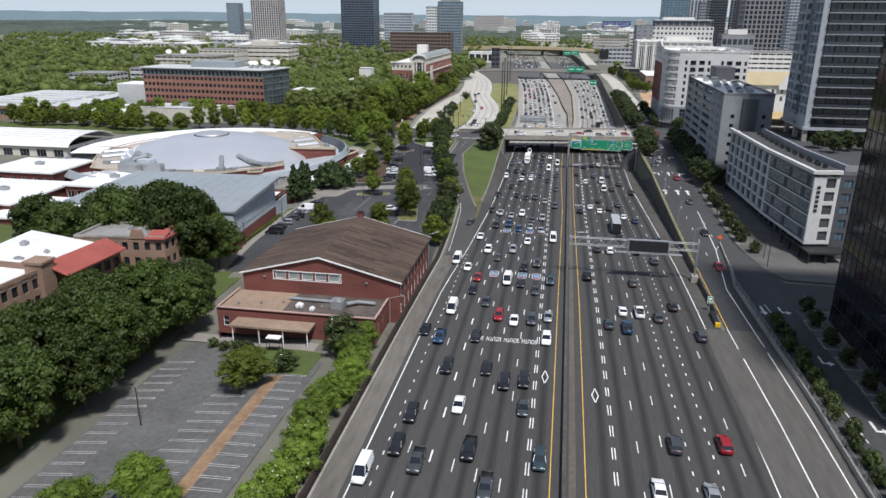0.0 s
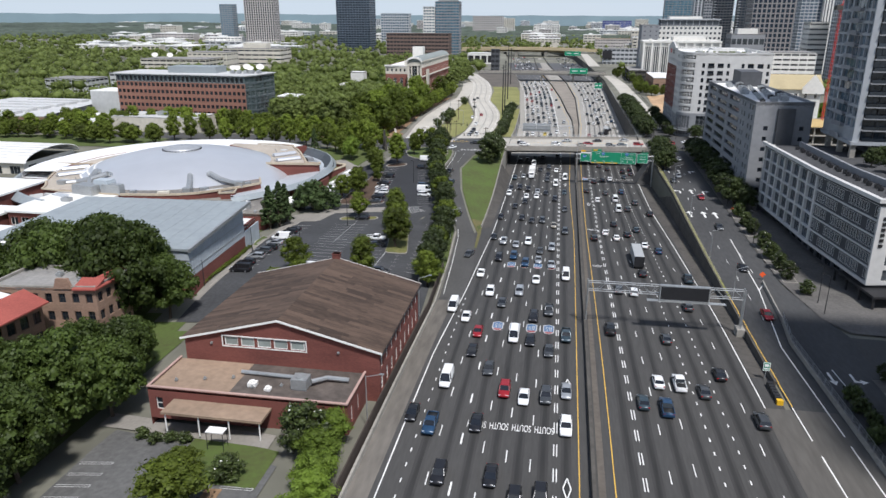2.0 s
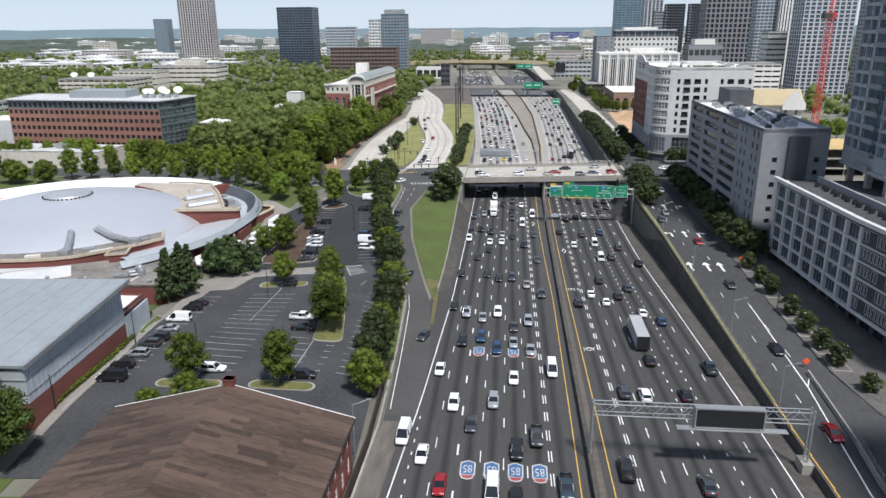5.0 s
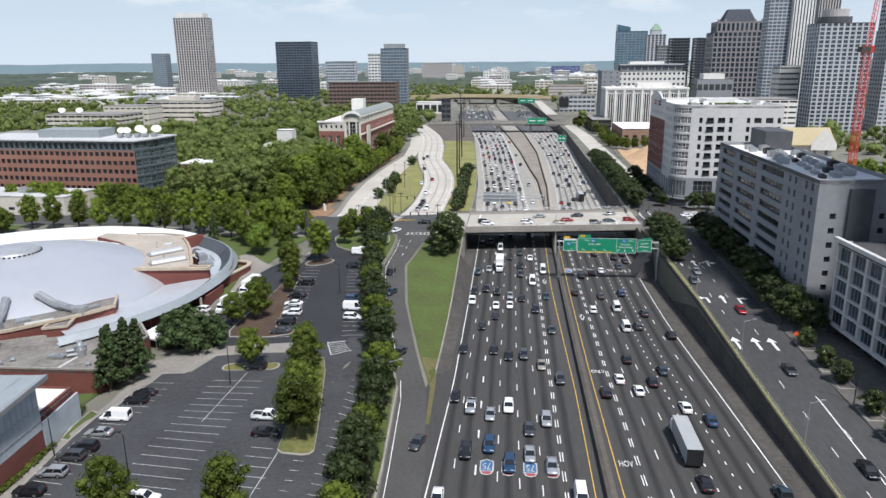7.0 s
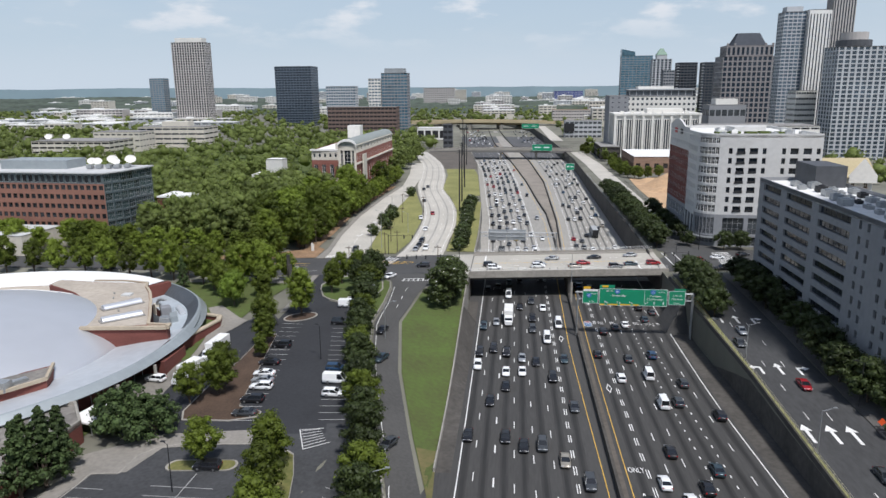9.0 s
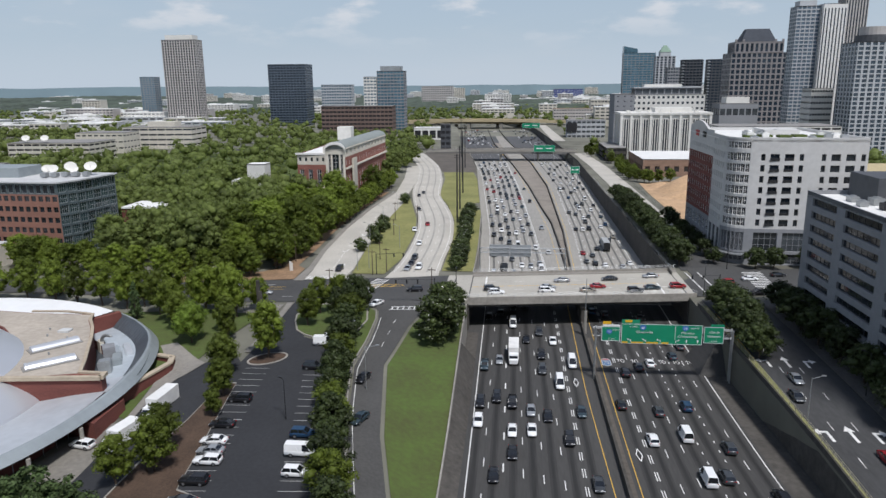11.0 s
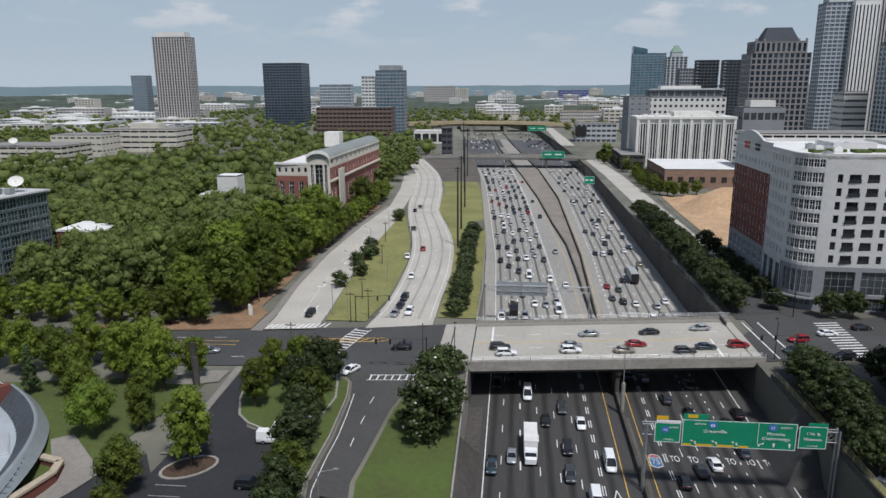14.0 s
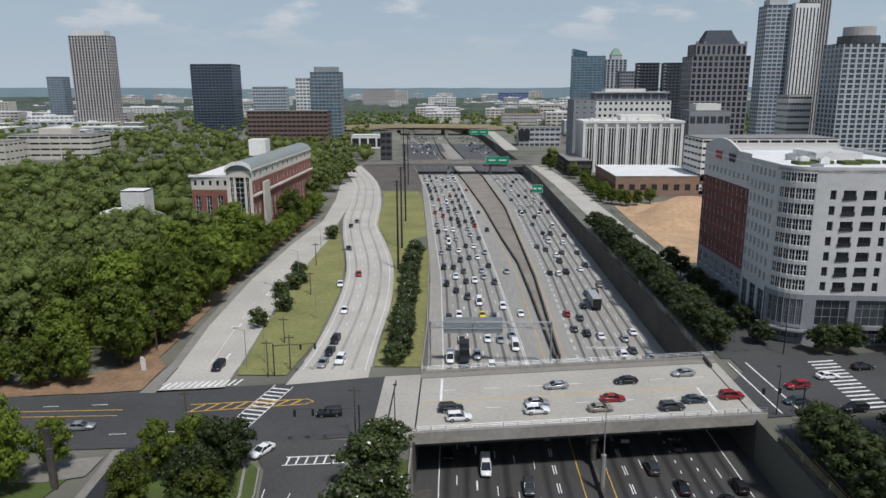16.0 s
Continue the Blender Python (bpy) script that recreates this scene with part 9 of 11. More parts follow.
def leaf_mesh(name, seed, blobs, per_blob, leaf, mat, flowers=0, squash=0.8, ruffle=0.42, core=True):
    """A crown of uneven leafy lumps, (x, y, z, radius), with leaf clumps standing off their skins."""
    r = np.random.RandomState(seed)
    c, nrm, lumps = [], [], []
    for bx, by, bz, br in blobs:
        d = r.normal(size=(per_blob, 3))
        d /= np.linalg.norm(d, axis=1)[:, None]
        keep = d[:, 2] > -0.6
        d = d[keep]
        rad = br * (0.66 + 0.46 * r.rand(len(d)))
        mid = np.array([bx, by, bz])
        c.append(mid + d * rad[:, None] * np.array([1, 1, squash]))
        nrm.append(d)
        if core:
            lumps.append(mid + LUMP_V * (br * (0.40 + 0.42 * r.rand(len(LUMP_V))))[:, None] * np.array([1, 1, squash]))
    c, nrm = np.concatenate(c), np.concatenate(nrm)
    n = len(c)
    nrm = nrm + ruffle * r.normal(size=(n, 3)) + np.array([0, 0, 0.25])
    nrm /= np.linalg.norm(nrm, axis=1)[:, None]
    a = np.cross(nrm, r.normal(size=(n, 3)))
    a /= np.linalg.norm(a, axis=1)[:, None]
    b = np.cross(nrm, a)
    s = leaf * (0.5 + 0.7 * r.rand(n))[:, None]
    k = (0.5 + 0.4 * r.rand(n))[:, None]
    droop = nrm * s * 0.28
    v = np.stack([c - a * s - droop, c - b * s * k, c + a * s - droop, c + b * s * k], 1).reshape(-1, 3)
    loops = np.arange(4 * n, dtype=np.int32)
    starts = np.arange(0, 4 * n, 4, dtype=np.int32)
    if core:
        nv, nf = len(LUMP_V), len(LUMP_F)
        tri = (LUMP_F[None] + (4 * n + nv * np.arange(len(lumps)))[:, None, None]).reshape(-1).astype(np.int32)
        v = np.concatenate([v] + lumps)
        starts = np.concatenate([starts, 4 * n + 3 * np.arange(nf * len(lumps), dtype=np.int32)])
        loops = np.concatenate([loops, tri])
    me = bpy.data.meshes.new(name)
    me.vertices.add(len(v))
    me.vertices.foreach_set("co", v.astype(np.float32).ravel())
    me.loops.add(len(loops))
    me.loops.foreach_set("vertex_index", loops)
    me.polygons.add(len(starts))
    me.polygons.foreach_set("loop_start", starts.astype(np.int32))
    me.materials.append(mat)
    if flowers:
        me.materials.append(FLOWER)
        me.polygons.foreach_set("material_index", np.where(np.arange(len(starts)) < n, r.rand(len(starts)) < flowers, False).astype(np.int32))
    me.update(calc_edges=True)
    return me


def crown_blobs(seed, w, h, base, n, cone=0.0):
    r = random.Random(seed)
    out = []
    n = int(n * 1.75)
    for i in range(n):
        f = (i + 0.5) / n
        z = base + (h - base) * (0.12 + 0.8 * f)
        reach = math.sin(math.pi * (0.14 + 0.80 * f)) ** 0.7 if not cone else (1 - f) ** cone + 0.05
        a = i * 2.4 + r.uniform(-0.5, 0.5)
        rad = w / 2 * reach * r.uniform(0.3, 0.9)
        br = w * r.uniform(0.11, 0.19) * (40 / n) ** 0.4 * (1.0 if not cone else 0.45 + 0.75 * (1 - f))
        out.append((rad * math.cos(a), rad * math.sin(a), z, br))
    out.append((0, 0, base + (h - base) * 0.45, w * 0.27))
    return out


def trunk_mesh(seed, h, base, w, thick):
    r = random.Random(seed)
    m = Mesh()
    lean = Vector((r.uniform(-0.2, 0.2), r.uniform(-0.2, 0.2), 0))
    fork = Vector((0, 0, base * 0.95)) + lean
    m.beam((0, 0, -0.4), fork, thick, sides=7, r2=thick * 0.75)
    for i in range(5):
        a = i * 1.26 + r.uniform(-0.3, 0.3)
        tip = fork + Vector((math.cos(a) * w * 0.26, math.sin(a) * w * 0.26, (h - base) * r.uniform(0.3, 0.6)))
        m.beam(fork, tip, thick * 0.5, sides=5, r2=thick * 0.15)
        m.beam(fork.lerp(tip, 0.5), fork.lerp(tip, 0.5) + Vector((math.cos(a + 1) * w * 0.14, math.sin(a + 1) * w * 0.14, (h - base) * 0.22)), thick * 0.25, sides=4, r2=thick * 0.08)
    m.beam(fork, fork + Vector((0, 0, (h - base) * 0.7)), thick * 0.6, sides=5, r2=thick * 0.12)
    return m.data("trunk", [BARK])


TREES = {}
for kind, w, h, base, nb, per, leaf, mat, cone, flowers, count in (
        ("oak", 12.5, 11.5, 2.0, 30, 110, 0.50, LEAF, 0, 0, 3), ("nearoak", 12.5, 11.5, 2.0, 62, 150, 0.40, LEAF_NEAR, 0, 0, 2), ("maple", 6.2, 8.2, 1.1, 20, 130, 0.28, LEAF, 0, 0, 3), ("pear", 7.4, 9.2, 1.3, 22, 110, 0.33, LEAF_LIGHT, 0, 0, 3),
        # shadeoak and dusk: oak and maple shapes with the shade-darkened leaves
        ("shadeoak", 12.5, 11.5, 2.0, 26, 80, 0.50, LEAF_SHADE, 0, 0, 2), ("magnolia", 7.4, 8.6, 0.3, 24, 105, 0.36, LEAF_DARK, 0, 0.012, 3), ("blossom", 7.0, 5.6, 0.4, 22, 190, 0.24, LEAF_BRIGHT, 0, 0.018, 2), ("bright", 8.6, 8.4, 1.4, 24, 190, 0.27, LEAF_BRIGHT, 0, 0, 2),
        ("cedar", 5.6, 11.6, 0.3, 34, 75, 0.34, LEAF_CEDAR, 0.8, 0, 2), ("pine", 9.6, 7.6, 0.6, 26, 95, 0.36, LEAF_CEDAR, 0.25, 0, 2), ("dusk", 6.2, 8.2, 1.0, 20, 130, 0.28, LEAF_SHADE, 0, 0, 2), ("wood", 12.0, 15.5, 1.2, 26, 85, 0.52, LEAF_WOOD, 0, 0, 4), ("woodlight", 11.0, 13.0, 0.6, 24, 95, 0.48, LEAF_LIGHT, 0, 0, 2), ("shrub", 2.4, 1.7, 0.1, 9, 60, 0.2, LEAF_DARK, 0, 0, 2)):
    TREES[kind] = []
    for i in range(count):
        s = len(kind) * 31 + i * 7
        blobs, per = crown_blobs(s, w, h, base, nb, cone), int(per * 0.95)
        TREES[kind].append((trunk_mesh(s, h, base, w, 0.028 * h if kind != "shrub" else 0.05), leaf_mesh("crown", s, blobs, per, leaf * 0.66, mat, flowers)))
TREE_LABEL = {"shadeoak": "street tree in full leaf, its green darkened for shade", "nearoak": "broad dark green oak in full leaf", "oak": "broad dark green oak in full leaf", "maple": "round green maple beside the car park", "pear": "bright green street tree in full leaf", "magnolia": "dense dark evergreen magnolia with pale blossoms",
              "blossom": "yellow-green shrub tree dotted with white blossoms", "bright": "light green young tree in full leaf", "cedar": "dark conical evergreen tree", "pine": "broad bushy dark evergreen pine", "dusk": "round dark green tree beside the ramp", "wood": "tall dark green forest tree", "woodlight": "lighter green forest tree", "shrub": "low dark green shrub"}
tree_rng = random.Random(5)


def tree(kind, x, y, scale=1.0, tall=1.0, group="", z=None, label=""):
    t, c = tree_rng.choice(TREES[kind])
    name = "shrub" if kind in ("shrub",) else "tree"
    root = thing(name, Matrix.Translation((x, y, (z_ground(x, y) if z is None else z))) @ Matrix.Rotation(tree_rng.uniform(0, 6.28), 4, "Z") @ Matrix.Diagonal((scale, scale, scale * tall, 1)), label or TREE_LABEL[kind], name, group)
    part("trunk", t, None, root)
    part("crown", c, None, root)
    return root


G = "trees round the near car park"
for x, y, s in ((-83, 116, 1.15), (-90, 108, 1.1), (-81, 104, 1.0), (-88, 97, 1.15), (-80, 92, 0.95), (-92, 88, 1.1), (-83, 80, 1.05), (-94, 76, 1.15), (-84, 69, 1.0), (-78, 122, 0.9), (-96, 118, 1.0), (-90, 60, 1.1), (-80, 57, 0.9), (-97, 100, 1.0), (-101, 84, 1.1), (-103, 66, 1.2)):
    tree("nearoak", x + 2.6, y, s * 1.25, 1.1, G)
for x, y, s in ((-86, 130, 0.75), (-80, 133, 0.7), (-96, 158, 1.3), (-104, 164, 1.25), (-112, 160, 1.2), (-88, 162, 0.8), (-120, 166, 1.1), (-98, 166, 1.1), (-82, 139, 0.6), (-130, 158, 1.0), (-140, 162, 1.0), (-122, 175, 0.0)):
    if s:
        tree("nearoak", x, y, s * 1.4, 1.15, G)
tree("oak", -51.5, 100.0, 0.82, 0.72, G)
tree("oak", -53.8, 106.5, 0.55, 0.7, G)
tree("magnolia", -47.0, 106.5, 0.75, 0.6, G)
tree("magnolia", -38.5, 114.5, 1.1, 0.85, G)
tree("bright", -52.5, 69.5, 1.0, 0.75, G)
tree("bright", -58.5, 63.5, 1.0, 0.75, G)
tree("bright", -47.8, 66.0, 0.8, 0.8, G)
for y in range(52, 120, 5):
    k = "blossom" if y < 92 else "bright"
    tree(k, -34.2 + 1.2 * math.sin(y), y, 1.0 if k == "blossom" else 0.85, 0.95 if k == "blossom" else 0.75, "hedge trees beside the freeway")
for x, y in ((-63, 114.6), (-60.5, 114.9), (-58, 115), (-66, 116)):
    tree("shrub", x, y, 1.0)
# main car park
G = "trees round the arena car park"
for x, y, s, k in ((-66.6, 240.6, 0.85, "pear"), (-50.2, 187.7, 1.15, "maple"), (-67.7, 187.8, 1.08, "maple"), (-53.8, 238.5, 1.1, "maple"), (-51.6, 229.4, 1.1, "maple"), (-48.9, 218.9, 1.15, "maple"), (-47.3, 210.9, 1.25, "maple"),
                   (-85.6, 250.0, 1.25, "pine"), (-80.6, 250.6, 1.0, "pine"), (-89.6, 252.0, 0.95, "pine"), (-93.2, 231.0, 1.15, "cedar"), (-91.2, 234.6, 1.2, "cedar"), (-90.8, 238.4, 1.05, "cedar"), (-94.6, 234.4, 1.1, "cedar"),
                   (-79.0, 262.3, 0.95, "maple"), (-74.5, 266.0, 1.1, "maple"), (-76.0, 272.0, 1.0, "maple"), (-73.5, 291.8, 0.9, "maple"), (-77.0, 301.2, 1.0, "maple"), (-79.6, 306.0, 0.8, "maple"), (-72.0, 284.0, 0.6, "maple"), (-62, 176, 0.9, "maple"), (-66, 171, 0.9, "maple"), (-57, 172, 0.8, "pear")):
    tree(k, x, y, s * 1.12, 1.0, G)
for i in range(25):
    y = 186 + 5.9 * i + tree_rng.uniform(-1, 1)
    x = -32.2 - 0.2 * max(0, y - 222) * 0.78 - (0.9 if y < 240 else 0)
    x = min(x, along([(180, -33.5), (236, -37.4), (257, -42.5), (284, -49.2), (307, -53.2), (335, -57)], y))
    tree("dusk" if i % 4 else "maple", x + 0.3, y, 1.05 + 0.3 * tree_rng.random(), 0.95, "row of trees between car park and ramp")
for x, y, s, k in ((-67.3, 331.0, 0.95, "maple"), (-66.8, 340.5, 1.0, "maple"), (-61.5, 341.0, 1.05, "maple"), (-60.0, 333.0, 0.95, "dusk"), (-56.6, 338.0, 1.15, "dusk"), (-56.4, 330.5, 1.1, "dusk"), (-55.4, 344.0, 0.85, "dusk"), (-70.5, 310.5, 1.15, "pear"), (-88.2, 336.0, 1.15, "pear"), (-92.6, 340.5, 1.2, "pear"), (-97.5, 338.5, 1.15, "pear"), (-84.5, 342.5, 0.8, "pear"), (-92.5, 319.0, 0.95, "bright"), (-84.0, 320.5, 0.85, "maple"), (-87.0, 326.0, 0.9, "maple"), (-98.5, 325.5, 1.0, "maple"), (-103.5, 331.0, 1.1, "maple"), (-109.6, 336.5, 1.2, "maple"), (-117.5, 343.5, 1.0, "maple"), (-121.5, 341, 1.1, "pear"),
                   (-110.5, 346.5, 1.05, "pear"), (-104.0, 346.0, 1.0, "maple"), (-99.0, 347.5, 0.9, "pear"), (-130, 343.5, 1.1, "pear"), (-137, 343, 1.1, "maple"), (-145, 345, 1.1, "pear"), (-154, 346, 1.1, "pear"), (-163, 345, 1.05, "pear"), (-172, 346, 1.1, "maple"), (-182, 346, 1.1, "pear"), (-191, 346, 1.1, "pear"), (-114, 332.5, 0.75, "cedar"), (-126, 348, 0.9, "maple")):
    tree(k, x, y, s * 1.05, 1.2, "trees between arena and cross street")
for x, y, s in ((-300, 343, 1.2), (-291, 346, 1.3), (-283, 348, 1.1), (-274, 352, 1.2), (-262, 353, 1.2), (-252, 352, 1.25), (-243, 350, 1.1), (-312, 341, 1.2), (-323, 339, 1.3), (-236, 358, 1.2), (-332, 344, 1.2), (-229, 345, 1.0), (-246, 340, 1.0)):
    tree("wood" if x % 2 else "pear", x, y, s * (0.75 if x % 2 else 1.0), 1.0, "trees beside the exhibition hall")
for i in range(17):
    tree("oak" if i % 3 else "maple", -292 + 6.2 * i + tree_rng.uniform(-2, 2), 337 + 1.1 * i * (i < 9) + tree_rng.uniform(-4, 5), tree_rng.uniform(0.6, 0.85) if i % 3 else 1.2, 1.0, "trees beside the exhibition hall")
for x in range(-270, -150, 8):
    tree("pear", x + tree_rng.uniform(-2, 2), 377 + tree_rng.uniform(-3, 5), tree_rng.uniform(1.05, 1.4), 1.0, "trees before the brick office")
for x, y, s, h in ((-33.6, 324.5, 1.6, 0.86), (-34.2, 336.5, 1.5, 0.84), (-31.6, 330.5, 1.2, 0.95), (-33.0, 345.0, 1.15, 0.85), (-30.8, 350.0, 0.7, 0.9)):
    tree("magnolia", x, y, s, h, "magnolias beside the bridge")
for i in range(24):
    y = 388 + 4.6 * i
    tree("magnolia", -34.0 - 0.025 * (y - 388) + tree_rng.uniform(-0.6, 0.6), y, tree_rng.uniform(0.8, 1.05), 0.72, "magnolia hedge beside the freeway")
# wooded hill
wood_rng = random.Random(3)
hill = []
for i in range(15):
    for j in range(13):
        x = -93 - 8.2 * j + wood_rng.uniform(-3, 3)
        y = 386 + 12.0 * i + wood_rng.uniform(-4, 4) - 0.12 * (x + 92) * 0
        if x < -160 and y < 432 or (-168 < x < -92 and 488 < y) or (-220 < x < -190 and 455 < y < 490):
            continue
        if j > 2 or (y > 480 and j > 0):
            hill.append((x, y))
            continue
        k = "wood" if wood_rng.random() < 0.6 else "woodlight"
        tree(k, x, y, wood_rng.uniform(0.95, 1.4), wood_rng.uniform(0.8, 1.15), "trees of the wooded hill")
for i in range(13):
    tree("woodlight" if i % 3 else "wood", -93 - 1.0 * (i % 2), 388 + 7.0 * i, wood_rng.uniform(0.55, 0.75), 1.0, "trees at the edge of the wooded hill")
for i in range(11):
    x = -99 - 7.5 * i
    tree("woodlight" if i % 2 else "wood", x, along([(-420, 352), (-200, 368), (-150, 369), (-100, 370), (-60, 376)], x) + 5, wood_rng.uniform(0.6, 0.85), 1.0, "trees at the edge of the wooded hill")
for i in range(16):
    tree("pear", -90.0 - 0.02 * i + 0.4 * math.sin(i), 455 + 8.5 * i, 1.15, 1.0, "street trees before the courthouse")
hill += [(-96 - 6 * (i % 3), 592 + 11 * i) for i in range(14)]
for x, y in ((-71.5, 412), (-72, 437), (-70.5, 446), (-69, 452), (-71, 457), (-72.6, 462), (-72, 520), (-72.8, 530), (-68, 425)):
    tree("shrub", x, y, 1.5 + tree_rng.random(), 1.2)
# east side
G = "street trees on the east sidewalk"
for x, y, s in ((53.2, 246, 0.62), (53.4, 238.8, 0.66), (53.2, 226.8, 0.66), (53.0, 218, 0.66), (53.4, 210, 0.6), (53.0, 256, 0.6), (53.6, 203, 0.62), (55.0, 193, 0.5)):
    tree("magnolia", x, y, s, 0.9, G)
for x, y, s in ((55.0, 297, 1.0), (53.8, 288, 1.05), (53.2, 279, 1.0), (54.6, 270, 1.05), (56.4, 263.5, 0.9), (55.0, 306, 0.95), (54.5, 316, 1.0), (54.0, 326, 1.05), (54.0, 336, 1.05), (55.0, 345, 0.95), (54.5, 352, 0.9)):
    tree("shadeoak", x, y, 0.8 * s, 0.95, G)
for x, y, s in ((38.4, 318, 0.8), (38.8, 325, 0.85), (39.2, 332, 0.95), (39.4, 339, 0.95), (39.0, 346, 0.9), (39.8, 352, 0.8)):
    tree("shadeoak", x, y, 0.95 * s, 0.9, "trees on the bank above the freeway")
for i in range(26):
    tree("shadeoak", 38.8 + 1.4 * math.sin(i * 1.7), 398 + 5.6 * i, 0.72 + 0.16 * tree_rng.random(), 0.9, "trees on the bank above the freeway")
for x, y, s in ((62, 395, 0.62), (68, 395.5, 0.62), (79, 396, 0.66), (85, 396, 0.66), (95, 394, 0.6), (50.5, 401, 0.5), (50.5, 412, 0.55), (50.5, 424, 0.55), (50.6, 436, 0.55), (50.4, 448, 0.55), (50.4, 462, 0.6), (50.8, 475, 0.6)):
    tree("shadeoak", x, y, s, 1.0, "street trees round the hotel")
for x, y in ((84, 238), (90, 240), (80, 234), (92, 232), (87, 230), (82, 226)):
    tree("shadeoak", x, y, 0.45, 1.0, "trees on a roof terrace", z=22.8)
for i in range(40):
    y = 64 + 4.2 * i if i < 26 else 0
    if y and y < 148:
        tree("shrub", 47.2 + 0.3 * math.sin(y) + (0.6 if i % 2 else -0.2), y, 1.3, 1.3, "hedge beside the east street")
for x, y in ((55.6, 144.5), (55.7, 135.6), (56.2, 127.2), (56.6, 118.0), (56.4, 110.5), (56.2, 152.0)):
    tree("magnolia", x, y, 0.5, 0.9, "small trees by the dark tower")
for x, y in ((56, 620), (60, 612), (64, 608), (58, 632), (56, 645), (57, 660), (62, 700), (58, 720), (48, 770), (60, 628), (62, 640), (60, 655), (61, 668), (58, 684), (60, 694), (64, 712), (60, 735), (57, 748), (66, 604), (72, 606), (80, 612), (150, 660), (156, 672), (150, 690), (148, 706), (152, 722), (146, 735), (56, 800), (52, 815), (60, 830), (46, 790)):
    tree("maple", x, y, 1.15, 0.9, "trees beside the far side street")
for x in range(128, 210, 9):
    tree("bright", x, 470 + 3 * math.sin(x), 1.2, 1.1, "trees behind the building site")


# the back of the wooded hill, too dense to count
bl = []
for x, y in hill:
    s = wood_rng.uniform(0.85, 1.3)
    for bx, by, bz, br in crown_blobs(int(x * 7 + y * 3) % 1000, 14 * s, 15.5 * s, 3.5 * s, 16):
        bl.append((x + bx, y + by, z_land(x, y) + bz, br))
tagged(part("hill_woods", leaf_mesh("hill_woods", 5, bl, 56, 0.42, LEAF_FAR), None), "dense green treetops on the wooded hill", "woods", kind="stuff")
# woods running to the horizon
RECTS = [(30, 830, 110, 1040), (34, 1270, 110, 1320), (-450, 715, -335, 890), (-300, 1030, -155, 1095), (-610, 1240, -330, 1310), (60, 630, 200, 890), (180, 690, 420, 1100), (55, 380, 200, 640), (-145, 488, -90, 606), (-356, 270, -150, 436), (-404, 515, -312, 566), (-156, 494, -138, 514)]


def canopy():
    r = np.random.RandomState(9)
    pts = []
    for lo, hi, want in ((300, 700, 1700), (700, 1100, 1900), (1100, 1900, 3300)):
        k = 0
        while k < want:
            y = r.uniform(lo, hi)
            x = r.uniform(-0.78 * y - 110, 0.70 * y)
            if y < 1300 and along(LEFT_EDGE, y) - (62 if y < 830 else 34) < x < along(RIGHT_EDGE, y) + (24 if y < 830 else 30) or (y < 620 and -160 < x < -84) or (y < 440 and x > -330) or (y < 500 and -215 < x < -84):
                k += 0.2
                continue
            if any(a < x < c and b < y < d for a, b, c, d in RECTS):
                k += 0.2
                continue
            pts.append((x, y))
            k += 1
    blobs = [(x, y, z_land(x, y) + 3.0 + 8.0 * r.rand() ** 1.6, 4.0 + 4.6 * r.rand() ** 1.5) for x, y in pts]
    return blobs


blobs = canopy()
near = [b for b in blobs if b[1] < 900]
far = [b for b in blobs if b[1] >= 900]
for n_, bl, per, leaf in (("far_woods", near, 46, 0.85), ("far_woods_distant", far, 16, 1.6)):
    tagged(part("far_woods", leaf_mesh(n_, 77, bl, per, leaf, LEAF_FAR, squash=0.85), None), "dense green treetops between distant buildings", "woods", kind="stuff")


def horizon_woods():
    r = np.random.RandomState(21)
    m = Mesh()
    ys = [1750 + 11 * i * (1 + 0.012 * i) for i in range(120)]
    ys = [y for y in ys if y < 3500]
    cols = 300
    for y in ys:
        for i in range(cols):
            x = (-1 + 2 * i / (cols - 1)) * 1.15 * y + r.uniform(-4, 4)
            h = 7 + 7 * r.rand() + 12 * smooth(900, 2400, y) * max(0, noise.noise(Vector((x * 0.0011, y * 0.0011, 3)))) + 16 * smooth(-600, -1400, x) * smooth(1800, 2600, y) * (0.5 + noise.noise(Vector((x * 0.002, y * 0.001, 8))))
            c = (along(LEFT_EDGE, y) + along(RIGHT_EDGE, y)) / 2
            h *= smooth(0, 60, abs(x - c)) * 0.5 + 0.5 if y < 2400 else 1.0
            m.v.append((x, y, z_land(x, y) + (h if y > ys[0] else -1.0)))
    for j in range(len(ys) - 1):
        for i in range(cols - 1):
            a = j * cols + i
            m.f.append((a, a + 1, a + cols + 1, a + cols))
            m.m.append(0)
    return m


# grey-green base colour carries the haze of the far land
tagged(part("horizon_woods", horizon_woods(), material("hazed_distant_leaves", (0.066, 0.084, 0.062), 0.9, vary=0.6, grain=0.03, coarse=0.004)), "green wooded land running to the horizon", "woods", kind="stuff")


def distant_hills():
    """A low hazy ridge far beyond the woods, closing the horizon."""
    m = Mesh()
    for i in range(160):
        a = -0.95 + 1.9 * i / 159
        x, y = 3700 * math.sin(a), 3700 * math.cos(a)
        h = 58 + 6 * (noise.noise(Vector((a * 9, 2, 0))) + 0.5 * noise.noise(Vector((a * 31, 5, 0)))) + 7 * smooth(-0.15, -0.5, a)
        m.v += [(x, y, -20), (x, y, h)]
    for i in range(159):
        m.f.append((2 * i, 2 * i + 2, 2 * i + 3, 2 * i + 1))
        m.m.append(0)
    return m


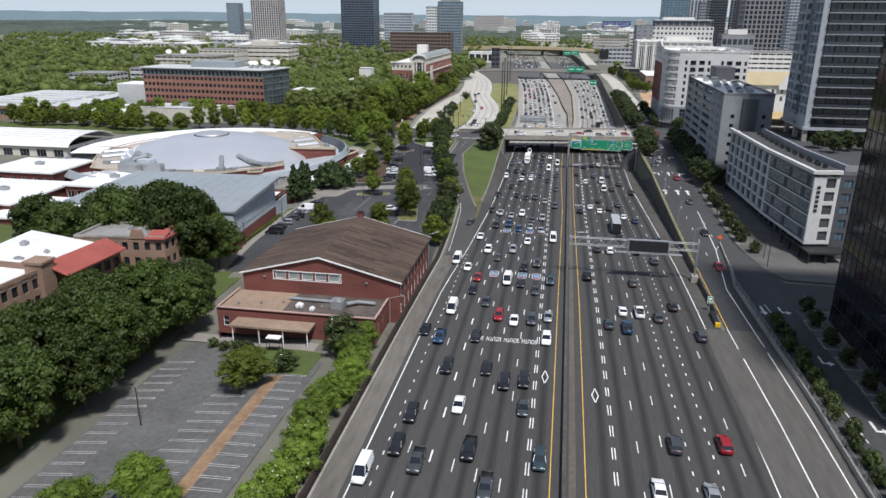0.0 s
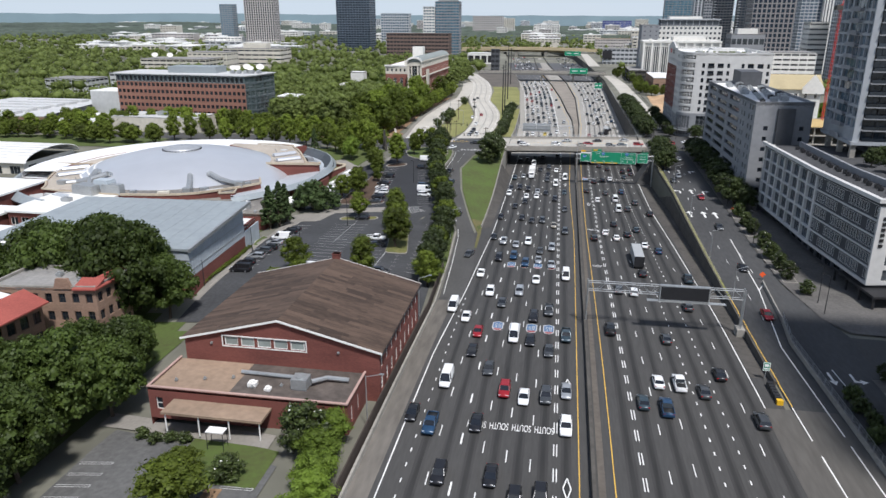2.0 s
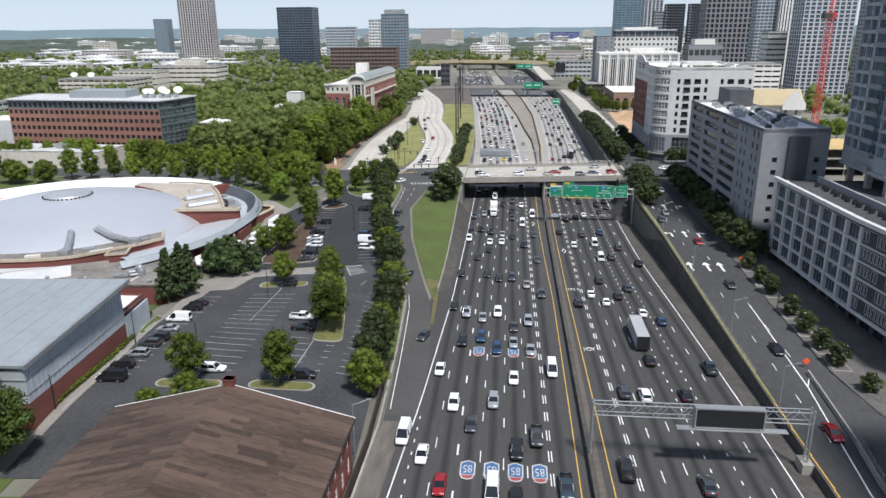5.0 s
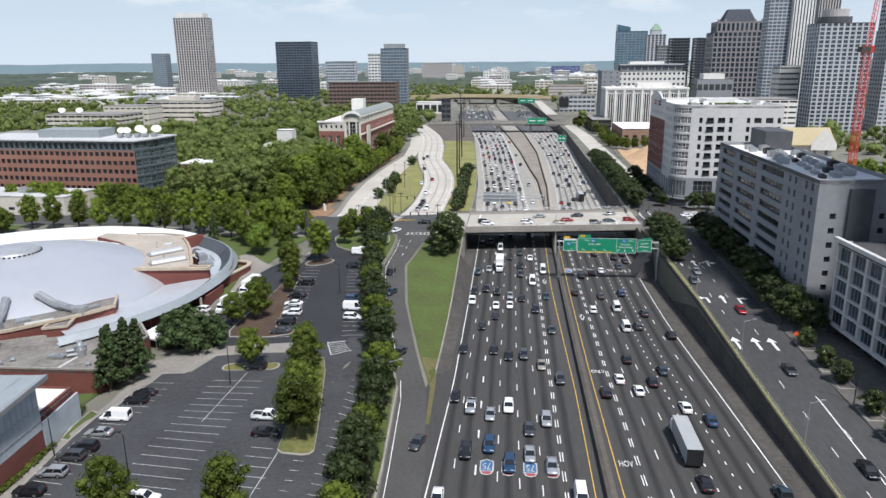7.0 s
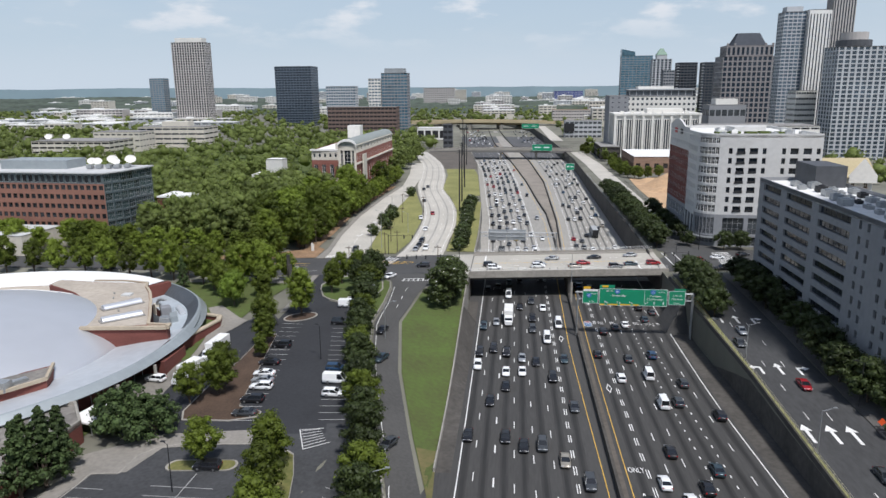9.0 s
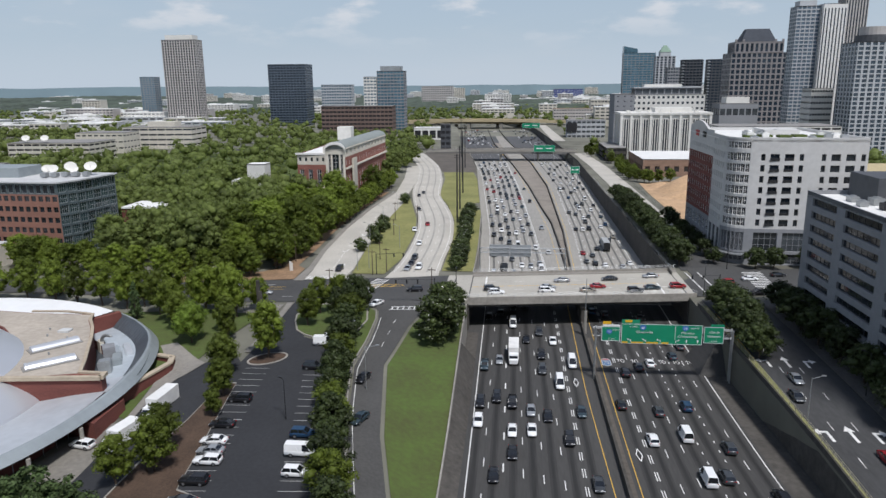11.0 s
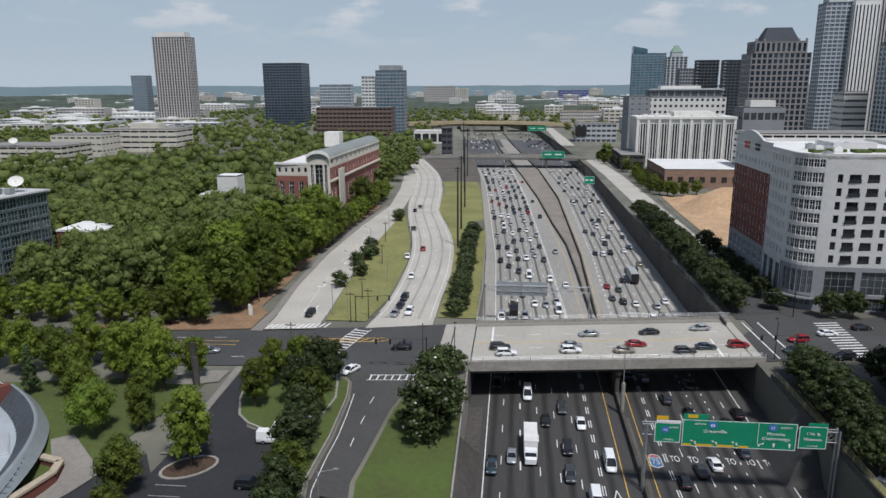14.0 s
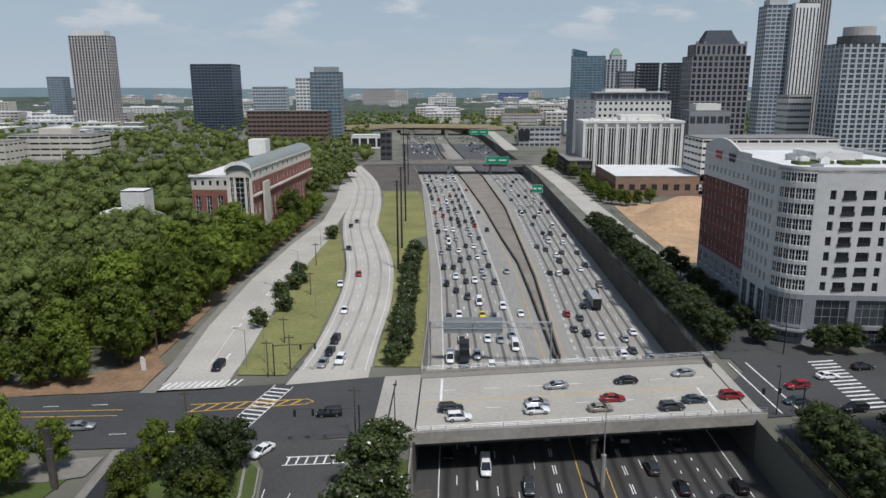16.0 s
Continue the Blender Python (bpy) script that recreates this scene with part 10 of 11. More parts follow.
# distance haze is put into the ridge as blue base colour and emission
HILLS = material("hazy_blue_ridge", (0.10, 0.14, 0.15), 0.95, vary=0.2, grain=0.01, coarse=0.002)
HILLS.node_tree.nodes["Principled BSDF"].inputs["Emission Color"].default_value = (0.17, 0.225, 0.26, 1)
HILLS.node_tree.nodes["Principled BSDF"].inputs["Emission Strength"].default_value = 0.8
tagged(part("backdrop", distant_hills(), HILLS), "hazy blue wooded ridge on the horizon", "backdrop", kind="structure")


# ---- vehicles ----
PAINT = {n: material("car_paint_" + n, c, 0.28, mt, vary=0.05, grain=0.5, coarse=0.1, spec=0.6) for n, c, mt in (
    ("white", (0.78, 0.78, 0.77), 0.0), ("black", (0.012, 0.012, 0.014), 0.0), ("grey", (0.075, 0.08, 0.085), 0.4), ("silver", (0.42, 0.43, 0.44), 0.5), ("blue", (0.025, 0.065, 0.13), 0.3), ("red", (0.28, 0.014, 0.02), 0.1), ("slate", (0.05, 0.075, 0.09), 0.4), ("yellow", (0.75, 0.55, 0.03), 0.0), ("tan", (0.32, 0.29, 0.24), 0.3))}
CAR_GLASS = material("car_glass", (0.012, 0.014, 0.017), 0.08, spec=0.8, vary=0.1)
TYRE = material("tyre_rubber", (0.018, 0.018, 0.018), 0.85, vary=0.2)
RIM = material("alloy_rim", (0.38, 0.38, 0.39), 0.35, 0.8, vary=0.1)
HEADLAMP = material("headlamp_lens", (0.70, 0.72, 0.74), 0.15, vary=0.05)
TAILLAMP = material("tail_lamp_lens", (0.35, 0.012, 0.012), 0.2, vary=0.1)
TRIM = material("black_car_trim", (0.02, 0.02, 0.02), 0.6, vary=0.2)


def loft(m, stations, mat=0, close=True):
    """Joins cross-sections (lists of points of one length) into a skin."""
    n = len(stations[0])
    i0 = len(m.v)
    for s in stations:
        m.v += [tuple(p) for p in s]
    for j in range(len(stations) - 1):
        for i in range(n):
            a, b = i0 + j * n + i, i0 + j * n + (i + 1) % n
            m.f.append((a, b, b + n, a + n))
            m.m.append(mat)
    if close:
        m.f += [tuple(i0 + k for k in reversed(range(n))), tuple(i0 + (len(stations) - 1) * n + k for k in range(n))]
        m.m += [mat, mat]


def section(y, w, z0, z1, r=0.12):
    """A rounded cross-section of half-width w at y, front to +y."""
    t = min(r, (z1 - z0) * 0.4)
    return [(-w + t * 0.6, y, z0), (w - t * 0.6, y, z0), (w, y, z0 + t), (w * 0.985, y, z1 - t), (w * 0.93 - t * 0.5, y, z1), (-w * 0.93 + t * 0.5, y, z1), (-w * 0.985, y, z1 - t), (-w, y, z0 + t)]


SHAPES = {
    # length, half width, body stations (y, width factor, z0, z1), cabin stations (y, foot z, roof z, foot w, roof w), roof span
    "sedan": (4.8, 0.92, [(-2.4, 0.80, 0.42, 0.80), (-2.3, 0.92, 0.30, 0.98), (-1.5, 1.0, 0.24, 1.02), (0.0, 1.0, 0.22, 0.96), (1.3, 1.0, 0.24, 0.90), (2.15, 0.93, 0.28, 0.76), (2.4, 0.78, 0.36, 0.62)], (-1.95, -1.05, 0.25, 1.25), 0.95, 1.44),
    "suv": (4.75, 0.96, [(-2.37, 0.86, 0.45, 0.95), (-2.28, 0.95, 0.36, 1.10), (-1.4, 1.0, 0.30, 1.12), (0.0, 1.0, 0.28, 1.08), (1.2, 1.0, 0.30, 1.04), (2.15, 0.95, 0.34, 0.92), (2.37, 0.82, 0.42, 0.75)], (-2.3, -1.95, 0.25, 1.05), 1.07, 1.70),
    "pickup": (5.7, 0.99, [(-2.85, 0.92, 0.50, 0.98), (-2.8, 0.98, 0.42, 1.08), (-0.75, 1.0, 0.36, 1.08), (0.6, 1.0, 0.36, 1.12), (1.6, 1.0, 0.38, 1.14), (2.6, 0.97, 0.42, 1.05), (2.85, 0.88, 0.50, 0.85)], (-0.8, -0.55, 0.75, 1.45), 1.09, 1.82),
    "van": (5.6, 1.0, [(-2.8, 0.92, 0.45, 1.1), (-2.75, 0.98, 0.38, 1.25), (0.5, 1.0, 0.34, 1.25), (1.4, 1.0, 0.36, 1.2), (2.3, 0.95, 0.40, 1.05), (2.8, 0.85, 0.48, 0.82)], (-2.76, -2.7, 1.0, 1.9), 1.2, 2.35),
}
CAR_PARTS = {}


def car_meshes(shape, colour):
    if (shape, colour) in CAR_PARTS:
        return CAR_PARTS[shape, colour]
    length, hw, body, (c0, r0, r1, c1), belt, roof = SHAPES[shape]
    b = Mesh()
    loft(b, [section(y, hw * w, z0, z1) for y, w, z0, z1 in body])
    if shape == "pickup":
        b.box((-hw * 0.8, -2.7, 1.082), (hw * 0.8, -0.85, 1.09), 1)
        for a, c in (((-hw * 0.95, -2.8), (-hw * 0.82, -0.8)), ((hw * 0.82, -2.8), (hw * 0.95, -0.8)), ((-hw * 0.82, -2.8), (hw * 0.82, -2.7))):
            b.box((*a, 1.05), (*c, 1.25), 0)
    for s in (-1, 1):
        b.box((s * hw * 0.98 - 0.02, 0.75 if shape != "pickup" else 1.05, belt - 0.05), (s * hw * 0.98 + s * 0.17 + 0.02, 0.93 if shape != "pickup" else 1.2, belt + 0.12), 1) if s > 0 else b.box((s * hw * 0.98 - 0.19, 0.75 if shape != "pickup" else 1.05, belt - 0.05), (s * hw * 0.98 + 0.02, 0.93 if shape != "pickup" else 1.2, belt + 0.12), 1)
    body_me = b.data("body", [PAINT[colour], TRIM], flat=False)
    g = Mesh()
    fw, rw = hw * 0.93, hw * 0.74
    def ring(y, z, w):
        return [(-w, y, z), (w, y, z)]
    lo = [(-fw, c0, belt - 0.06), (fw, c0, belt - 0.06), (fw, c1, belt - 0.08), (-fw, c1, belt - 0.08)]
    hi = [(-rw, r0, roof - 0.05), (rw, r0, roof - 0.05), (rw, r1, roof - 0.05), (-rw, r1, roof - 0.05)]
    g.hexa(lo, hi)
    glass_me = g.data("cabin_glass", [CAR_GLASS if shape != "van" else CAR_GLASS])
    r = Mesh()
    k = 0.06
    r.hexa([(-rw - 0.02, r0 - 0.04, roof - 0.06), (rw + 0.02, r0 - 0.04, roof - 0.06), (rw + 0.02, r1 + 0.04, roof - 0.06), (-rw - 0.02, r1 + 0.04, roof - 0.06)], [(-rw + k, r0 + 0.1, roof), (rw - k, r0 + 0.1, roof), (rw - k, r1 - 0.1, roof), (-rw + k, r1 - 0.1, roof)])
    for s in (-1, 1):
        for (ya, yb) in ((c0, r0), (c1, r1), ((c0 + c1) / 2, (r0 + r1) / 2)):
            p, q = (s * (fw + 0.005), ya, belt - 0.05), (s * (rw + 0.012), yb, roof - 0.03)
            r.beam(p, q, 0.045, sides=4)
    if shape == "van":
        for s in (-1, 1):
            o = [(s * (fw + 0.01), c0, belt - 0.06), (s * (fw + 0.01), 0.3, belt - 0.06), (s * (rw + 0.015), 0.3, roof - 0.05), (s * (rw + 0.015), r0, roof - 0.05)]
            r.face(o if s > 0 else o[::-1])
    roof_me = r.data("roof", [PAINT[colour]])
    rad = 0.34 if shape == "sedan" else 0.38
    w = Mesh()
    for x0, x1, rr, mt in ((-0.11, 0.11, rad, 0), (-0.115, 0.115, rad * 0.62, 1)):
        n = 10
        i0 = len(w.v)
        for x in (x0, x1):
            for i in range(n):
                t = 2 * math.pi * i / n
                w.v.append((x, rr * math.cos(t), rr * math.sin(t)))
        for i in range(n):
            j = (i + 1) % n
            w.f.append((i0 + i, i0 + j, i0 + n + j, i0 + n + i))
            w.m.append(mt)
        w.f += [tuple(i0 + i for i in reversed(range(n))), tuple(i0 + n + i for i in range(n))]
        w.m += [mt, mt]
    wheel_me = w.data("wheel", [TYRE, RIM])
    # far off, the wheels are one with the body
    fb = Mesh()
    fb.v, fb.f, fb.m = list(b.v), list(b.f), list(b.m)
    for sx in (-1, 1):
        for ay in (length * 0.29, -length * 0.29):
            x_ = sx * (hw - 0.10)
            fb.box((x_ - 0.11, ay - rad * 0.8, 0), (x_ + 0.11, ay + rad * 0.8, rad * 1.6), 1)
    far_me = fb.data("body", [PAINT[colour], TRIM], flat=False)
    half = length / 2
    hl, tl = Mesh(), Mesh()
    zf_, zr_ = body[-2][3] - 0.14, body[1][3] - 0.16
    hl.box((-0.2, -0.16, -0.07), (0.2, 0.05, 0.07))
    tl.box((-0.16, -0.04, -0.1), (0.16, 0.12, 0.1))
    out = dict(body=body_me, far_body=far_me, glass=glass_me, roof=roof_me, wheel=wheel_me, head=hl.data("headlight", [HEADLAMP]), tail=tl.data("taillight", [TAILLAMP]), hw=hw, half=half, rad=rad, zf=zf_, zr=zr_, axles=(half * 0.58, -half * 0.58))
    CAR_PARTS[shape, colour] = out
    return out


COLOUR_WORD = {"white": "white", "black": "black", "grey": "dark grey", "silver": "silver", "blue": "dark blue", "red": "red", "slate": "slate blue", "yellow": "yellow", "tan": "beige"}
SHAPE_WORD = {"sedan": "saloon car", "suv": "sport utility car", "pickup": "pickup truck", "van": "panel van"}


def car(shape, colour, x, y, heading, where, z=None, slope=0.0, far=False, group=""):
    """heading: degrees from north, counter-clockwise; 180 comes towards the south."""
    p = car_meshes(shape, colour)
    z = z_ground(x, y) + 0.03 if z is None else z
    m = Matrix.Translation((x, y, z)) @ Matrix.Rotation(radians(heading), 4, "Z") @ Matrix.Rotation(slope, 4, "X")
    name = {"sedan": "car", "suv": "car", "pickup": "pickup_truck", "van": "van"}[shape]
    label = COLOUR_WORD[colour] + " " + SHAPE_WORD[shape] + " " + where
    root = thing(name, m, label, {"car": "car", "pickup_truck": "pickup truck", "van": "van"}[name], group)
    joined = far and y > 455
    part("body", p["far_body"] if joined else p["body"], None, root)
    part("cabin_glass", p["glass"], None, root)
    part("roof", p["roof"], None, root)
    for sx in (-1, 1) if not joined else ():
        for ay in p["axles"]:
            o = part("wheel", p["wheel"], None, root)
            o.location = (sx * (p["hw"] - 0.10), ay, p["rad"])
    if not far:
        for sx in (-1, 1):
            o = part("headlight", p["head"], None, root)
            o.location = (sx * p["hw"] * 0.66, p["half"] - 0.13, p["zf"])
            o = part("taillight", p["tail"], None, root)
            o.location = (sx * p["hw"] * 0.74, -p["half"] + 0.05, p["zr"])
    return root


car_rng = random.Random(17)


def any_car():
    s = car_rng.choices(["sedan", "suv", "pickup", "van"], [0.46, 0.36, 0.13, 0.05])[0]
    c = car_rng.choices(["white", "black", "grey", "silver", "blue", "red", "slate", "tan"], [23, 27, 22, 12, 6, 4, 6, 2])[0]
    return (s, "white" if s == "van" else c)


def grade(y, north=True):
    a = math.atan((z_road(y + 3) - z_road(y - 3)) / 6)
    return a if north else -a


def stream(lane_x, y0, y1, gap, heading, where, far=False, lowest=9.0):
    y = y0 + car_rng.uniform(0, gap)
    while y < y1:
        s, c = any_car()
        if not (383 < y < 394):
            car(s, c, lane_x(y) + car_rng.uniform(-0.25, 0.25), y, heading, where, slope=grade(y, heading == 0), far=far, group="cars on the freeway")
        y += max(lowest, car_rng.gauss(gap, gap * 0.45))


W = "driving on the freeway"
stream(lambda y: along(HOV_SB, y) + 1.8, 66, 382, 38, 180, W)
for k in range(6):
    stream(lambda y, k=k: along(HOV_SB, y) - 3.55 * (k + 0.5), 62, 382, 25 + 2 * (k == 5), 180, W)
stream(lambda y: along(HOV_SB, y) - 3.55 * 6.5, 62, 178, 34, 180, W)
stream(lambda y: along(HOV_NB, y) - 1.8, 66, 382, 62, 0, W)
for k in range(6):
    stream(lambda y, k=k: along(NB_LINES[k], y) * 0.5 + along(NB_LINES[k + 1], y) * 0.5, 62, 382, 40 + 12 * (k == 5), 0, W)
for k in range(6):
    stream(lambda y, k=k: along(SB_LINES[k], y) * 0.5 + along(SB_LINES[k + 1], y) * 0.5, 397, 790, 21, 180, W, True)
stream(lambda y: along(HOV_SB, y) * 0.45 + along(YEL_SB, y) * 0.55, 397, 760, 60, 180, W, True)
for k in range(6):
    stream(lambda y, k=k: along(NB_LINES[k], y) * 0.5 + along(NB_LINES[k + 1], y) * 0.5, 397, 780, 38, 0, W, True)
for k in range(6):
    stream(lambda y, k=k: along(LEFT_EDGE, y) + 12 + 4.4 * k, 950, 1225, 38, 180, W, True)
    stream(lambda y, k=k: along(RIGHT_EDGE, y) - 6 - 4.2 * k, 950, 1225, 60, 0, W, True)
car("sedan", "yellow", along(SB_LINES[2], 446) - 1.7, 446, 180, W, far=True)
# bridge
for x, f, s, c, h in ((-20.5, 0.20, "suv", "white", -90), (-6.0, 0.24, "suv", "white", -90), (-5.6, 0.36, "sedan", "silver", -90), (6.0, 0.22, "sedan", "tan", -90), (9.2, 0.36, "sedan", "red", -90), (19.5, 0.18, "suv", "grey", -90), (24.8, 0.27, "sedan", "slate", -90), (-1.0, 0.62, "sedan", "silver", 90), (13.6, 0.64, "sedan", "black", 90), (26.5, 0.72, "sedan", "silver", 90), (32.5, 0.30, "suv", "red", -90), (-22.0, 0.34, "suv", "black", -90)):
    car(s, c, x, deck_y(x, f), h + 8, "crossing the road bridge", z=3.14, group="cars on the bridge")
# streets
for x, y, s, c, h in ((-44.5, 362.5, "suv", "black", 98), (-46.5, 300.0, "sedan", "black", 168), (-53.2, 348.6, "sedan", "white", 150), (-46.8, 388.5, "suv", "white", 178), (-50.3, 386.8, "sedan", "silver", 176), (-50.0, 393.6, "sedan", "black", 176), (-50.0, 401.0, "suv", "black", 177), (-51.5, 424, "sedan", "white", 182), (-57.0, 450, "sedan", "white", 188), (-53.0, 462, "sedan", "red", 190), (-62, 500, "sedan", "black", 195), (-68, 545, "sedan", "black", 190), (-67, 556, "sedan", "grey", 190), (-72.6, 384.5, "suv", "black", 178), (-36.0, 250, "sedan", "grey", 158), (-27.0, 214, "sedan", "grey", 168), (-43.5, 283, "sedan", "slate", 160), (-88, 356.5, "sedan", "silver", -80), (-150, 352, "suv", "black", 100), (-140, 340.5, "sedan", "black", -80)):
    car(s, c, x, y, h, "on a side street")
for x, y, s, c, h in ((39.0, 298, "sedan", "grey", 180), (45.2, 276, "sedan", "red", 180), (41.8, 306, "sedan", "silver", 180), (45.0, 243, "sedan", "grey", 180), (42.6, 178, "sedan", "red", 182), (44.2, 208, "sedan", "black", 180), (40.0, 326, "suv", "white", 180), (46.5, 338, "sedan", "silver", 180), (44, 369, "sedan", "slate", 100), (47.5, 376, "suv", "red", 100), (53.5, 366, "suv", "black", 100), (56, 381, "sedan", "white", -80), (66, 386, "sedan", "black", -80), (72, 373, "suv", "white", 100), (64, 370, "sedan", "grey", 100), (43, 356, "suv", "white", 180), (70, 160.5, "suv", "silver", 90)):
    car(s, c, x, y, h, "on the east street")
# parked
P = "parked in a painted bay"
for x, y, s, c, h in ((-84.2, 228.1, "sedan", "black", 92), (-84.0, 224.5, "suv", "black", 92), (-83.5, 216.5, "van", "white", 92), (-82.9, 210.3, "sedan", "silver", 92), (-82.4, 205.1, "suv", "black", 92), (-83.0, 202.3, "suv", "grey", 92), (-83.1, 197.6, "suv", "silver", 92), (-83.5, 192.6, "suv", "black", 92), (-82.7, 187.3, "van", "black", 92), (-64.7, 191.8, "suv", "white", -88), (-46.5, 190.0, "suv", "black", -88), (-69.0, 289.7, "suv", "black", 90), (-68.6, 280.1, "sedan", "black", 90), (-67.8, 274.5, "sedan", "white", 90), (-66.2, 268.2, "suv", "white", 90), (-67.0, 271.3, "sedan", "silver", 90), (-66.0, 262.6, "suv", "black", 90), (-65.6, 257.2, "sedan", "grey", 90), (-65.0, 238.9, "suv", "black", 90), (-54.7, 217.1, "pickup", "white", -90), (-53.1, 211.4, "sedan", "black", -90), (-50.8, 270.9, "van", "white", -90), (-52.3, 277.0, "suv", "blue", -90), (-49.8, 264.9, "suv", "white", -90), (-59.4, 318.4, "van", "white", -85), (-58.6, 322.0, "suv", "white", -85), (-58.4, 305.0, "suv", "black", -90), (-94.0, 276.3, "suv", "white", 80), (-95.5, 262.0, "suv", "black", 60), (-38.5, 165.5, "pickup", "white", 10), (-38.0, 231.0, "sedan", "blue", -88)):
    car(s, c, x, y, h, P, group="parked cars")


# trucks
def box_truck(x, y, heading, where, box_len, colour, cab_colour, z=None):
    root = thing("box_truck", Matrix.Translation((x, y, z_ground(x, y) + 0.03 if z is None else z)) @ Matrix.Rotation(radians(heading), 4, "Z"), where, "truck")
    b = Mesh()
    b.box((-1.27, -box_len, 1.05), (1.27, 0, 3.9))
    part("cargo_box", b, colour, root)
    e = Mesh()
    e.box((-1.3, -box_len - 0.03, 1.0), (1.3, -box_len + 0.02, 3.92))
    part("rear_door", e, BLACK if colour is not ROOF_WHITE else ROOF_WHITE, root)
    c = Mesh()
    loft(c, [section(0.15, 1.18, 0.55, 2.75), section(1.3, 1.18, 0.55, 2.7), section(1.75, 1.15, 0.55, 1.75), section(2.5, 1.0, 0.6, 1.55)])
    part("cab", c, cab_colour, root)
    g = Mesh()
    g.hexa([(-1.05, 1.36, 1.78), (1.05, 1.36, 1.78), (1.05, 1.80, 1.72), (-1.05, 1.80, 1.72)], [(-1.0, 1.30, 2.55), (1.0, 1.30, 2.55), (1.0, 1.36, 2.55), (-1.0, 1.36, 2.55)])
    part("windscreen", g, CAR_GLASS, root)
    f = Mesh()
    f.box((-0.5, -box_len + 0.2, 0.6), (0.5, 0.3, 1.05))
    part("chassis", f, TRIM, root)
    me = car_meshes("pickup", "white")["wheel"]
    for ay in (1.7, -box_len * 0.72, -box_len * 0.9):
        for sx in (-1, 1):
            o = part("wheel", me, None, root)
            o.location, o.scale = (sx * 1.08, ay, 0.5), (1.6, 1.3, 1.3)
    for sx in (-1, 1):
        o = part("headlight", car_meshes("pickup", "white")["head"], None, root)
        o.location = (sx * 0.75, 2.42, 1.1)
    return root


TRAILER = material("grey_trailer_roof", (0.36, 0.37, 0.37), 0.6, vary=0.1)
box_truck(along(NB_LINES[2], 222) + 1.7, 222, 0, "grey box truck with a dark rear door on the freeway", 11.5, TRAILER, PAINT["white"])
box_truck(along(NB_LINES[3], 462) + 1.7, 462, 0, "grey box truck with a dark rear door on the freeway", 10.5, TRAILER, PAINT["grey"])
box_truck(along(SB_LINES_SOUTH[3], 331) - 1.7, 331, 180, "white box truck driving on the freeway", 7.5, ROOF_WHITE, PAINT["white"])
box_truck(-84.7, 284.9, 176, "white box truck parked beside the arena", 7.5, ROOF_WHITE, PAINT["white"])
box_truck(-86.8, 274.6, 168, "white box truck parked beside the arena", 6.0, ROOF_WHITE, PAINT["white"])
box_truck(along(SB_LINES[4], 408) - 1.7, 408, 180, "dark car-carrying truck on the freeway", 8.0, TRIM, PAINT["black"])


# ---- signs, poles, rails ----
def gantry_truss(m, x0, x1, y, z0, z1, d=0.9):
    for yy in (y, y + d):
        for z in (z0, z1):
            m.beam((x0, yy, z), (x1, yy, z), 0.09, sides=5)
    n = int((x1 - x0) / 1.8)
    for i in range(n):
        a, b = x0 + (x1 - x0) * i / n, x0 + (x1 - x0) * (i + 1) / n
        for yy in (y, y + d):
            m.beam((a, yy, z0 if i % 2 else z1), (b, yy, z1 if i % 2 else z0), 0.05, sides=4)
        m.beam((a, y, z1), (a, y + d, z1), 0.05, sides=4)


def upright_text(root, words, x, y, z, size, mat, face=0.0):
    c = bpy.data.curves.new("lettering", "FONT")
    c.body, c.size, c.align_x, c.align_y, c.extrude = words, size, "CENTER", "CENTER", 0.01
    c.materials.append(mat)
    ob = new("lettering", c)
    ob.parent = root
    ob.matrix_local = Matrix.Translation((x, y, z)) @ Matrix.Rotation(face, 4, "Z") @ Matrix.Rotation(math.pi / 2, 4, "X")
    return ob


SIGN_WHITE = material("white_sign_letters", (0.80, 0.80, 0.78), 0.5, vary=0.05)
SIGN_YELLOW = material("yellow_sign_panel", (0.72, 0.42, 0.02), 0.5, vary=0.1)
SIGN_BLUE = material("blue_sign_shield", (0.06, 0.17, 0.45), 0.5, vary=0.1)


def sign_panel(root, x0, x1, y, z0, z1, mat=None, rim=True):
    m = Mesh()
    m.box((x0, y, z0), (x1, y + 0.12, z1))
    p = part("sign_panel", m, mat or SIGN_GREEN, root)
    if rim:
        r = Mesh()
        for a, b, c, d in ((x0, z0, x1, z0 + 0.1), (x0, z1 - 0.1, x1, z1), (x0, z0 + 0.1, x0 + 0.1, z1 - 0.1), (x1 - 0.1, z0 + 0.1, x1, z1 - 0.1)):
            r.box((a, y - 0.03, b), (c, y - 0.003, d))
        part("sign_border", r, SIGN_WHITE, p)
    return p


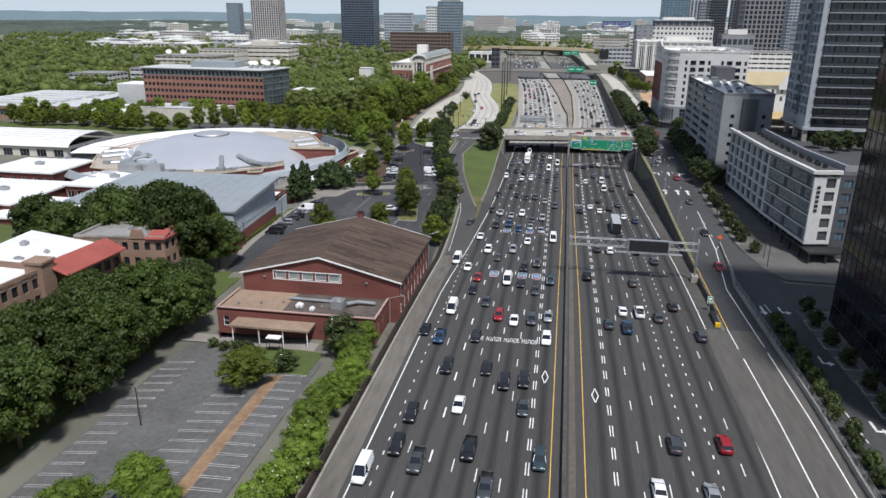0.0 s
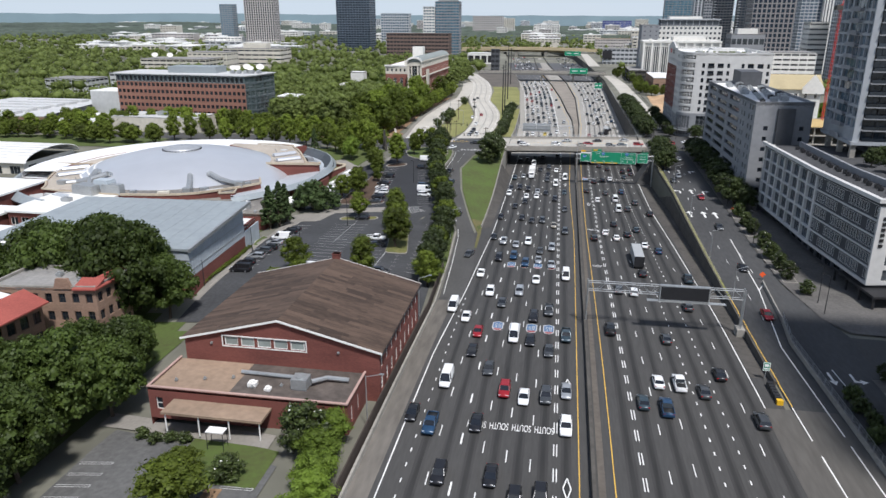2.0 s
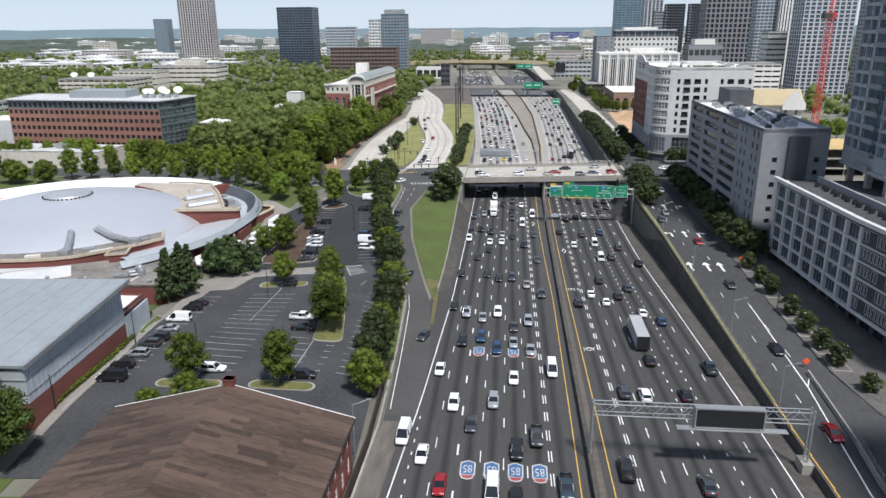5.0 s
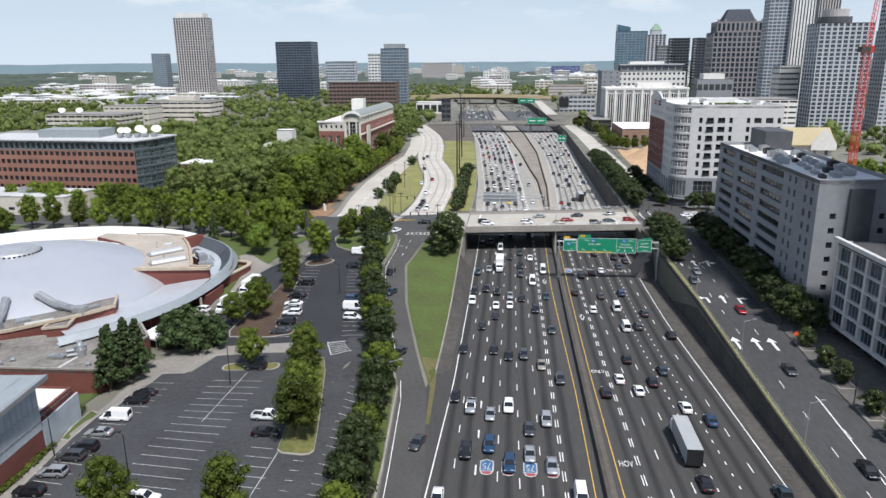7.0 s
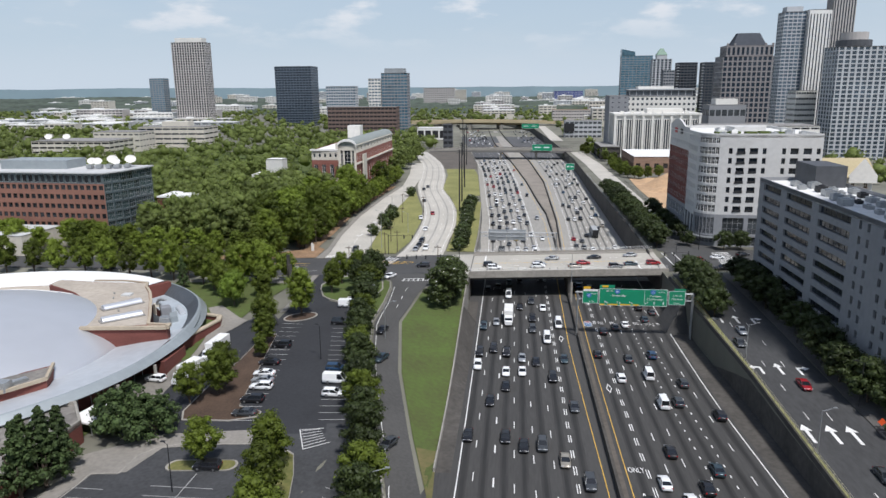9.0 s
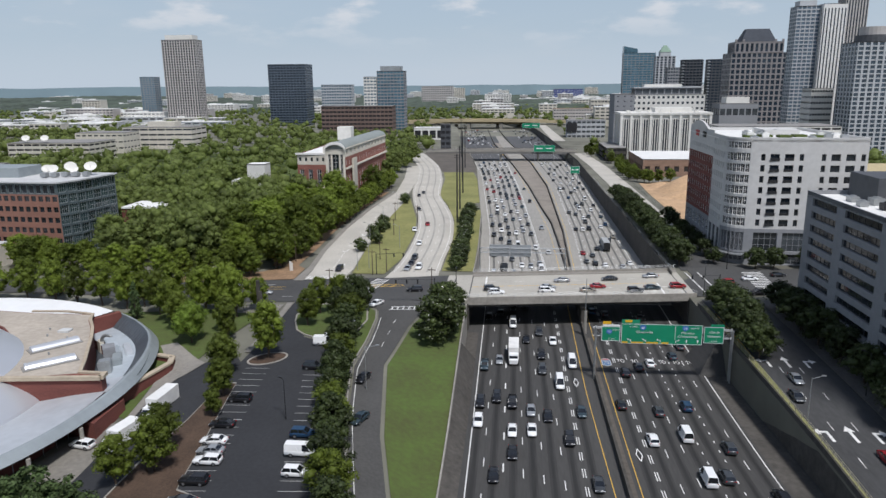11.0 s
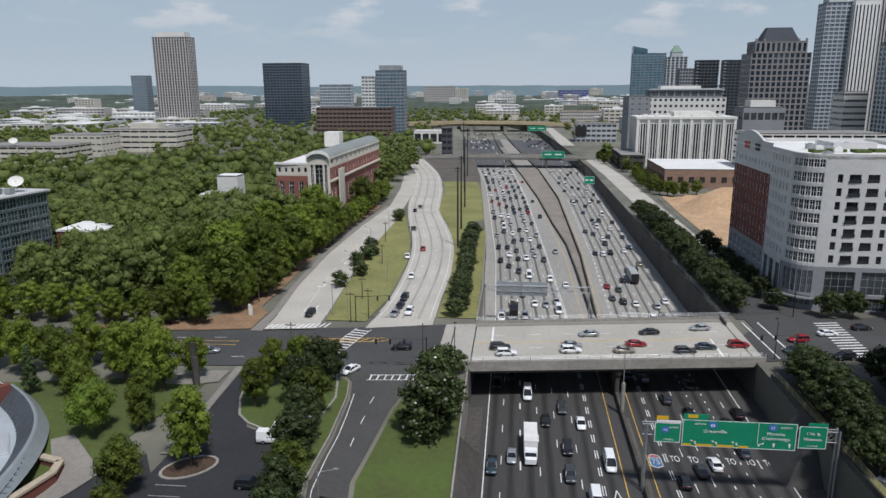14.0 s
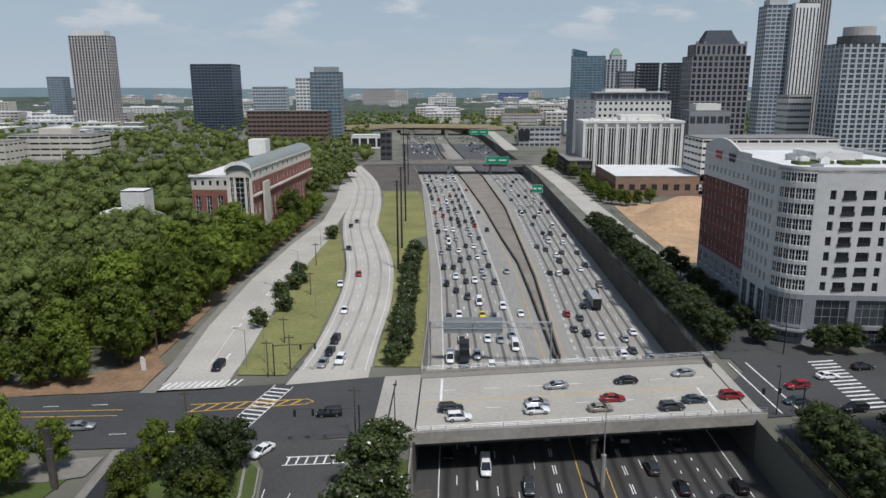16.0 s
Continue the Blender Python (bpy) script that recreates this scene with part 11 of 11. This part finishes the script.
def big_sign():
    Y = 322.0
    root = thing("overhead_sign", Matrix.Translation((-0.23, 0, 1.79)) @ Matrix.Diagonal((0.9424, 1, 0.839, 1)), "green overhead highway signs on a steel truss", "road sign")
    sign_panel(root, 5.2, 9.6, Y, 3.0, 7.1)
    sign_panel(root, 9.9, 29.0, Y, 2.4, 8.0)
    sign_panel(root, 29.4, 34.0, Y, 3.0, 7.6)
    sign_panel(root, 10.0, 14.2, Y, 8.05, 9.2, rim=False)
    sign_panel(root, 30.8, 34.0, Y, 7.65, 8.3, rim=False)
    for a, b, c, d, mat in ((5.4, 7.2, 9.6, 7.7, SIGN_WHITE), (5.4, 7.8, 7.4, 8.6, SIGN_YELLOW), (10.7, 8.45, 12.4, 9.1, SIGN_YELLOW), (10.1, 2.5, 11.5, 2.9, SIGN_YELLOW), (12.3, 2.5, 15.2, 2.9, SIGN_YELLOW), (15.9, 2.5, 18.8, 2.9, SIGN_YELLOW), (19.5, 2.5, 21.2, 2.9, SIGN_YELLOW), (22.6, 3.6, 22.68, 7.8, SIGN_WHITE)):
        m = Mesh()
        m.box((a, Y - 0.05, b), (c, Y - 0.004, d))
        part("sign_plate", m, mat, root)
    for x, z, s in ((7.0, 5.6, 0.7), (15.0, 7.0, 0.75), (25.0, 7.0, 0.75)):
        m = Mesh()
        pts = [(-1, 0.7), (-0.6, 1.0), (0.6, 1.0), (1, 0.7), (0.95, -0.3), (0, -1.1), (-0.95, -0.3)]
        m.face([(x + s * p, Y - 0.06, z + s * q) for p, q in pts][::-1])
        part("route_shield", m, SIGN_BLUE, root)
    for w, x, z, s in (("Greenville", 15.4, 5.75, 0.95), ("Marietta", 25.6, 5.75, 0.9), ("Chattanooga", 25.6, 4.75, 0.9), ("17th St", 31.7, 6.1, 0.85), ("Midtown", 31.7, 4.95, 0.85), ("1/4 MILE", 31.7, 3.6, 0.5), ("NORTH", 8.6, 6.2, 0.55), ("1/4 MILE", 7.6, 3.6, 0.5), ("NORTH", 12.8, 7.2, 0.55), ("NORTH", 27.2, 7.1, 0.55), ("75", 7.0, 5.6, 0.75), ("85", 15.0, 7.0, 0.75), ("75", 25.0, 7.0, 0.75)):
        upright_text(root, w, x, Y - 0.08, z, s, SIGN_WHITE)
    for i, (x, lean) in enumerate(((12.2, -0.5), (15.8, -0.5), (19.2, -0.5), (22.9, 0.5), (25.4, 0), (28.0, 0))):
        m = Mesh()
        m.box((x - 0.1, Y - 0.06, 2.95), (x + 0.1, Y - 0.004, 3.5))
        t = [(x - 0.3 + lean, Y - 0.05, 3.45), (x + 0.3 + lean, Y - 0.05, 3.45), (x + lean * 1.6, Y - 0.05, 3.9)]
        m.face(t)
        if lean:
            m.face([(x - 0.1, Y - 0.05, 3.3), (x + 0.1, Y - 0.05, 3.3), (x + lean + 0.12, Y - 0.05, 3.6), (x + lean - 0.12, Y - 0.05, 3.6)])
        part("sign_arrow", m, SIGN_WHITE, root)
    t = Mesh()
    gantry_truss(t, 3.2, 36.4, Y + 0.5, 4.2, 6.4)
    part("truss", t, STEEL, root)
    for x, zb in ((3.9, (z_road(Y) - 1.79) / 0.839), (36.3, (z_road(Y) - 1.79) / 0.839)):
        for yy in (Y + 0.4, Y + 1.6):
            p = Mesh()
            p.beam((x, yy, zb), (x, yy, 6.6), 0.2, sides=8)
            part("post", p, STEEL, root)
    b = Mesh()
    for x in (7.4, 13, 18, 23, 27, 31.6):
        b.box((x - 0.08, Y + 0.12, 3.4), (x + 0.08, Y + 0.5, 7.0))
    part("bracket", b, STEEL, root)


big_sign()


def message_gantry():
    Y = 169.0
    root = thing("message_sign_gantry", (0, 0, 0), "steel truss gantry with a dark electronic message board", "road sign")
    t = Mesh()
    gantry_truss(t, 4.0, 35.0, Y, 7.2, 9.0, 1.1)
    part("truss", t, STEEL, root)
    m = Mesh()
    m.box((18.6, Y - 1.0, 6.6), (28.0, Y - 0.1, 9.4))
    part("message_board", m, BLACK, root, "black electronic message board")
    r = Mesh()
    for a, b, c, d in ((18.4, 6.4, 28.2, 6.6), (18.4, 9.4, 28.2, 9.6), (18.4, 6.6, 18.6, 9.4), (28.0, 6.6, 28.2, 9.4)):
        r.box((a, Y - 1.05, b), (c, Y - 0.05, d))
    part("board_frame", r, STEEL, root)
    w = Mesh()
    w.box((16.0, Y - 1.4, 6.2), (31.5, Y - 0.2, 6.28))
    part("walkway", w, STEEL, root)
    for x, zb in ((4.0, z_road(Y)), (35.2, z_road(Y))):
        for yy in (Y, Y + 1.1):
            p = Mesh()
            p.beam((x, yy, zb), (x, yy, 9.3), 0.17, sides=8)
            part("post", p, STEEL, root)
    f = Mesh()
    f.box((34.4, Y - 0.8, z_road(Y)), (36.0, Y + 1.9, z_road(Y) + 1.6))
    part("footing", f, CONC, root)


message_gantry()


def back_gantry():
    Y = 408.0
    root = thing("overhead_sign", (0, 0, 0), "pale backs of overhead highway signs on a truss", "road sign")
    for a, b in ((-24.3, -17.2), (-17.0, -9.7)):
        m = Mesh()
        m.box((a, Y, 2.8), (b, Y + 0.1, 7.0))
        part("sign_panel", m, material("sign_back_aluminium", (0.42, 0.44, 0.45), 0.4, 0.4, vary=0.1), root)
    t = Mesh()
    gantry_truss(t, -27.6, 2.2, Y - 1.1, 4.4, 6.0)
    part("truss", t, STEEL, root)
    for x in (-27.6, 2.2):
        p = Mesh()
        p.beam((x, Y - 0.7, z_road(Y)), (x, Y - 0.7, 6.2), 0.22, sides=8)
        part("post", p, STEEL, root)


back_gantry()
for x0, x1, y, z0, z1, label in ((0.5, 19, 797, 3.2, 9.0, "green highway signs fixed to a far bridge"), (-7, 17, 1150, 3.0, 9.5, "green highway signs far along the freeway"), (21, 27, 640, 3.6, 8.2, "green highway sign beside the far lanes")):
    s = thing("overhead_sign", (0, 0, 0), label, "road sign")
    sign_panel(s, x0, x1, y, z0, z1)
    for x in (x0 + 1, x1 - 1):
        p = Mesh()
        p.beam((x, y + 0.4, z_road(y)), (x, y + 0.4, z1), 0.2)
        part("post", p, STEEL, s)
    for k in range(2):
        m = Mesh()
        m.box((x0 + (x1 - x0) * (0.12 + 0.45 * k), y - 0.05, (z0 + z1) / 2 - 0.3), (x0 + (x1 - x0) * (0.42 + 0.45 * k), y - 0.004, (z0 + z1) / 2 + 0.5))
        part("lettering_bar", m, SIGN_WHITE, s)
# small green exit sign with striped nose
s = thing("exit_sign", (0, 0, 0), "small green exit sign on a post at the ramp nose", "road sign")
p = Mesh()
p.beam((35.2, 149.5, z_road(149)), (35.2, 149.5, 2.8), 0.07)
part("post", p, STEEL, s)
sign_panel(s, 34.6, 35.8, 149.4, 1.6, 3.2)
m = Mesh()
m.box((34.85, 149.34, 1.9), (35.55, 149.38, 2.15))
m.box((34.85, 149.34, 2.4), (35.55, 149.38, 2.9))
part("lettering_bar", m, SIGN_WHITE, s)
s = thing("crash_cushion", (0, 0, 0), "dark crash cushion with a yellow striped nose", "barrier")
for i in range(6):
    m = Mesh()
    m.box((34.9, 146.5 - 1.0 * i, z_road(138)), (35.9, 147.3 - 1.0 * i, z_road(138) + 0.8))
    part("bay", m, DARK_METAL, s)
m = Mesh()
m.box((34.9, 140.4, z_road(138)), (35.9, 141.2, z_road(138) + 0.85))
part("nose", m, SIGN_YELLOW, s)


def street_lamp(x, y, h, arm=(1.0, 0.0), reach=2.2, mat=STEEL, z=None, name="street_lamp", label="grey street lamp on a tall steel pole"):
    z0 = z_ground(x, y) if z is None else z
    root = thing(name, (x, y, z0), label, "street lamp", "street lamps")
    p = Mesh()
    p.beam((0, 0, -0.1), (0, 0, h), 0.11, sides=8, r2=0.07)
    part("pole", p, mat, root)
    a = Mesh()
    tip = (arm[0] * reach, arm[1] * reach, h + 0.5)
    a.beam((0, 0, h - 0.15), tip, 0.05, sides=5)
    part("arm", a, mat, root)
    l = Mesh()
    l.box((tip[0] - 0.35, tip[1] - 0.16, tip[2] - 0.08), (tip[0] + 0.35, tip[1] + 0.16, tip[2] + 0.08))
    part("lamp_head", l, mat, root)
    return root


for x, y, h, ax, ay in ((-31.7, 167, 9, 0.9, 0.3), (-30.9, 122.3, 9, 1, 0), (-34.6, 228, 9, 1, 0.2), (-45, 296, 9, 1, 0), (-53.5, 312, 8, 1, 0)):
    street_lamp(x, y, h, (ax, ay), 2.6)
for x, y, h in ((-68.0, 232.3, 8.5), (-69.9, 196.9, 8.0), (-86.5, 203.0, 7.0), (-57.5, 283, 8), (-63.8, 86.9, 7), (-87.6, 177.5, 6.5)):
    street_lamp(x, y, h, (-1, 0), 0.7, DARK_METAL, label="dark lamp post in the car park")
for x, y in ((56.0, 188.1), (55.4, 181.8), (51.9, 230.4), (52.2, 268), (52.6, 300), (52.8, 330)):
    street_lamp(x, y, 9, (-1, 0), 1.6, DARK_METAL, label="dark street lamp on the east sidewalk")
for x, y in ((38.0, 290), (37.6, 250), (37.4, 215), (37.2, 186)):
    street_lamp(x, y, 8, (1, 0), 2.0, label="grey street lamp above the retaining wall")
for x in (-31.6, 38.2):
    street_lamp(x, deck_y(x, 0) + 0.9, 8.5, (0, 1), 1.0, DARK_METAL, z=3.2, label="dark lamp post on the bridge")
for x, y in ((-66.7, 385.3), (-69.8, 421), (-72.0, 460), (-72.6, 500), (-63.4, 388), (-58.0, 418)):
    street_lamp(x, y, 8.5, (-1, 0), 2.0, label="grey street lamp beside the side street")
tall = thing("light_mast", (4.0, 351.5, z_road(351)), "slim tall pole before the bridge pier", "pole")
p = Mesh()
p.beam((0, 0, 0), (0, 0, 7.2), 0.42, sides=8)
part("pedestal", p, CONC, tall)
p = Mesh()
p.beam((0, 0, 7.2), (0, 0, 16.5), 0.12, sides=8, r2=0.07)
part("pole", p, STEEL, tall)


def utility_pole(x, y, h, label="dark wooden utility pole", arms=1, r=0.16, mat=BARK, z=None):
    root = thing("utility_pole", (x, y, z_ground(x, y) if z is None else z), label, "pole", "utility poles")
    p = Mesh()
    p.beam((0, 0, -0.2), (0, 0, h), r, sides=8, r2=r * 0.65)
    part("pole", p, mat, root)
    for i in range(arms):
        c = Mesh()
        c.box((-1.1, -0.07, h - 0.7 - 1.0 * i), (1.1, 0.07, h - 0.5 - 1.0 * i))
        part("crossarm", c, mat, root)
    return root


for x, y, h in ((-42.2, 503, 31), (-40.8, 470, 30), (-45.0, 560, 32), (-49.0, 610, 32), (-53, 690, 32), (-62, 770, 32)):
    utility_pole(x, y, h, "very tall dark steel power pole", 2, 0.38, DARK_METAL)
for x, y, h in ((-38.4, 354.0, 9.5), (-60.7, 380.5, 8), (-56.8, 384, 8), (-67.4, 353.4, 9), (-90.5, 395, 10), (-91, 425, 10), (-92, 460, 10), (-58.0, 467, 8), (-62, 400, 6.5), (-69.3, 474.7, 8), (-64, 440, 7)):
    utility_pole(x, y, h)
cable = thing("power_lines", (0, 0, 0), "thin black power lines between tall poles", "cable")
pts = [(-40.8, 470), (-42.2, 503), (-45.0, 560), (-49.0, 610), (-53, 690), (-62, 770)]
for o in (-1.0, 1.0):
    for (xa, ya), (xb, yb) in zip(pts, pts[1:]):
        m = Mesh()
        for k in range(8):
            f, g_ = k / 8, (k + 1) / 8
            sag = lambda t: -1.2 * math.sin(math.pi * t)
            za, zb = z_ground(xa, ya) + 29.0, z_ground(xb, yb) + 29.5
            m.beam((xa + (xb - xa) * f + o, ya + (yb - ya) * f, za + (zb - za) * f + sag(f)), (xa + (xb - xa) * g_ + o, ya + (yb - ya) * g_, za + (zb - za) * g_ + sag(g_)), 0.035, sides=3)
        part("cable", m, DARK_METAL, cable)


def signal(x, y, h, reach, turn, n=2):
    root = thing("traffic_signal", Matrix.Translation((x, y, 3.1)) @ Matrix.Rotation(turn, 4, "Z"), "traffic signals hanging from a dark mast arm", "traffic signal", "signals at the crossing")
    p = Mesh()
    p.beam((0, 0, -0.2), (0, 0, h), 0.13, sides=8)
    part("pole", p, DARK_METAL, root)
    a = Mesh()
    a.beam((0, 0, h - 0.5), (-reach, 0, h - 0.2), 0.08, sides=6, r2=0.05)
    part("mast_arm", a, DARK_METAL, root)
    for i in range(n):
        b = Mesh()
        xx = -reach + 0.3 + i * 3.0
        b.box((xx - 0.2, -0.18, h - 1.5), (xx + 0.2, 0.18, h - 0.35))
        head = part("signal_head", b, DARK_METAL, root)
        for k in range(3):
            d = Mesh()
            d.beam((xx, -0.19, h - 0.55 - 0.36 * k), (xx, -0.24, h - 0.55 - 0.36 * k), 0.12, sides=10)
            part("lens", d, BLACK, head)
    return root


signal(-37.4, 352.2, 7.0, 11.0, 0.12, 3)
signal(-59.5, 381.0, 7.0, 9.0, math.pi + 0.1, 2)
signal(41.5, 361.5, 7.0, 8.0, 0.1, 2)
signal(53.0, 394.5, 7.0, 9.0, 0.15, 2)
# campus marker pillar
s = thing("marker_pillar", (0, 0, 0), "tall paired concrete marker slabs at the campus corner", "monument")
for x, y, h in ((-83.0, 339.2, 9.2), (-82.0, 337.8, 6.6)):
    m = Mesh()
    m.box((x - 0.45, y - 0.3, z_land(x, y) - 0.2), (x + 0.45, y + 0.3, z_land(x, y) + h))
    part("slab", m, CONC_DARK, s)
s = thing("marker_pillar", (0, 0, 0), "small white marker slab beside the street", "monument")
m = Mesh()
m.box((-88.9, 383, 2.6), (-87.9, 383.4, 5.6))
m.box((-88.9, 383, 5.6), (-88.3, 383.4, 6.1))
part("slab", m, WHITE_WALL, s)


def rail_fence(name, pts, h, step, label, foot, mat=STEEL, rails=(0.3, 0.65, 1.0), r=0.04):
    root = thing(name, (0, 0, 0), label, "fence")
    pts = finely(pts, step)
    for x, y in pts:
        p = Mesh()
        p.box((x - r, y - r, foot(x, y)), (x + r, y + r, foot(x, y) + h))
        part("post", p, mat, root)
    for f in rails:
        m = Mesh()
        for (a, b), (c, d) in zip(pts, pts[1:]):
            m.beam((a, b, foot(a, b) + h * f), (c, d, foot(c, d) + h * f), r * 0.8, sides=4)
        part("rail", m, mat, root)
    return root


TAN_RAIL = material("tan_painted_rail", (0.36, 0.33, 0.24), 0.6, vary=0.2)
rail_fence("railing", [(36.3, 196), (36.3, 280), (34.5, 338), (34.4, 352)], 1.2, 2.6, "tan railing along the top of the retaining wall", over(0.9), TAN_RAIL)
rail_fence("railing", [(45.2, 176), (43.8, 165), (44.1, 153), (44.5, 138), (44.9, 122), (45.1, 108), (45.0, 80)], 1.3, 2.6, "grey mesh railing on the curving barrier", over(0.9))
rail_fence("railing", [(34.0, 388), (33.8, 500), (33.8, 620)], 1.3, 4.0, "grey railing along the far retaining wall", over(1.0))
rail_fence("railing", [(54.6, 486), (54.4, 538), (54.8, 590)], 1.8, 4.0, "dark fence round the building site", over(0.0), DARK_METAL, (0.1, 0.5, 0.95))
rail_fence("guard_rail", [(-36.4, 351.5), (-31, 353.3)], 1.0, 1.4, "dark railing at the head of the grass island", lambda x, y: z_ground(x, y), DARK_METAL)

# orange warning signs
for x, y in ((52.3, 259.5), (47.3, 201.5)):
    s = thing("warning_sign", (x, y, z_land(x, y)), "orange diamond warning sign on a low stand", "road sign", "orange warning signs")
    m = Mesh()
    m.hexa([(0, -0.03, 0.7), (0.75, -0.03, 1.45), (0.75, 0.03, 1.45), (0, 0.03, 0.7)], [(-0.75, -0.03, 1.45), (0, -0.03, 2.2), (0, 0.03, 2.2), (-0.75, 0.03, 1.45)])
    part("board", m, ORANGE, s)
    m = Mesh()
    m.beam((-0.5, 0.3, 0), (0, 0.05, 1.0), 0.03)
    m.beam((0.5, 0.3, 0), (0, 0.05, 1.0), 0.03)
    part("stand", m, DARK_METAL, s)


# kerbed islands in the car parks
def island(pts, mat, label):
    root = thing("kerbed_island", (0, 0, 0), label, "island", "kerbed islands", "structure")
    m = Mesh()
    m.face([(x, y, z_ground(x, y) + 0.13) for x, y in pts])
    part("planting", m, mat, root)
    k = Mesh()
    cx, cy = sum(p[0] for p in pts) / len(pts), sum(p[1] for p in pts) / len(pts)
    n = len(pts)
    for i in range(n):
        (a, b), (c, d) = pts[i], pts[(i + 1) % n]
        o = lambda x, y: (x + 0.45 * (x - cx) / max(1, math.hypot(x - cx, y - cy)), y + 0.45 * (y - cy) / max(1, math.hypot(x - cx, y - cy)))
        (a2, b2), (c2, d2) = o(a, b), o(c, d)
        z = z_ground(a, b)
        z2 = z_ground(c, d)
        k.hexa([(a2, b2, z), (c2, d2, z2), (c, d, z2), (a, b, z)], [(a2, b2, z + 0.18), (c2, d2, z2 + 0.18), (c, d, z2 + 0.18), (a, b, z + 0.18)])
    part("kerb", k, CONC, root)
    return root


def oval(x, y, a, b, turn=0.0, n=18):
    c, s = math.cos(turn), math.sin(turn)
    return [(x + a * math.cos(t) * c - b * math.sin(t) * s, y + a * math.cos(t) * s + b * math.sin(t) * c) for t in [2 * math.pi * i / n for i in range(n)]]


def rounded(x, y, a, b, turn=0.0):
    """A long plot with round ends."""
    c, s = math.cos(turn), math.sin(turn)
    ends = [((a - b) * (1 if k < 9 else -1) + b * math.cos(t), b * math.sin(t)) for k, t in enumerate([-math.pi / 2 + math.pi * i / 8 for i in range(9)] + [math.pi / 2 + math.pi * i / 8 for i in range(9)])]
    return [(x + u * c - v * s, y + u * s + v * c) for u, v in ends]


LOT_GRASS = material("lot_island_grass", (0.135, 0.125, 0.042), 0.95, vary=0.4, grain=1.2, coarse=0.2, bump=0.5, stain=(0.070, 0.085, 0.022))
island(rounded(-66.5, 239.9, 6.0, 1.5, -0.02), LOT_GRASS, "small oval grass island with pale kerb")
island(rounded(-67.4, 186.7, 6.0, 1.45, -0.03), LOT_GRASS, "long rounded grass island with a pale kerb")
island(rounded(-49.7, 186.7, 5.9, 1.4, -0.05), LOT_GRASS, "long rounded grass island with a pale kerb")
island([(-49.4, 206.9), (-48.4, 206.0), (-45.0, 205.7), (-43.8, 206.2), (-43.4, 207.4), (-45.1, 216.3), (-49.3, 236.5), (-51.2, 242.6), (-52.6, 243.8), (-54.6, 243.4), (-55.4, 242.0), (-53.0, 227.8), (-50.2, 213.5)], LOT_GRASS, "long grass island with pale kerb and trees")
island(oval(-70.4, 309.6, 4.2, 2.6, 0.6), MULCH, "mulched kerbed island under a tree")
ruled("marking_hatch", WHITE_LINE, "white hatched corner of the car park", [line_quad((-52.7, 251.3), (-48.3, 251.9), 0.15), line_quad((-50.1, 244.6), (-45.9, 246.8), 0.15), line_quad((-52.7, 251.3), (-50.1, 244.6), 0.15)] + [line_quad((-52.5 + 0.42 * i, 250.8 - 1.05 * i), (-48.9 + 0.42 * i, 251.6 - 0.8 * i), 0.14) for i in range(6)], 0.07)
island([(-69.9, 330.1), (-69.0, 327.6), (-66.4, 324.8), (-63.2, 323.0), (-60.6, 322.8), (-58.6, 324.0), (-54.6, 323.0), (-53.4, 336), (-55.0, 344), (-58.0, 348.4), (-67.0, 348.2), (-70.6, 346.6), (-72.4, 338.5), (-71.4, 334.0)], GRASS, "green corner lawn with pale kerb")
island([(-77.5, 255.8), (-68, 255.2), (-63, 256.6), (-62.8, 258.5), (-68.2, 261), (-70.9, 282), (-72.8, 297), (-75.6, 297), (-76.3, 282), (-78.2, 268), (-78.8, 259)], MULCH, "mulched strip with trees between parking rows")
for x, y in ((55.6, 144.5), (55.7, 135.6), (56.2, 127.2), (56.6, 118.0), (56.4, 110.5), (53.2, 246), (53.4, 238.8), (53.2, 226.8), (53.0, 218), (53.4, 210), (53.0, 256), (53.6, 203)):
    island([(x - 1.3, y - 2.2), (x + 1.6, y - 2.2), (x + 1.6, y + 2.2), (x - 1.3, y + 2.2)], MULCH, "square planting bed in the sidewalk")
# hedges beside the halls
for pts, label in (([(-88.0, 178.3), (-87.7, 185.5), (-87.7, 198.0), (-88.2, 205.7)], "clipped green hedge beside the metal-clad hall"), ([(-91.2, 210.3), (-91.0, 214.8), (-92.5, 221.0)], "clipped green hedge beside a path"), ([(-92.1, 210.4), (-92.3, 214.7), (-94.2, 222.0)], "clipped green hedge beside a path")):
    fp = finely(pts, 1.2)
    bl = [(x - 0.4, y, z_ground(x, y) + 0.55, 0.75) for x, y in fp]
    tagged(part("hedge", leaf_mesh("hedge", 3, bl, 60, 0.2, LEAF), None), label, "hedge")
island([(-88.8, 208.5), (-87.5, 208.2), (-87.5, 211.5), (-89.0, 219.3), (-91.0, 220.6), (-90.0, 213.6)], GRASS, "narrow kerbed lawn beside the path")
wall_run("kerb_lot", finely([(-86.0, 176.7), (-85.9, 185.7), (-86.3, 194.3), (-86.9, 204.9), (-88.3, 219.1), (-85.6, 238.0), (-80.5, 237.9), (-80.0, 243.2), (-77.7, 245.6), (-73.9, 246.8), (-60.2, 246.6)], 3.0), 0.3, lambda x, y: z_ground(x, y) - 0.1, lambda x, y: z_ground(x, y) + 0.16, CONC, "pale concrete kerb round the car park", "kerb")
